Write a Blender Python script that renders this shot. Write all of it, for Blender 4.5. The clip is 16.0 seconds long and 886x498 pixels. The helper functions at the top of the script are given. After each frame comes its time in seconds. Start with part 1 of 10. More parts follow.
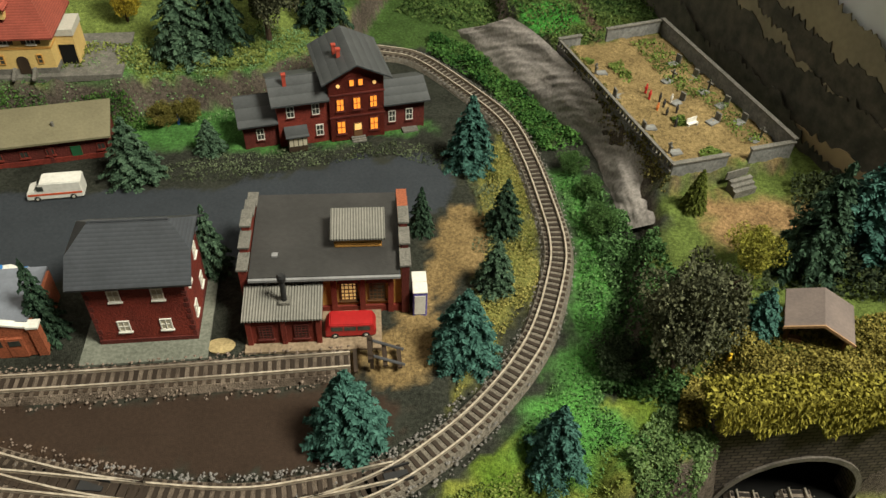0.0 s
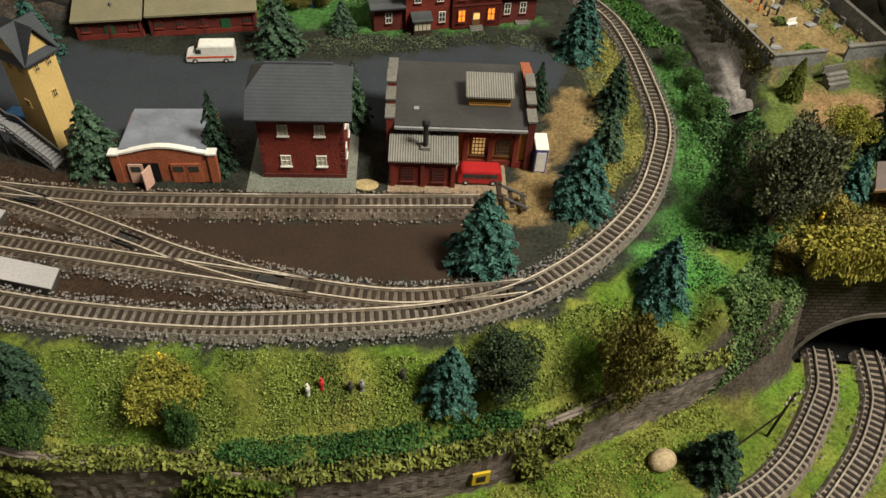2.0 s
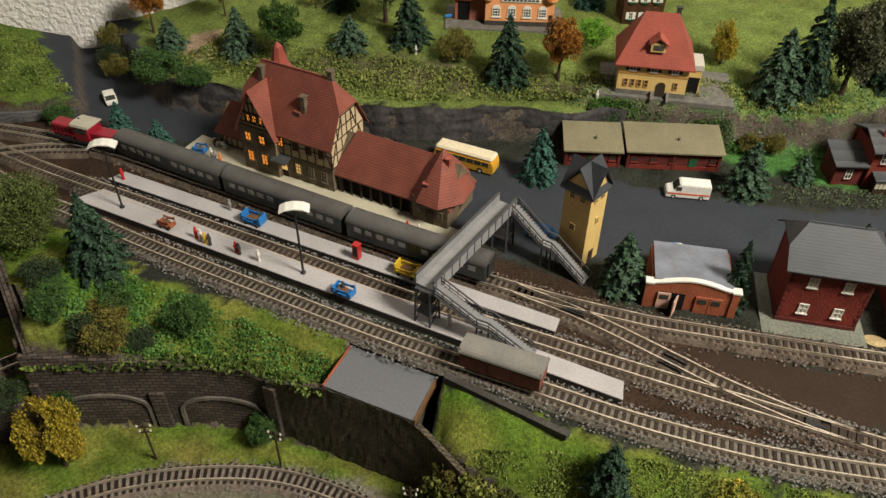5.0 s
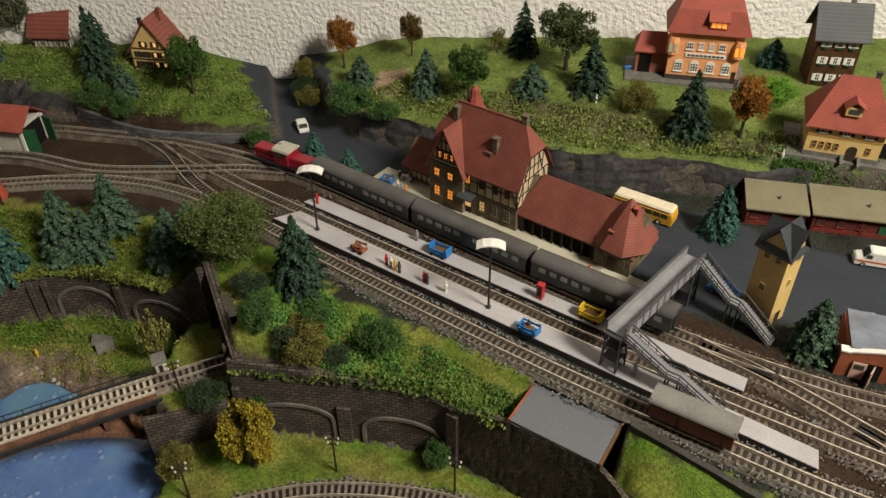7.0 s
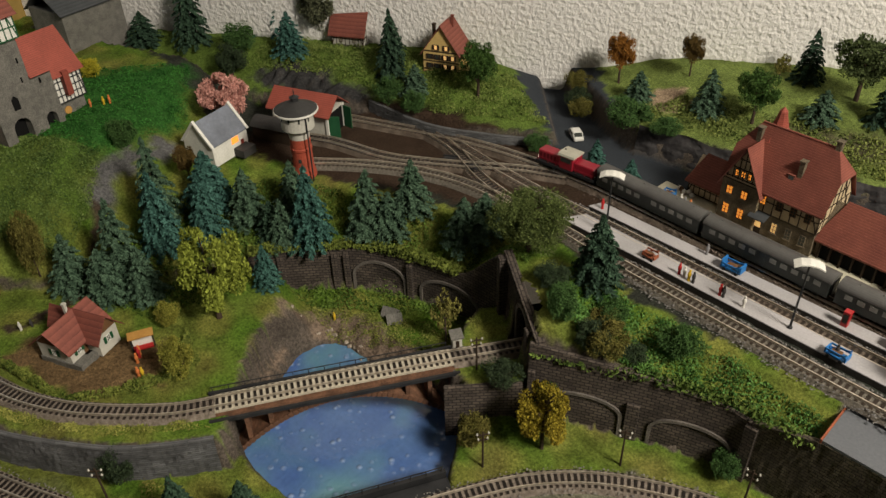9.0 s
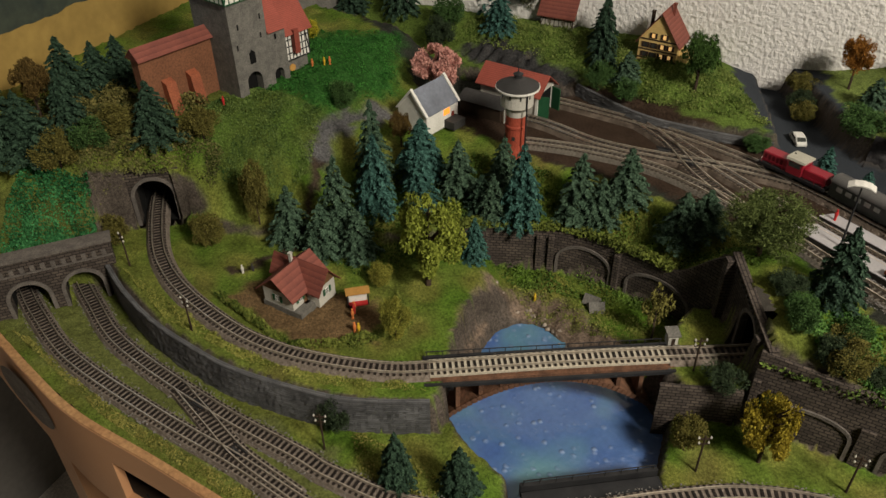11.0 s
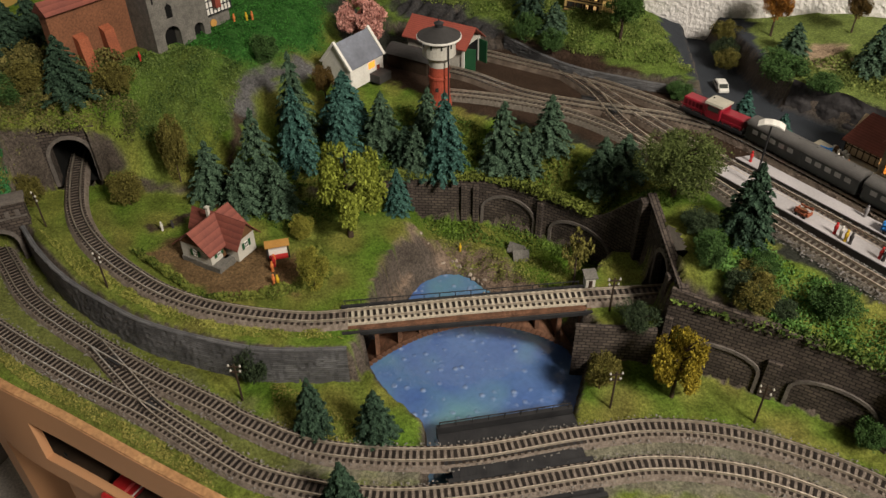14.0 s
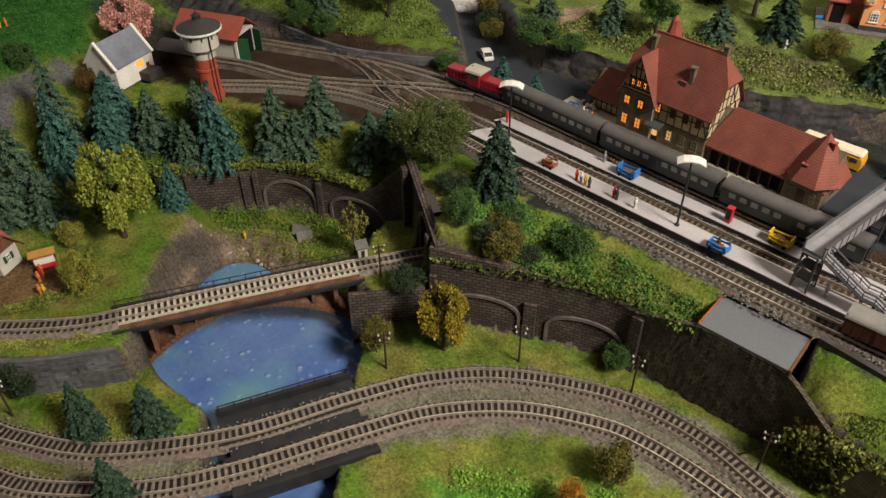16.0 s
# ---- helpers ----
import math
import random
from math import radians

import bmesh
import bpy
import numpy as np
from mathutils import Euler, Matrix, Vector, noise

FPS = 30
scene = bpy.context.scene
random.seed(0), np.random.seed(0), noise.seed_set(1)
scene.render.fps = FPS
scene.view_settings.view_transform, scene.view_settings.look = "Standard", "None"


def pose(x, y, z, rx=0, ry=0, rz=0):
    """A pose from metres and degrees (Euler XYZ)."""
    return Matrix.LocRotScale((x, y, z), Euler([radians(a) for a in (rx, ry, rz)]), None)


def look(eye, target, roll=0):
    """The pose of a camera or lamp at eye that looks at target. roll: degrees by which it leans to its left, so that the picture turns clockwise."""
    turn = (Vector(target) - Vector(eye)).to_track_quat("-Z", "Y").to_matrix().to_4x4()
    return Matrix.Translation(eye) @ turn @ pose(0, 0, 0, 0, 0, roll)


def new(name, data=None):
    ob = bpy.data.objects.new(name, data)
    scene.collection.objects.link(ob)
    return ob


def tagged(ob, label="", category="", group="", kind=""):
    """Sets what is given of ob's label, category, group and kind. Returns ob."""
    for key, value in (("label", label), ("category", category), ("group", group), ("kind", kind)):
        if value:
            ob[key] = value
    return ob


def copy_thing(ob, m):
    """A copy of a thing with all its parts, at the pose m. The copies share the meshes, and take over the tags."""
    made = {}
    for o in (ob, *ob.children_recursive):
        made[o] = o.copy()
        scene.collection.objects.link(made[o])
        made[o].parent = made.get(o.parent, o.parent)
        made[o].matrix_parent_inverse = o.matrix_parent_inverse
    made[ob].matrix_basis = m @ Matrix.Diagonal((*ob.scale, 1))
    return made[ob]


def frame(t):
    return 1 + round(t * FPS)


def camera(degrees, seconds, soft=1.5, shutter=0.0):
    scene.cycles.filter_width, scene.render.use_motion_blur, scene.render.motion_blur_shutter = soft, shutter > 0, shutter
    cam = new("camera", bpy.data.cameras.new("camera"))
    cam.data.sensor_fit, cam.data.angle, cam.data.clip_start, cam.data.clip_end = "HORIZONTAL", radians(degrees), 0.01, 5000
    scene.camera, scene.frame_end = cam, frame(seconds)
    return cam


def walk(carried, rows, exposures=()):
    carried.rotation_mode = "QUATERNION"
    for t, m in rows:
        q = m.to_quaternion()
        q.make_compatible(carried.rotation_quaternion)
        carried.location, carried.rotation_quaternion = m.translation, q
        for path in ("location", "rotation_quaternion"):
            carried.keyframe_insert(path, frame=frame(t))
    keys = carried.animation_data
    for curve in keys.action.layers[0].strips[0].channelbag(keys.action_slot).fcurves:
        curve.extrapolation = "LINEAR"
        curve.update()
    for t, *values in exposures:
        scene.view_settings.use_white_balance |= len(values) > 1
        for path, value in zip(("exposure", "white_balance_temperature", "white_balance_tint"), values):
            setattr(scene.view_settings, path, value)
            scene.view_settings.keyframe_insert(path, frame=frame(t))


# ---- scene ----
cam = camera(60.0, 16.0)
METRES, EYE, TILT, LEAN, TURN = 0.82, 0.343, -43.2, -2.13, -3.0
ROWS = [
    (0.0, 0.0, 0.0, 0.0, 0.0, 0.0, -0.0),
    (0.5, -0.0034, -0.014, -0.0262, 0.18, -0.81, -0.53),
    (1.0, -0.0129, -0.0409, -0.0506, 0.73, -1.65, -1.31),
    (1.5, -0.0258, -0.0546, -0.0711, 1.65, -2.36, -2.26),
    (2.0, -0.0614, -0.0729, -0.0841, 2.87, -2.82, -3.33),
    (2.5, -0.1231, -0.0889, -0.1012, 4.04, -3.15, -4.2),
    (3.0, -0.1932, -0.1061, -0.1081, 5.08, -2.94, -4.75),
    (3.5, -0.2336, -0.1231, -0.0998, 6.98, -1.89, -5.86),
    (4.0, -0.2769, -0.1455, -0.0991, 9.74, -0.46, -7.71),
    (4.5, -0.3144, -0.1696, -0.0881, 12.52, 0.85, -9.83),
    (7.0, -0.4068, -0.2286, -0.1008, 22.44, 2.63, -16.97),
    (7.5, -0.4272, -0.2441, -0.1094, 24.72, 2.54, -18.51),
    (8.0, -0.4437, -0.263, -0.1236, 27.17, 2.19, -20.08),
    (8.5, -0.4671, -0.2875, -0.143, 30.23, 1.39, -21.92),
    (9.0, -0.5083, -0.3221, -0.1754, 33.79, 0.2, -23.98),
    (9.5, -0.5548, -0.3486, -0.2049, 37.17, -1.2, -25.93),
    (10.0, -0.5914, -0.3697, -0.2206, 40.24, -2.73, -27.72),
    (12.5, -0.5931, -0.3739, -0.2474, 44.17, -6.23, -31.27),
    (13.0, -0.5799, -0.3644, -0.2447, 43.17, -6.0, -30.78),
    (13.5, -0.5657, -0.3518, -0.239, 41.83, -5.75, -29.98),
    (14.0, -0.5484, -0.3403, -0.2335, 40.21, -5.43, -29.06),
    (14.5, -0.5324, -0.3309, -0.2265, 38.69, -4.94, -28.16),
    (15.0, -0.517, -0.3259, -0.2206, 37.1, -4.33, -27.1),
    (15.5, -0.4903, -0.313, -0.208, 34.43, -3.16, -25.38),
    (16.0, -0.4461, -0.2994, -0.1993, 29.87, -1.52, -22.6),
]
walk(cam, [(t, pose(0, 0, EYE, TILT, LEAN, TURN) @ pose(METRES * x, METRES * y, METRES * z, 90 + pitch, roll, yaw)) for t, x, y, z, yaw, pitch, roll in ROWS],
     exposures=[(0.0, -0.15, 6500, 4), (2.0, -0.14, 6500, 8), (3.5, -0.18, 6500, 11), (4.5, 0.0, 6500, 11), (7.0, -0.05, 6500, 11), (9.0, -0.06, 6500, 11), (10.0, -0.1, 6500, 11), (12.5, 0.0, 6500, 14), (14.0, 0.15, 6500, 15), (16.0, 0.14, 6500, 15)])
M2 = Matrix.Translation

# ---- light ----
world = bpy.data.worlds.new("world")
scene.world = world
world.use_nodes = True
world.node_tree.nodes["Background"].inputs[0].default_value = (1.0, 0.93, 0.85, 1)
world.node_tree.nodes["Background"].inputs[1].default_value = 0.014


def area(name, at, target, size, watts, colour):
    d = bpy.data.lights.new(name, "AREA")
    d.shape, d.size, d.energy, d.color = "DISK", size, watts, colour
    ob = new(name, d)
    ob.matrix_world = look(at, target)
    return ob


area("room_lamp", (0.7, -0.1, 1.3), (-0.35, 0.25, 0), 0.42, 52, (1.0, 0.93, 0.77))

# ---- materials ----


def mat(name, c1, c2=None, scale=60.0, rough=0.7, bump=0.0, fine=None, metal=0.0, c3=None, emit=0.0, bscale=None, random_tone=0.0, spec=0.2, bdist=0.0012):
    """Two tones mixed by noise at a coarse and a fine scale, with relief."""
    m = bpy.data.materials.new(name)
    m.use_nodes = True
    nt = m.node_tree
    N, L = nt.nodes, nt.links
    b = N["Principled BSDF"]
    b.inputs["Roughness"].default_value = rough
    b.inputs["Metallic"].default_value = metal
    b.inputs["Specular IOR Level"].default_value = spec
    c2 = c2 or tuple(v * 0.8 for v in c1)
    tc = N.new("ShaderNodeTexCoord")
    n1 = N.new("ShaderNodeTexNoise")
    n1.inputs["Scale"].default_value = scale
    n1.inputs["Detail"].default_value = 5
    L.new(tc.outputs["Object"], n1.inputs["Vector"])
    r1 = N.new("ShaderNodeValToRGB")
    r1.color_ramp.elements[0].position, r1.color_ramp.elements[1].position = 0.33, 0.67
    r1.color_ramp.elements[0].color, r1.color_ramp.elements[1].color = (*c2, 1), (*c1, 1)
    if c3:
        e = r1.color_ramp.elements.new(0.52)
        e.color = (*c3, 1)
    L.new(n1.outputs["Fac"], r1.inputs["Fac"])
    out = r1.outputs["Color"]
    n2 = N.new("ShaderNodeTexNoise")
    n2.inputs["Scale"].default_value = fine or scale * 9
    n2.inputs["Detail"].default_value = 3
    L.new(tc.outputs["Object"], n2.inputs["Vector"])
    mr = N.new("ShaderNodeMapRange")
    mr.inputs["From Min"].default_value, mr.inputs["From Max"].default_value = 0.3, 0.7
    grain = 0.35 if bump < 0.3 else 1.0
    mr.inputs["To Min"].default_value, mr.inputs["To Max"].default_value = 1 - 0.28 * grain, 1 + 0.25 * grain
    L.new(n2.outputs["Fac"], mr.inputs["Value"])
    mx = N.new("ShaderNodeMix")
    mx.data_type, mx.blend_type = "RGBA", "MULTIPLY"
    mx.inputs["Factor"].default_value = 1.0
    L.new(out, mx.inputs["A"])
    L.new(mr.outputs["Result"], mx.inputs["B"])
    out = mx.outputs["Result"]
    if random_tone:
        oi = N.new("ShaderNodeObjectInfo")
        mq = N.new("ShaderNodeMapRange")
        mq.inputs["To Min"].default_value, mq.inputs["To Max"].default_value = 1 - random_tone, 1 + random_tone
        L.new(oi.outputs["Random"], mq.inputs["Value"])
        my = N.new("ShaderNodeMix")
        my.data_type, my.blend_type = "RGBA", "MULTIPLY"
        my.inputs["Factor"].default_value = 1.0
        L.new(out, my.inputs["A"])
        L.new(mq.outputs["Result"], my.inputs["B"])
        out = my.outputs["Result"]
    L.new(out, b.inputs["Base Color"])
    if bump:
        nb = N.new("ShaderNodeTexNoise")
        nb.inputs["Scale"].default_value = bscale or fine or scale * 9
        nb.inputs["Detail"].default_value = 4
        L.new(tc.outputs["Object"], nb.inputs["Vector"])
        bp = N.new("ShaderNodeBump")
        bp.inputs["Strength"].default_value = min(1.0, bump)
        bp.inputs["Distance"].default_value = bdist
        L.new(nb.outputs["Fac"], bp.inputs["Height"])
        L.new(bp.outputs["Normal"], b.inputs["Normal"])
    if emit:
        b.inputs["Emission Color"].default_value = (*c1, 1)
        b.inputs["Emission Strength"].default_value = emit
    return m

# ---- mesh helpers ----


def part(name, bm, material, parent=None, label="", smooth=False):
    me = bpy.data.meshes.new(name)
    bm.normal_update()
    bm.to_mesh(me)
    bm.free()
    me.materials.append(material)
    if smooth:
        me.polygons.foreach_set("use_smooth", [True] * len(me.polygons))
    ob = new(name, me)
    if parent is not None:
        ob.parent = parent
    if label:
        ob["label"] = label
    return ob


def share(ob, at, parent=None):
    """Another object on the same mesh."""
    o = new(ob.name.split(".")[0], ob.data)
    o.parent = parent if parent is not None else ob.parent
    o.matrix_basis = at
    return o


def thing(name, m, label, category, group="", kind=""):
    e = new(name)
    e.empty_display_size = 0.01
    e.matrix_world = m
    return tagged(e, label, category, group, kind)


def at2(x, y, z, deg=0.0, s=1.0):
    return M2((x, y, z)) @ Matrix.Rotation(radians(deg), 4, "Z") @ Matrix.Scale(s, 4)


def box(bm, x0, x1, y0, y1, z0, z1, m=None, bev=0.0):
    co = [(x, y, z) for z in (z0, z1) for y in (y0, y1) for x in (x0, x1)]
    v = [bm.verts.new(m @ Vector(c) if m else c) for c in co]
    fs = [bm.faces.new([v[i] for i in q]) for q in ((0, 2, 3, 1), (4, 5, 7, 6), (0, 1, 5, 4), (2, 6, 7, 3), (0, 4, 6, 2), (1, 3, 7, 5))]
    if bev:
        es = list({e for f in fs for e in f.edges})
        bmesh.ops.bevel(bm, geom=es, offset=bev, segments=1, affect="EDGES")
    return bm


def Box(*a, **k):
    return box(bmesh.new(), *a, **k)


def prism(bm, poly, axis, a, b):
    """A polygon (list of 2D points) extruded along an axis from a to b."""
    def put(p, s):
        u, w = p
        return (s, u, w) if axis == "x" else (u, s, w) if axis == "y" else (u, w, s)
    lo = [bm.verts.new(put(p, a)) for p in poly]
    hi = [bm.verts.new(put(p, b)) for p in poly]
    n = len(poly)
    bm.faces.new(lo[::-1])
    bm.faces.new(hi)
    for i in range(n):
        bm.faces.new((lo[i], lo[(i + 1) % n], hi[(i + 1) % n], hi[i]))
    bmesh.ops.recalc_face_normals(bm, faces=bm.faces[:])
    return bm


def tube(bm, p, q, r0, r1=None, n=10):
    p, q = Vector(p), Vector(q)
    r1 = r0 if r1 is None else r1
    rot = (q - p).to_track_quat("Z", "Y")
    ring = [[bm.verts.new(c + rot @ Vector((r * math.cos(2 * math.pi * i / n), r * math.sin(2 * math.pi * i / n), 0))) for i in range(n)] for c, r in ((p, r0), (q, r1))]
    bm.faces.new(ring[0][::-1])
    bm.faces.new(ring[1])
    for i in range(n):
        bm.faces.new((ring[0][i], ring[0][(i + 1) % n], ring[1][(i + 1) % n], ring[1][i]))
    return bm


def lathe(bm, prof, n=20, m=None):
    rings = []
    for r, z in prof:
        rings.append([bm.verts.new((m or Matrix()) @ Vector((r * math.cos(2 * math.pi * i / n), r * math.sin(2 * math.pi * i / n), z))) for i in range(n)])
    for a, b in zip(rings, rings[1:]):
        for i in range(n):
            bm.faces.new((a[i], a[(i + 1) % n], b[(i + 1) % n], b[i]))
    bm.faces.new(rings[0][::-1])
    bm.faces.new(rings[-1])
    return bm


def spline(pts, step):
    """Even steps along a smooth curve through the points."""
    P = [Vector(p) for p in pts]
    P = [2 * P[0] - P[1]] + P + [2 * P[-1] - P[-2]]
    dense = []
    for i in range(1, len(P) - 2):
        a, b, c, d = P[i - 1:i + 3]
        for k in range(40):
            t = k / 40
            dense.append(0.5 * (2 * b + (c - a) * t + (2 * a - 5 * b + 4 * c - d) * t * t + (3 * b - a - 3 * c + d) * t ** 3))
    dense.append(P[-2])
    out, left = [dense[0]], step
    for a, b in zip(dense, dense[1:]):
        L = (b - a).length
        while left <= L and L > 0:
            a = a + (b - a) * (left / L)
            out.append(a)
            L -= left
            left = step
        left -= L
    return out


def sweep(pts, prof):
    """A closed profile (side, up) swept along points."""
    bm = bmesh.new()
    rows = []
    for i, p in enumerate(pts):
        d = pts[min(i + 1, len(pts) - 1)] - pts[max(i - 1, 0)]
        d.z = 0
        d.normalize()
        s = Vector((d.y, -d.x, 0))
        rows.append([bm.verts.new(p + s * u + Vector((0, 0, w))) for u, w in prof])
    n = len(prof)
    for a, b in zip(rows, rows[1:]):
        for i in range(n):
            bm.faces.new((a[i], a[(i + 1) % n], b[(i + 1) % n], b[i]))
    bm.faces.new(rows[0][::-1])
    bm.faces.new(rows[-1])
    bmesh.ops.recalc_face_normals(bm, faces=bm.faces[:])
    return bm


def pydata(name, verts, faces, material, parent=None, label="", smooth=False):
    me = bpy.data.meshes.new(name)
    me.from_pydata(verts, [], faces)
    me.materials.append(material)
    if smooth:
        me.polygons.foreach_set("use_smooth", [True] * len(me.polygons))
    ob = new(name, me)
    if parent is not None:
        ob.parent = parent
    if label:
        ob["label"] = label
    return ob


# ---- terrain ----
def signed(poly, X, Y):
    """Distance to a polygon's outline, positive inside."""
    d = np.full(X.shape, 9.0)
    inside = np.zeros(X.shape, bool)
    for (ax, ay), (bx, by) in zip(poly, poly[1:] + poly[:1]):
        ex, ey = bx - ax, by - ay
        t = np.clip(((X - ax) * ex + (Y - ay) * ey) / (ex * ex + ey * ey), 0, 1)
        d = np.minimum(d, np.hypot(X - ax - t * ex, Y - ay - t * ey))
        if ay != by:
            inside ^= ((ay > Y) != (by > Y)) & (X < ex * (Y - ay) / ey + ax)
    return np.where(inside, d, -d)


def nearest(line, X, Y):
    d = np.full(np.shape(X), 9.0)
    for (ax, ay), (bx, by) in zip(line, line[1:]):
        ex, ey = bx - ax, by - ay
        t = np.clip(((X - ax) * ex + (Y - ay) * ey) / (ex * ex + ey * ey), 0, 1)
        d = np.minimum(d, np.hypot(X - ax - t * ex, Y - ay - t * ey))
    return d


def ease(v):
    v = np.clip(v, 0, 1)
    return v * v * (3 - 2 * v)


def wave(X, Y, s, seed):
    """Smooth random waves of about size s."""
    g = np.random.RandomState(seed)
    out = np.zeros(np.shape(X))
    for k in range(10):
        a, f, p = g.uniform(0, 6.28), g.uniform(0.6, 1.7) * 6.28 / s, g.uniform(0, 6.28)
        out += np.sin((X * math.cos(a) + Y * math.sin(a)) * f + p)
    return out / 4.5


LOW = -0.08
ARCH_WALL = [(-0.655, 0.117), (-0.62, 0.129), (-0.563, 0.147), (-0.51, 0.158), (-0.49, 0.157)]
SHED_WALL = [(-0.49, 0.157), (-0.446, 0.152), (-0.384, 0.1425), (-0.362, 0.136), (-0.345, 0.1295)]
CLIFF = [(-0.374, 0.131), (-0.341, 0.127), (-0.29, 0.112), (-0.244, 0.105), (-0.175, 0.107), (-0.135, 0.1), (-0.06, 0.113), (0.0, 0.131), (0.077, 0.17), (0.128, 0.194)]
GREY_WALL = [(-1.15, -0.183), (-1.1, -0.188), (-1.046, -0.187), (-0.99, -0.177), (-0.942, -0.163), (-0.874, -0.128), (-0.84, -0.1), (-0.813, -0.071)]
POND_WALL = [(-0.958, 0.086), (-0.93, 0.118), (-0.876, 0.16), (-0.82, 0.177), (-0.77, 0.183), (-0.713, 0.18)]
STATION = [(-1.14, 0.2), (-0.98, 0.19), (-0.86, 0.222), (-0.745, 0.238), (-0.7, 0.232), (-0.645, 0.21), (-0.57, 0.198), (-0.45, 0.192), (-0.375, 0.182), (-0.35, 0.162), (-0.25, 0.148), (-0.13, 0.15), (-0.05, 0.158), (0.02, 0.187), (0.065, 0.222), (0.115, 0.238), (0.2, 0.27), (0.35, 0.3), (0.35, 0.6), (0.5, 1.1), (-1.6, 0.9), (-1.5, 0.28)]
FRONT = [(-0.375, 0.1395)] + CLIFF[1:] + [(0.14, 0.26), (0.1, 0.5), (-0.2, 0.5), (-0.375, 0.25)]
BANK = ARCH_WALL + SHED_WALL[1:2] + [(-0.44, 0.22), (-0.7, 0.3), (-0.72, 0.2), (-0.69, 0.15)]
FOREST = POND_WALL[::-1] + [(-1.0, 0.02), (-1.15, -0.1), (-1.3, 0.1), (-1.2, 0.3), (-0.7, 0.3)]
TERRACE = GREY_WALL + [(-0.822, -0.047), (-0.855, -0.012), (-0.876, 0.025), (-0.888, 0.055), (-0.912, 0.082), (-0.945, 0.075), (-1.0, 0.12), (-1.2, 0.15), (-1.35, 0.0), (-1.3, -0.15), (-1.2, -0.165)]
EAST_ABUT = [(-0.727, 0.1), (-0.702, 0.074), (-0.655, 0.112), (-0.6, 0.14), (-0.7, 0.2), (-0.74, 0.165)]
POND = [(-0.828, -0.045), (-0.79, -0.055), (-0.74, -0.057), (-0.706, -0.09), (-0.665, -0.15), (-0.6, -0.1), (-0.64, -0.03), (-0.672, 0.02), (-0.7, 0.078), (-0.735, 0.088), (-0.79, 0.086), (-0.824, 0.089), (-0.843, 0.092), (-0.862, 0.082), (-0.868, 0.06), (-0.862, 0.038), (-0.845, 0.0)]
QUARRY = [(-0.838, -0.03), (-0.87, 0.01), (-0.885, 0.042), (-0.892, 0.07), (-0.888, 0.098), (-0.866, 0.118), (-0.835, 0.122), (-0.79, 0.119), (-0.735, 0.102), (-0.76, 0.07), (-0.83, -0.02)]
CASTLE = [(-1.2, -0.03), (-1.17, 0.03), (-1.18, 0.12), (-1.25, 0.25), (-1.4, 0.34), (-1.7, 0.3), (-1.7, -0.4), (-1.35, -0.27), (-1.24, -0.15)]
CASTLE_CLIP = [(-1.19, -0.34), (-1.165, -0.183), (-1.203, -0.163), (-1.16, -0.083), (-1.11, -0.02), (-1.0, 0.1), (-1.05, 0.4), (-1.7, 0.5), (-1.7, -0.5)]
HILL_WEST = [(-0.8, 0.392), (-0.86, 0.362), (-0.93, 0.338), (-1.02, 0.342), (-1.1, 0.3), (-1.2, 0.26), (-1.5, 0.2), (-1.5, 0.6), (-0.9, 0.52)]
HILL_BACK = [(-0.76, 0.455), (-0.72, 0.432), (-0.667, 0.432), (-0.5, 0.44), (-0.4, 0.472), (-0.35, 0.476), (-0.29, 0.5), (-0.2, 0.522), (-0.11, 0.538), (-0.05, 0.59), (-0.02, 0.7), (0.1, 1.05), (-1.0, 0.8), (-0.86, 0.53)]
HILL_EAST = [(0.1, 0.7), (0.137, 0.6), (0.16, 0.5), (0.175, 0.43), (0.178, 0.37), (0.155, 0.33), (0.145, 0.28), (0.14, 0.24), (0.16, 0.226), (0.32, 0.226), (0.55, 0.2), (0.55, 0.95), (0.1, 0.95)]
GRAVES = [(0.135, 0.562), (0.228, 0.593), (0.274, 0.419), (0.183, 0.396)]

SLATY = [(-1.185, 0.29), (-1.15, 0.337), (-1.071, 0.348), (-1.02, 0.35), (-1.03, 0.331), (-1.1, 0.302)]
ROCK_FOOT = [(0.058, 0.665), (0.108, 0.558), (0.148, 0.482), (0.153, 0.42), (0.157, 0.38)]
ROCK_TOP = [(0.088, 0.635), (0.122, 0.585), (0.16, 0.476), (0.181, 0.4), (0.172, 0.37)]


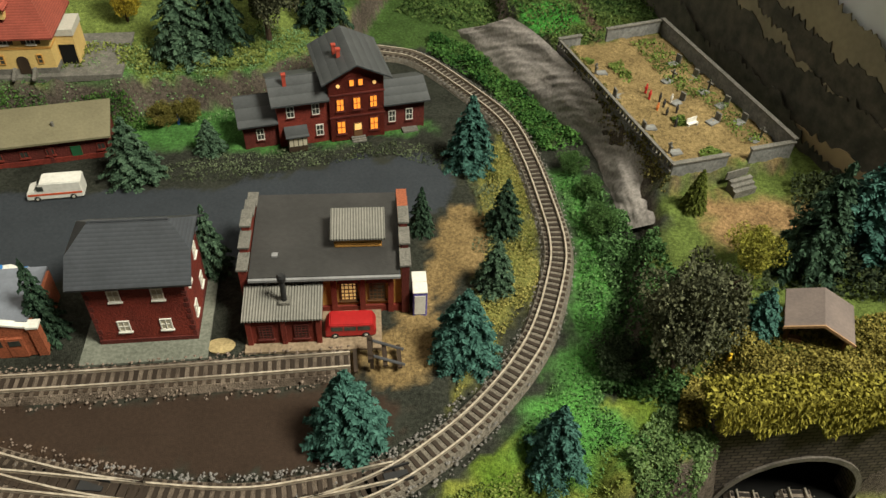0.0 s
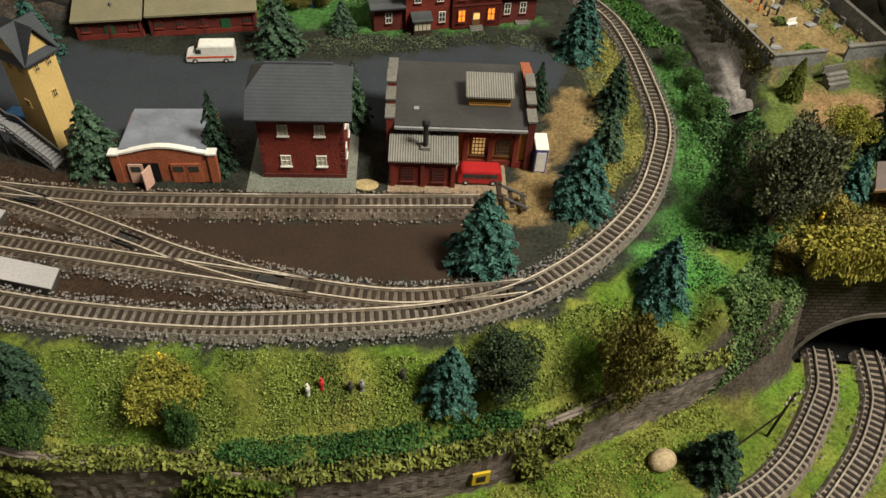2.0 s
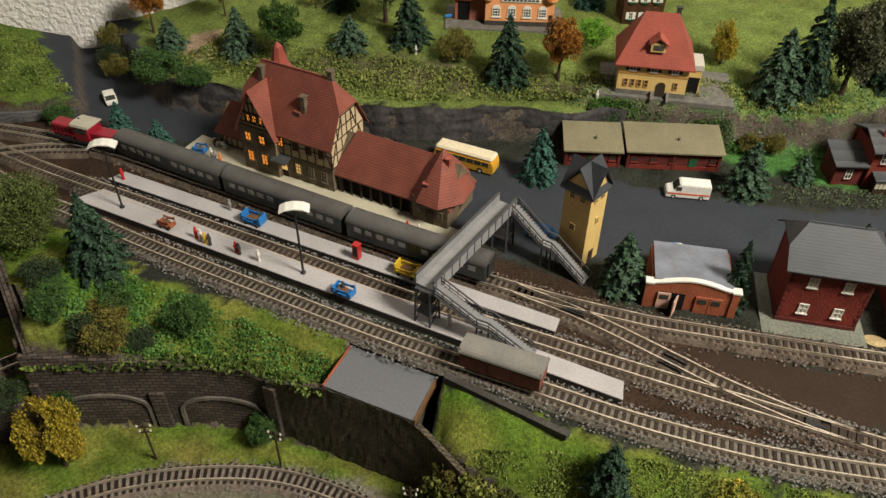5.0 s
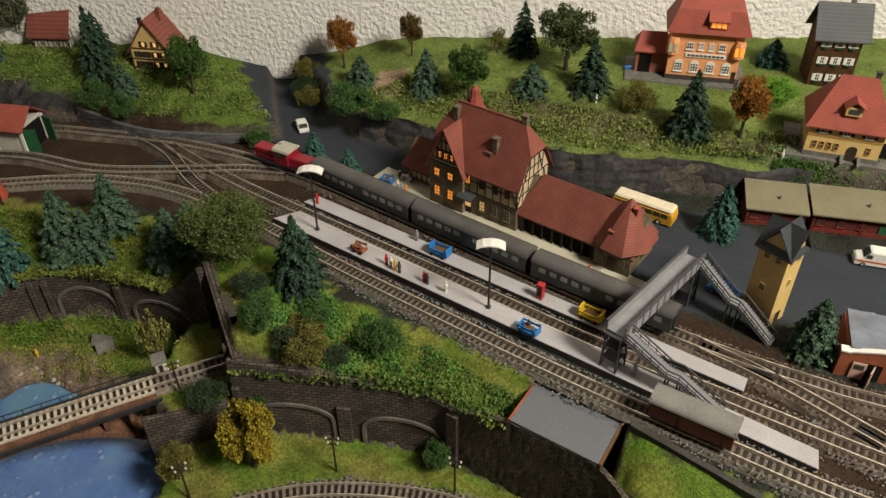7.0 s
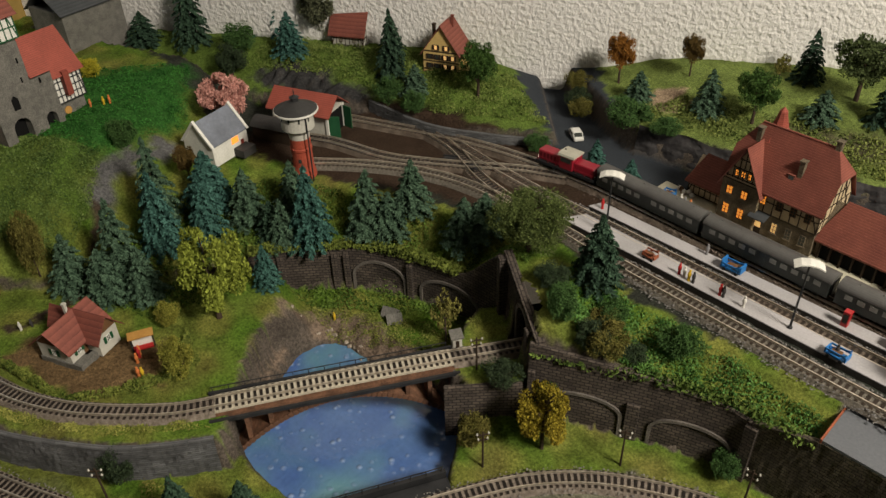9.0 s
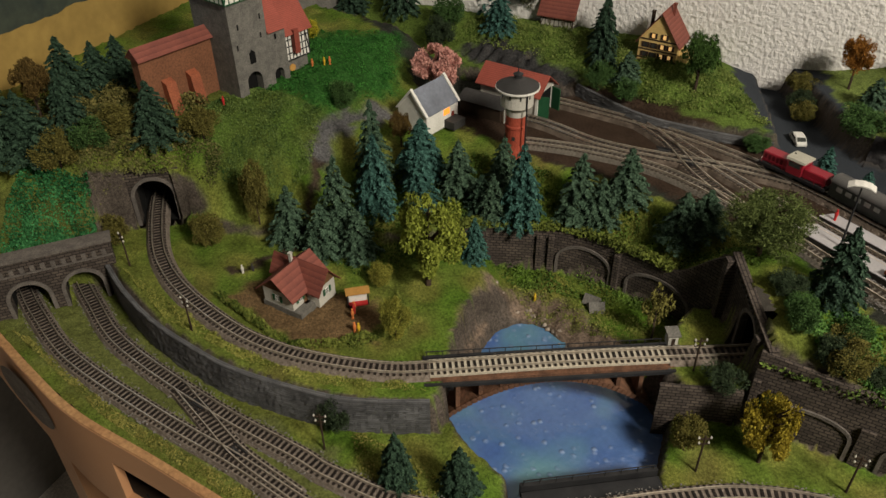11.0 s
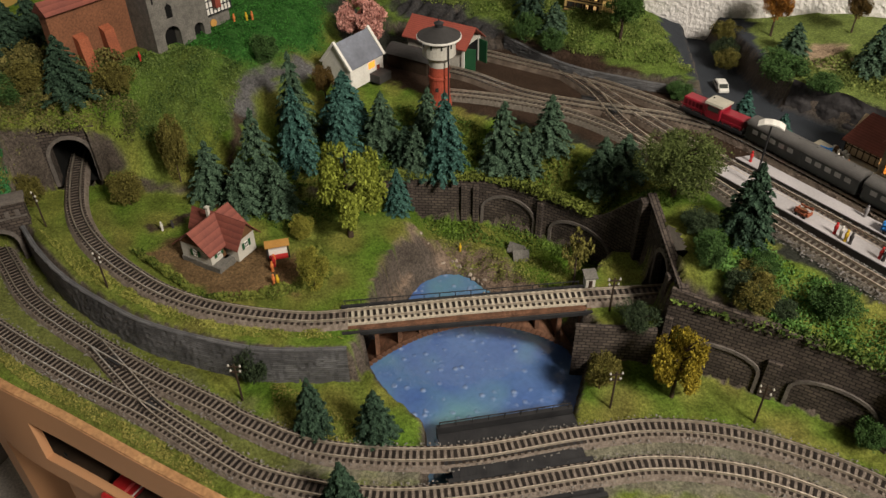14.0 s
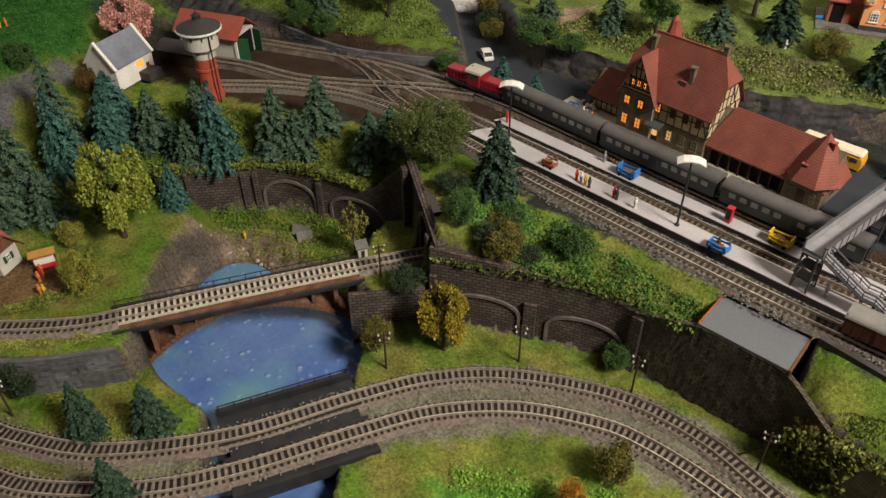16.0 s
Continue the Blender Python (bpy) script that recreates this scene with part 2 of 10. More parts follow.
def height(X, Y):
    z = np.full(np.shape(X), LOW)

    def lay(poly, h, soft, clip=None, inner=0.0, step=0.004):
        nonlocal z
        s = signed(poly, X, Y)
        w = ease(s / inner) if inner else ease(1 + s / soft)
        if clip is not None:
            w = w * ease(1 + signed(clip, X, Y) / step)
        z = z * (1 - w) + h * w
    lay(TERRACE, -0.046, 0.004)
    lay(EAST_ABUT, -0.046, 0.004)
    lay(FOREST, -0.034, 0.005)
    lay(FOREST, 0.0, 0, inner=0.12)
    lay(BANK, -0.006 - 0.018 * ease((X + 0.65) / 0.17), 0.004)
    lay(FRONT, -0.032, 0.004)
    full = np.maximum(np.maximum(signed(FRONT, X, Y), signed(BANK, X, Y)), np.maximum(signed(FOREST, X, Y), signed(STATION, X, Y)))
    s = signed(STATION, X, Y)
    w = ease(1 + s / 0.04) * ease(1 + full / 0.004)
    z = z * (1 - w)
    lay(CASTLE, 0.05, 0.11, CASTLE_CLIP, step=0.004 + 0.05 * ease((Y + 0.1) / 0.03) * (X > -1.2))
    lay(HILL_WEST, 0.016, 0.005)
    lay(HILL_WEST, 0.043, 0, inner=0.075)
    lay(HILL_BACK, 0.03, 0.009)
    lay(HILL_BACK, 0.052, 0, inner=0.12)
    lay([(-0.33, 0.502), (-0.2, 0.512), (-0.205, 0.575), (-0.34, 0.565)], 0.0398, 0.012)
    lay(HILL_EAST, 0.024, 0.014, [(0.135, 0.2262), (0.6, 0.2262), (0.6, 1.0), (0.1, 1.0), (0.11, 0.4)])
    lay(GRAVES, 0.037, 0.006)
    z = z + (0.005 * wave(X, Y * 0.45, 0.011, 31) + 0.002 * wave(X, Y, 0.005, 33)) * ease(0.5 + signed(SLATY, X, Y) / 0.006)
    lay([(-0.862, -0.005), (-0.878, 0.03), (-0.89, 0.06), (-0.93, 0.085), (-1.0, 0.05), (-0.94, -0.03)], -0.046, 0.035, [(-0.845, -0.03), (-0.865, 0.0), (-0.885, 0.04), (-0.86, 0.1), (-0.88, 0.125), (-0.92, 0.1), (-0.945, 0.075), (-1.0, 0.02), (-1.0, -0.1)])
    lay([(0.12, 0.205), (0.15, 0.21), (0.168, 0.222), (0.168, 0.25), (0.13, 0.26)], -0.002, 0.024)
    lay(QUARRY, -0.099, 0, inner=0.03)
    z = z + 0.0035 * wave(X, Y, 0.014, 21) * ease(signed(QUARRY, X, Y) / 0.012)
    lay([(-0.716, 0.186), (-0.672, 0.148), (-0.66, 0.15), (-0.665, 0.19), (-0.7, 0.2)], 0.0115, 0.06, [(-0.86, 0.172), (-0.82, 0.18), (-0.77, 0.186), (-0.72, 0.182), (-0.676, 0.1455), (-0.65, 0.122), (-0.6, 0.14), (-0.5, 0.165), (-0.6, 0.25), (-0.85, 0.3)])
    lay(POND, -0.118, 0.007)
    return z


def ground_at(x, y):
    return float(height(np.array([x]), np.array([y]))[0])


FRONT_EDGE = [(-1.4, -0.305), (-1.203, -0.293), (-1.083, -0.283), (-1.015, -0.273), (-0.933, -0.248), (-0.792, -0.206), (-0.5, -0.11), (-0.2, -0.04), (0.2, 0.0), (0.6, 0.02)]
ASPHALT = [(-0.36, 0.3), (-0.25, 0.33), (-0.1, 0.345), (0.0, 0.385), (0.03, 0.4), (0.045, 0.43), (0.036, 0.468), (-0.03, 0.462), (-0.12, 0.43), (-0.27, 0.422), (-0.35, 0.435), (-0.44, 0.43), (-0.52, 0.42), (-0.66, 0.42), (-0.735, 0.43), (-0.84, 0.55), (-0.95, 0.52), (-0.81, 0.392), (-0.7, 0.375), (-0.62, 0.38), (-0.45, 0.36)]
SOIL = [(-0.26, 0.236), (-0.2, 0.247), (-0.02, 0.258), (0.006, 0.238), (-0.005, 0.216), (-0.06, 0.202), (-0.12, 0.206), (-0.2, 0.225)]
YARD = [(-0.5, 0.255), (-0.24, 0.17), (-0.1, 0.18), (-0.2, 0.25), (-0.3, 0.285), (-0.65, 0.365), (-0.8, 0.375), (-0.93, 0.36), (-1.08, 0.33), (-1.1, 0.19), (-0.97, 0.19), (-0.85, 0.235), (-0.72, 0.245), (-0.64, 0.22)]
SAND = [(-0.04, 0.262), (0.02, 0.258), (0.03, 0.285), (0.02, 0.31), (0.055, 0.35), (0.068, 0.4), (0.04, 0.41), (0.025, 0.37), (0.012, 0.33), (0.0, 0.3)]
LAWN_CURVE = [(0.03, 0.24), (0.09, 0.33), (0.098, 0.41), (0.085, 0.5), (0.06, 0.45), (0.062, 0.37), (0.045, 0.3)]
BACK_LAWN = [(-0.38, 0.475), (-0.2, 0.48), (-0.1, 0.47), (0.03, 0.5), (0.0, 0.55), (-0.1, 0.6), (-0.3, 0.54)]
BRIGHT = [(0.112, 0.24), (0.13, 0.3), (0.142, 0.37), (0.135, 0.45), (0.118, 0.44), (0.124, 0.37), (0.105, 0.28), (0.06, 0.215), (0.1, 0.2), (0.135, 0.215)]
PATH = [(-1.1, 0.03), (-1.115, 0.055), (-1.12, 0.085), (-1.112, 0.13), (-1.08, 0.16)]
BALLAST_LOW = [(-1.2, -0.29), (-1.0, -0.255), (-0.8, -0.19), (-0.6, -0.01), (-0.5, 0.07), (-0.38, 0.06), (-0.2, 0.02), (0.1, 0.05), (0.16, 0.1), (0.12, 0.12), (0.0, 0.09), (-0.3, 0.08), (-0.42, 0.135), (-0.55, 0.105), (-0.65, 0.02), (-0.75, -0.12), (-0.95, -0.18), (-1.15, -0.2)]
GREENS = [(0.08, 0.15, 0.018), (0.125, 0.155, 0.03), (0.2, 0.19, 0.045), (0.17, 0.13, 0.045), (0.05, 0.22, 0.03)]


def cover(X, Y, Z, slope):
    """Base colour of the ground cover."""
    g = [np.array(c) for c in GREENS]
    jx, jy = X + 0.006 * wave(X, Y, 0.03, 5) + 0.003 * wave(X, Y, 0.009, 6), Y + 0.006 * wave(X, Y, 0.03, 7) + 0.003 * wave(X, Y, 0.009, 8)
    a = ease(0.5 + 0.6 * wave(X, Y, 0.11, 1))[..., None]
    b = ease(0.3 + 0.8 * wave(X, Y, 0.05, 2))[..., None]
    c = ease(-0.3 + 0.9 * wave(X, Y, 0.09, 3))[..., None]
    col = g[0] * (1 - a) + g[1] * a
    col = col * (1 - 0.6 * b) + g[2] * 0.6 * b
    col = col * (1 - 0.55 * c) + g[3] * 0.55 * c

    def paint(poly, rgb, soft=0.004, most=1.0):
        nonlocal col
        w = (most * ease(0.5 + signed(poly, jx, jy) / soft))[..., None]
        col = col * (1 - w) + np.array(rgb) * w

    def band(line, width, rgb, most=1.0):
        nonlocal col
        w = (most * ease(1.5 - nearest(line, jx, jy) / width))[..., None]
        col = col * (1 - w) + np.array(rgb) * w
    paint(BALLAST_LOW, (0.16, 0.14, 0.125), 0.012, 0.8)
    paint([(-1.3, -0.32), (-0.95, -0.26), (-0.8, -0.22), (-0.76, -0.12), (-0.9, -0.16), (-1.3, -0.16)], (0.12, 0.14, 0.03), 0.03, 0.85)
    paint(STATION, (0.03, 0.032, 0.026), 0.006)
    paint(LAWN_CURVE, (0.17, 0.17, 0.05), 0.012)
    paint(BACK_LAWN, (0.06, 0.15, 0.04), 0.015)
    paint(HILL_BACK, (0.13, 0.17, 0.045), 0.01)
    paint(HILL_WEST, (0.1, 0.15, 0.03), 0.01)
    paint([(-0.62, 0.47), (-0.45, 0.475), (-0.38, 0.5), (-0.25, 0.49), (-0.3, 0.53), (-0.45, 0.52), (-0.6, 0.5)], (0.07, 0.055, 0.04), 0.02, 0.8)
    paint([(-0.735, 0.475), (-0.705, 0.468), (-0.688, 0.488), (-0.71, 0.51), (-0.738, 0.508)], (0.3, 0.22, 0.15), 0.008)
    paint([(-1.22, -0.06), (-1.12, -0.06), (-1.1, 0.02), (-1.13, 0.07), (-1.21, 0.03)], (0.065, 0.105, 0.022), 0.05, 0.8)
    paint(BRIGHT, (0.07, 0.2, 0.045), 0.02)
    paint(HILL_EAST, (0.085, 0.115, 0.03), 0.012)
    paint([(0.11, 0.47), (0.15, 0.5), (0.12, 0.6), (0.08, 0.67), (0.25, 0.64), (0.3, 0.8), (0.0, 0.8), (-0.06, 0.65), (0.05, 0.62), (0.085, 0.56)], (0.05, 0.09, 0.025), 0.012)
    paint([(0.112, 0.612), (0.15, 0.612), (0.172, 0.64), (0.16, 0.68), (0.12, 0.67)], (0.05, 0.2, 0.035), 0.012)
    band([(0.178, 0.6), (0.18, 0.64), (0.172, 0.7)], 0.006, (0.09, 0.06, 0.045))
    paint(YARD, (0.042, 0.027, 0.019), 0.008)
    paint(SOIL, (0.036, 0.024, 0.018), 0.006)
    paint(SAND, (0.2, 0.14, 0.066), 0.006)
    paint(ASPHALT, (0.036, 0.041, 0.049), 0.004)
    paint(GRAVES, (0.2, 0.145, 0.068), 0.006)
    paint([(0.2, 0.34), (0.26, 0.345), (0.29, 0.38), (0.2, 0.39)], (0.22, 0.14, 0.07), 0.02)
    paint([(-1.03, -0.13), (-0.93, -0.115), (-0.89, -0.065), (-0.93, -0.03), (-1.03, -0.09)], (0.14, 0.09, 0.045), 0.012)
    paint([(-0.56, -0.02), (-0.45, 0.03), (-0.25, 0.0), (-0.3, -0.08), (-0.5, -0.09)], (0.08, 0.22, 0.03), 0.02)
    paint([(-1.22, 0.02), (-1.13, 0.06), (-1.13, 0.16), (-1.22, 0.24), (-1.3, 0.14)], (0.03, 0.1, 0.02), 0.03)
    band(PATH, 0.0095, (0.1, 0.098, 0.1))
    band([(-1.055, -0.1), (-1.05, -0.05), (-1.07, -0.01), (-1.1, 0.028)], 0.005, (0.05, 0.036, 0.026))
    paint(SLATY, (0.04, 0.039, 0.04), 0.012)
    paint(QUARRY, (0.17, 0.125, 0.095), 0.008)
    paint(POND, (0.09, 0.075, 0.055), 0.008)
    r = ease((slope - 1.5) / 1.0)[..., None]
    return col * (1 - r) + np.array((0.09, 0.074, 0.062)) * r


MOUTHS = [(-1.163, -0.232, 71, -0.024, 0.0165, 0.011, -0.08, -0.017), (-1.163, -0.232, 71, 0.0235, 0.0165, 0.011, -0.08, -0.017), (-1.183, -0.115, 61.3, 0.0, 0.0185, 0.017, -0.046, 0.01), (-0.679, 0.143, -41, 0.0, 0.0145, 0.008, -0.046, 0.012), (0.232, 0.222, 2, -0.001, 0.043, 0.013, -0.08, 0.5)]


def ground_sheet():
    step = 0.0035
    xs, ys = np.arange(-1.62, 0.56, step), np.arange(-0.33, 1.0, step)
    X, Y = np.meshgrid(xs, ys)
    Z = height(X, Y)
    gy, gx = np.gradient(Z, step)
    slope = np.hypot(gx, gy)
    flat = np.maximum(signed(ASPHALT, X, Y), np.maximum(signed(YARD, X, Y), signed(SOIL, X, Y)))
    rough = ease(-flat / 0.02)
    Z = Z + rough * (0.0011 * wave(X, Y, 0.02, 11) + 0.0006 * wave(X, Y, 0.008, 12)) + ease((slope - 0.6) / 0.5) * 0.002 * wave(X + Z, Y - Z, 0.014, 13)
    for line in TRACK_LINES:
        d = nearest([p[:2] for p in line], X, Y)
        near = min(p[2] for p in line), max(p[2] for p in line)
        lvl = 0.5 * (near[0] + near[1]) - 0.0035
        w = ease((0.017 - d) / 0.006) * (np.abs(Z - lvl) < 0.02)
        Z = Z * (1 - w) + lvl * w
    C = cover(X, Y, Z, slope)
    edge = np.interp(X, [p[0] for p in FRONT_EDGE], [p[1] for p in FRONT_EDGE])
    back = 0.515 + 0.445 * (X + 0.89)
    keep = (Y > edge - 0.002) & (Y < back + 0.01)
    for cx, cy, deg, mid, half, deep, lvl, crown in MOUTHS:
        c, n = math.cos(math.radians(deg)), math.sin(math.radians(deg))
        u, v = (X - cx) * c + (Y - cy) * n - mid, (Y - cy) * c - (X - cx) * n
        keep &= ~((np.abs(u) < half) & (v > -0.011) & (v < deep) & (Z > lvl + 0.004) & (Z < crown))
    ny, nx = X.shape
    idx = np.arange(nx * ny).reshape(ny, nx)
    ok = keep[:-1, :-1] & keep[1:, 1:] & keep[1:, :-1] & keep[:-1, 1:]
    q = np.stack([idx[:-1, :-1], idx[:-1, 1:], idx[1:, 1:], idx[1:, :-1]], -1)[ok]
    used = np.unique(q)
    remap = np.full(nx * ny, -1)
    remap[used] = np.arange(len(used))
    V = np.stack([X, Y, Z], -1).reshape(-1, 3)[used]
    ob = pydata("ground", V.tolist(), remap[q].tolist(), GROUND, smooth=True)
    ca = ob.data.color_attributes.new("cover", "FLOAT_COLOR", "POINT")
    cc = np.ones((len(used), 4), np.float32)
    cc[:, :3] = C.reshape(-1, 3)[used]
    smooth_road = ease(0.5 + np.maximum(signed(ASPHALT, X, Y), 0.7 * signed(SOIL, X, Y)) / 0.006)
    cc[:, 3] = (1 - 0.72 * smooth_road).reshape(-1)[used]
    ca.data.foreach_set("color", cc.ravel())
    return tagged(ob, "model railway landscape of flocked grass, soil and grey roads", "ground", kind="structure")


def ground_material():
    m = bpy.data.materials.new("ground_cover")
    m.use_nodes = True
    N, L = m.node_tree.nodes, m.node_tree.links
    b = N["Principled BSDF"]
    b.inputs["Roughness"].default_value = 0.85
    b.inputs["Specular IOR Level"].default_value = 0.06
    at = N.new("ShaderNodeAttribute")
    at.attribute_name = "cover"
    tc = N.new("ShaderNodeTexCoord")
    out = at.outputs["Color"]
    for s, lo, hi, det in ((45, 0.75, 1.25, 4), (420, 0.6, 1.4, 4), (1500, 0.6, 1.45, 2)):
        n = N.new("ShaderNodeTexNoise")
        n.inputs["Scale"].default_value, n.inputs["Detail"].default_value = s, det
        L.new(tc.outputs["Object"], n.inputs["Vector"])
        r = N.new("ShaderNodeMapRange")
        r.inputs["From Min"].default_value, r.inputs["From Max"].default_value = 0.3, 0.7
        r.inputs["To Min"].default_value, r.inputs["To Max"].default_value = lo, hi
        L.new(n.outputs["Fac"], r.inputs["Value"])
        x = N.new("ShaderNodeMix")
        x.data_type, x.blend_type = "RGBA", "MULTIPLY"
        L.new(at.outputs["Alpha"], x.inputs["Factor"])
        L.new(out, x.inputs["A"])
        L.new(r.outputs["Result"], x.inputs["B"])
        out = x.outputs["Result"]
        last = n
    L.new(out, b.inputs["Base Color"])
    bp = N.new("ShaderNodeBump")
    bp.inputs["Strength"].default_value, bp.inputs["Distance"].default_value = 0.9, 0.0012
    L.new(last.outputs["Fac"], bp.inputs["Height"])
    L.new(at.outputs["Alpha"], bp.inputs["Strength"])
    L.new(bp.outputs["Normal"], b.inputs["Normal"])
    return m


GROUND = ground_material()
RAIL = mat("rail_steel", (0.78, 0.7, 0.6), (0.5, 0.43, 0.35), 300, 0.3, metal=0.8)
SLEEPER = mat("sleeper_plastic", (0.022, 0.016, 0.013), (0.014, 0.011, 0.01), 200, 0.6, random_tone=0.25)
SLEEPER_PALE = mat("weathered_sleeper", (0.042, 0.029, 0.021), (0.026, 0.019, 0.015), 200, 0.7, random_tone=0.2)
BALLAST = mat("ballast_grit", (0.21, 0.185, 0.155), (0.12, 0.105, 0.088), 500, 0.9, 1.0, 1600)
SOILED = mat("soiled_ballast", (0.19, 0.15, 0.12), (0.08, 0.06, 0.047), 90, 0.9, 1.0, 1600)
LOW_BED = mat("lower_ballast", (0.27, 0.225, 0.19), (0.15, 0.12, 0.1), 300, 0.9, 1.0, 1600)
BRIDGE_BED = mat("bridge_deck_beige", (0.5, 0.45, 0.36), (0.42, 0.37, 0.3), 200, 0.75, 0.3, 900)

# ---- tracks: x, y, z of the sleepers' foot ----
Z0, ZB, ZL = 0.0035, -0.0425, -0.0765


def lv(pts, z):
    return [(x, y, z) for x, y in pts]


T_OUTER = lv([(-0.99, 0.205), (-0.94, 0.235), (-0.883, 0.258), (-0.82, 0.266), (-0.723, 0.254), (-0.644, 0.235), (-0.571, 0.22), (-0.427, 0.193), (-0.309, 0.176), (-0.247, 0.168), (-0.181, 0.165), (-0.13, 0.168), (-0.06, 0.177), (-0.017, 0.19), (0.014, 0.208), (0.048, 0.238), (0.08, 0.281), (0.1, 0.331), (0.107, 0.366), (0.105, 0.413), (0.1, 0.46), (0.09, 0.505), (0.067, 0.546), (0.025, 0.602), (-0.007, 0.616), (-0.06, 0.625)], Z0)
T_MID = lv([(-0.89, 0.33), (-0.84, 0.315), (-0.78, 0.3), (-0.729, 0.29), (-0.626, 0.271), (-0.511, 0.25), (-0.416, 0.232), (-0.305, 0.216), (-0.253, 0.209), (-0.18, 0.2), (-0.135, 0.194), (-0.076, 0.188), (-0.035, 0.193), (0.0, 0.2)], Z0)
T_ONE = lv([(-1.09, 0.288), (-1.0, 0.313), (-0.901, 0.336), (-0.82, 0.343), (-0.73, 0.338), (-0.66, 0.325), (-0.54, 0.299), (-0.415, 0.273), (-0.361, 0.265), (-0.315, 0.259), (-0.261, 0.256), (-0.238, 0.256), (-0.13, 0.262), (-0.021, 0.27)], Z0)
T_LINK = lv([(-0.345, 0.262), (-0.29, 0.247), (-0.232, 0.225), (-0.199, 0.212), (-0.155, 0.199), (-0.12, 0.192)], Z0)
T_YARD = lv([(-1.06, 0.235), (-1.0, 0.255), (-0.93, 0.262), (-0.87, 0.285), (-0.8, 0.32), (-0.75, 0.337)], Z0)
T_CROSS = lv([(-0.93, 0.333), (-0.88, 0.318), (-0.82, 0.284), (-0.76, 0.262)], Z0)
T_BRIDGE = lv([(-1.27, -0.06), (-1.225, -0.095), (-1.172, -0.124), (-1.12, -0.145), (-1.064, -0.153), (-0.997, -0.148), (-0.952, -0.137), (-0.91, -0.117), (-0.863, -0.083), (-0.836, -0.053), (-0.778, 0.023), (-0.721, 0.094), (-0.683, 0.139), (-0.66, 0.168), (-0.62, 0.21)], ZB)
T_LOW_A = lv([(-1.3, -0.24), (-1.22, -0.25), (-1.165, -0.255), (-1.084, -0.254), (-0.973, -0.229), (-0.89, -0.205), (-0.822, -0.189), (-0.78, -0.175), (-0.72, -0.136), (-0.676, -0.088), (-0.63, -0.022), (-0.593, 0.026), (-0.544, 0.063), (-0.49, 0.083), (-0.454, 0.087), (-0.402, 0.08), (-0.34, 0.062), (-0.25, 0.042), (-0.1, 0.034), (0.05, 0.053), (0.15, 0.092), (0.204, 0.139), (0.233, 0.181), (0.241, 0.21), (0.243, 0.23)], ZL)
T_LOW_B = lv([(-1.28, -0.19), (-1.2, -0.203), (-1.146, -0.21), (-1.068, -0.214), (-0.948, -0.191), (-0.861, -0.166), (-0.83, -0.158), (-0.77, -0.132), (-0.703, -0.072), (-0.65, 0.005), (-0.609, 0.056), (-0.557, 0.092), (-0.483, 0.116), (-0.416, 0.113), (-0.353, 0.091), (-0.25, 0.068), (-0.1, 0.06), (0.05, 0.08), (0.114, 0.107), (0.161, 0.138), (0.199, 0.188), (0.208, 0.214), (0.2105, 0.23)], ZL)
T_LINK_LOW = lv([(-0.985, -0.2), (-0.94, -0.2), (-0.89, -0.199), (-0.83, -0.188)], ZL)
TRACK_LINES = [T_OUTER, T_MID, T_ONE, T_LINK, T_YARD, T_CROSS, T_BRIDGE, T_LOW_A, T_LOW_B, T_LINK_LOW]
GAUGE, PITCH = 0.009, 0.0049
sleeper_mesh = Box(-0.008, 0.008, -0.0011, 0.0011, 0, 0.0013)
SLEEPERS = {}
for key, material in (("dark", SLEEPER), ("pale", SLEEPER_PALE)):
    me = bpy.data.meshes.new("sleeper")
    sleeper_mesh.to_mesh(me)
    me.materials.append(material)
    SLEEPERS[key] = me
sleeper_mesh.free()


def track(line, tone, ballast, label, wide=0.0112, span=None):
    root = thing("railway_track", Matrix(), label, "track", "model railway tracks")
    fine = spline(line, 0.004)
    for side in (-1, 1):
        c = side * (GAUGE / 2 + 0.0004)
        part("rail", sweep([p + Vector((0, 0, 0.0013)) for p in fine], [(c - 0.0006, 0), (c + 0.0006, 0), (c + 0.0003, 0.0006), (c + 0.00048, 0.0012), (c + 0.00048, 0.0019), (c - 0.00048, 0.0019), (c - 0.00048, 0.0012), (c - 0.0003, 0.0006)]), RAIL, root)
    if ballast:
        runs = [fine]
        if span:
            i, j = (min(range(len(fine)), key=lambda k: (fine[k].xy - Vector(e)).length) for e in span)
            runs = [fine[:i + 1], fine[j:]]
            part("deck_strip", sweep(fine[i:j + 1], [(-0.0092, -0.0015), (0.0092, -0.0015), (0.0092, 0.0005), (-0.0092, 0.0005)]), BRIDGE_BED, root, "pale beige deck between the sleepers")
        for run in runs:
            part("ballast_bed", sweep(run, [(-wide, -0.0045), (wide, -0.0045), (0.0086, 0.0006), (-0.0086, 0.0006)]), ballast, root, "grit ballast")
    pts = spline(line, PITCH)
    for i, p in enumerate(pts):
        d = pts[min(i + 1, len(pts) - 1)] - pts[max(i - 1, 0)]
        o = new("sleeper", SLEEPERS[tone])
        o.parent = root
        o.matrix_basis = M2(p) @ Matrix.Rotation(math.atan2(d.y, d.x) - math.pi / 2, 4, "Z")
    return root


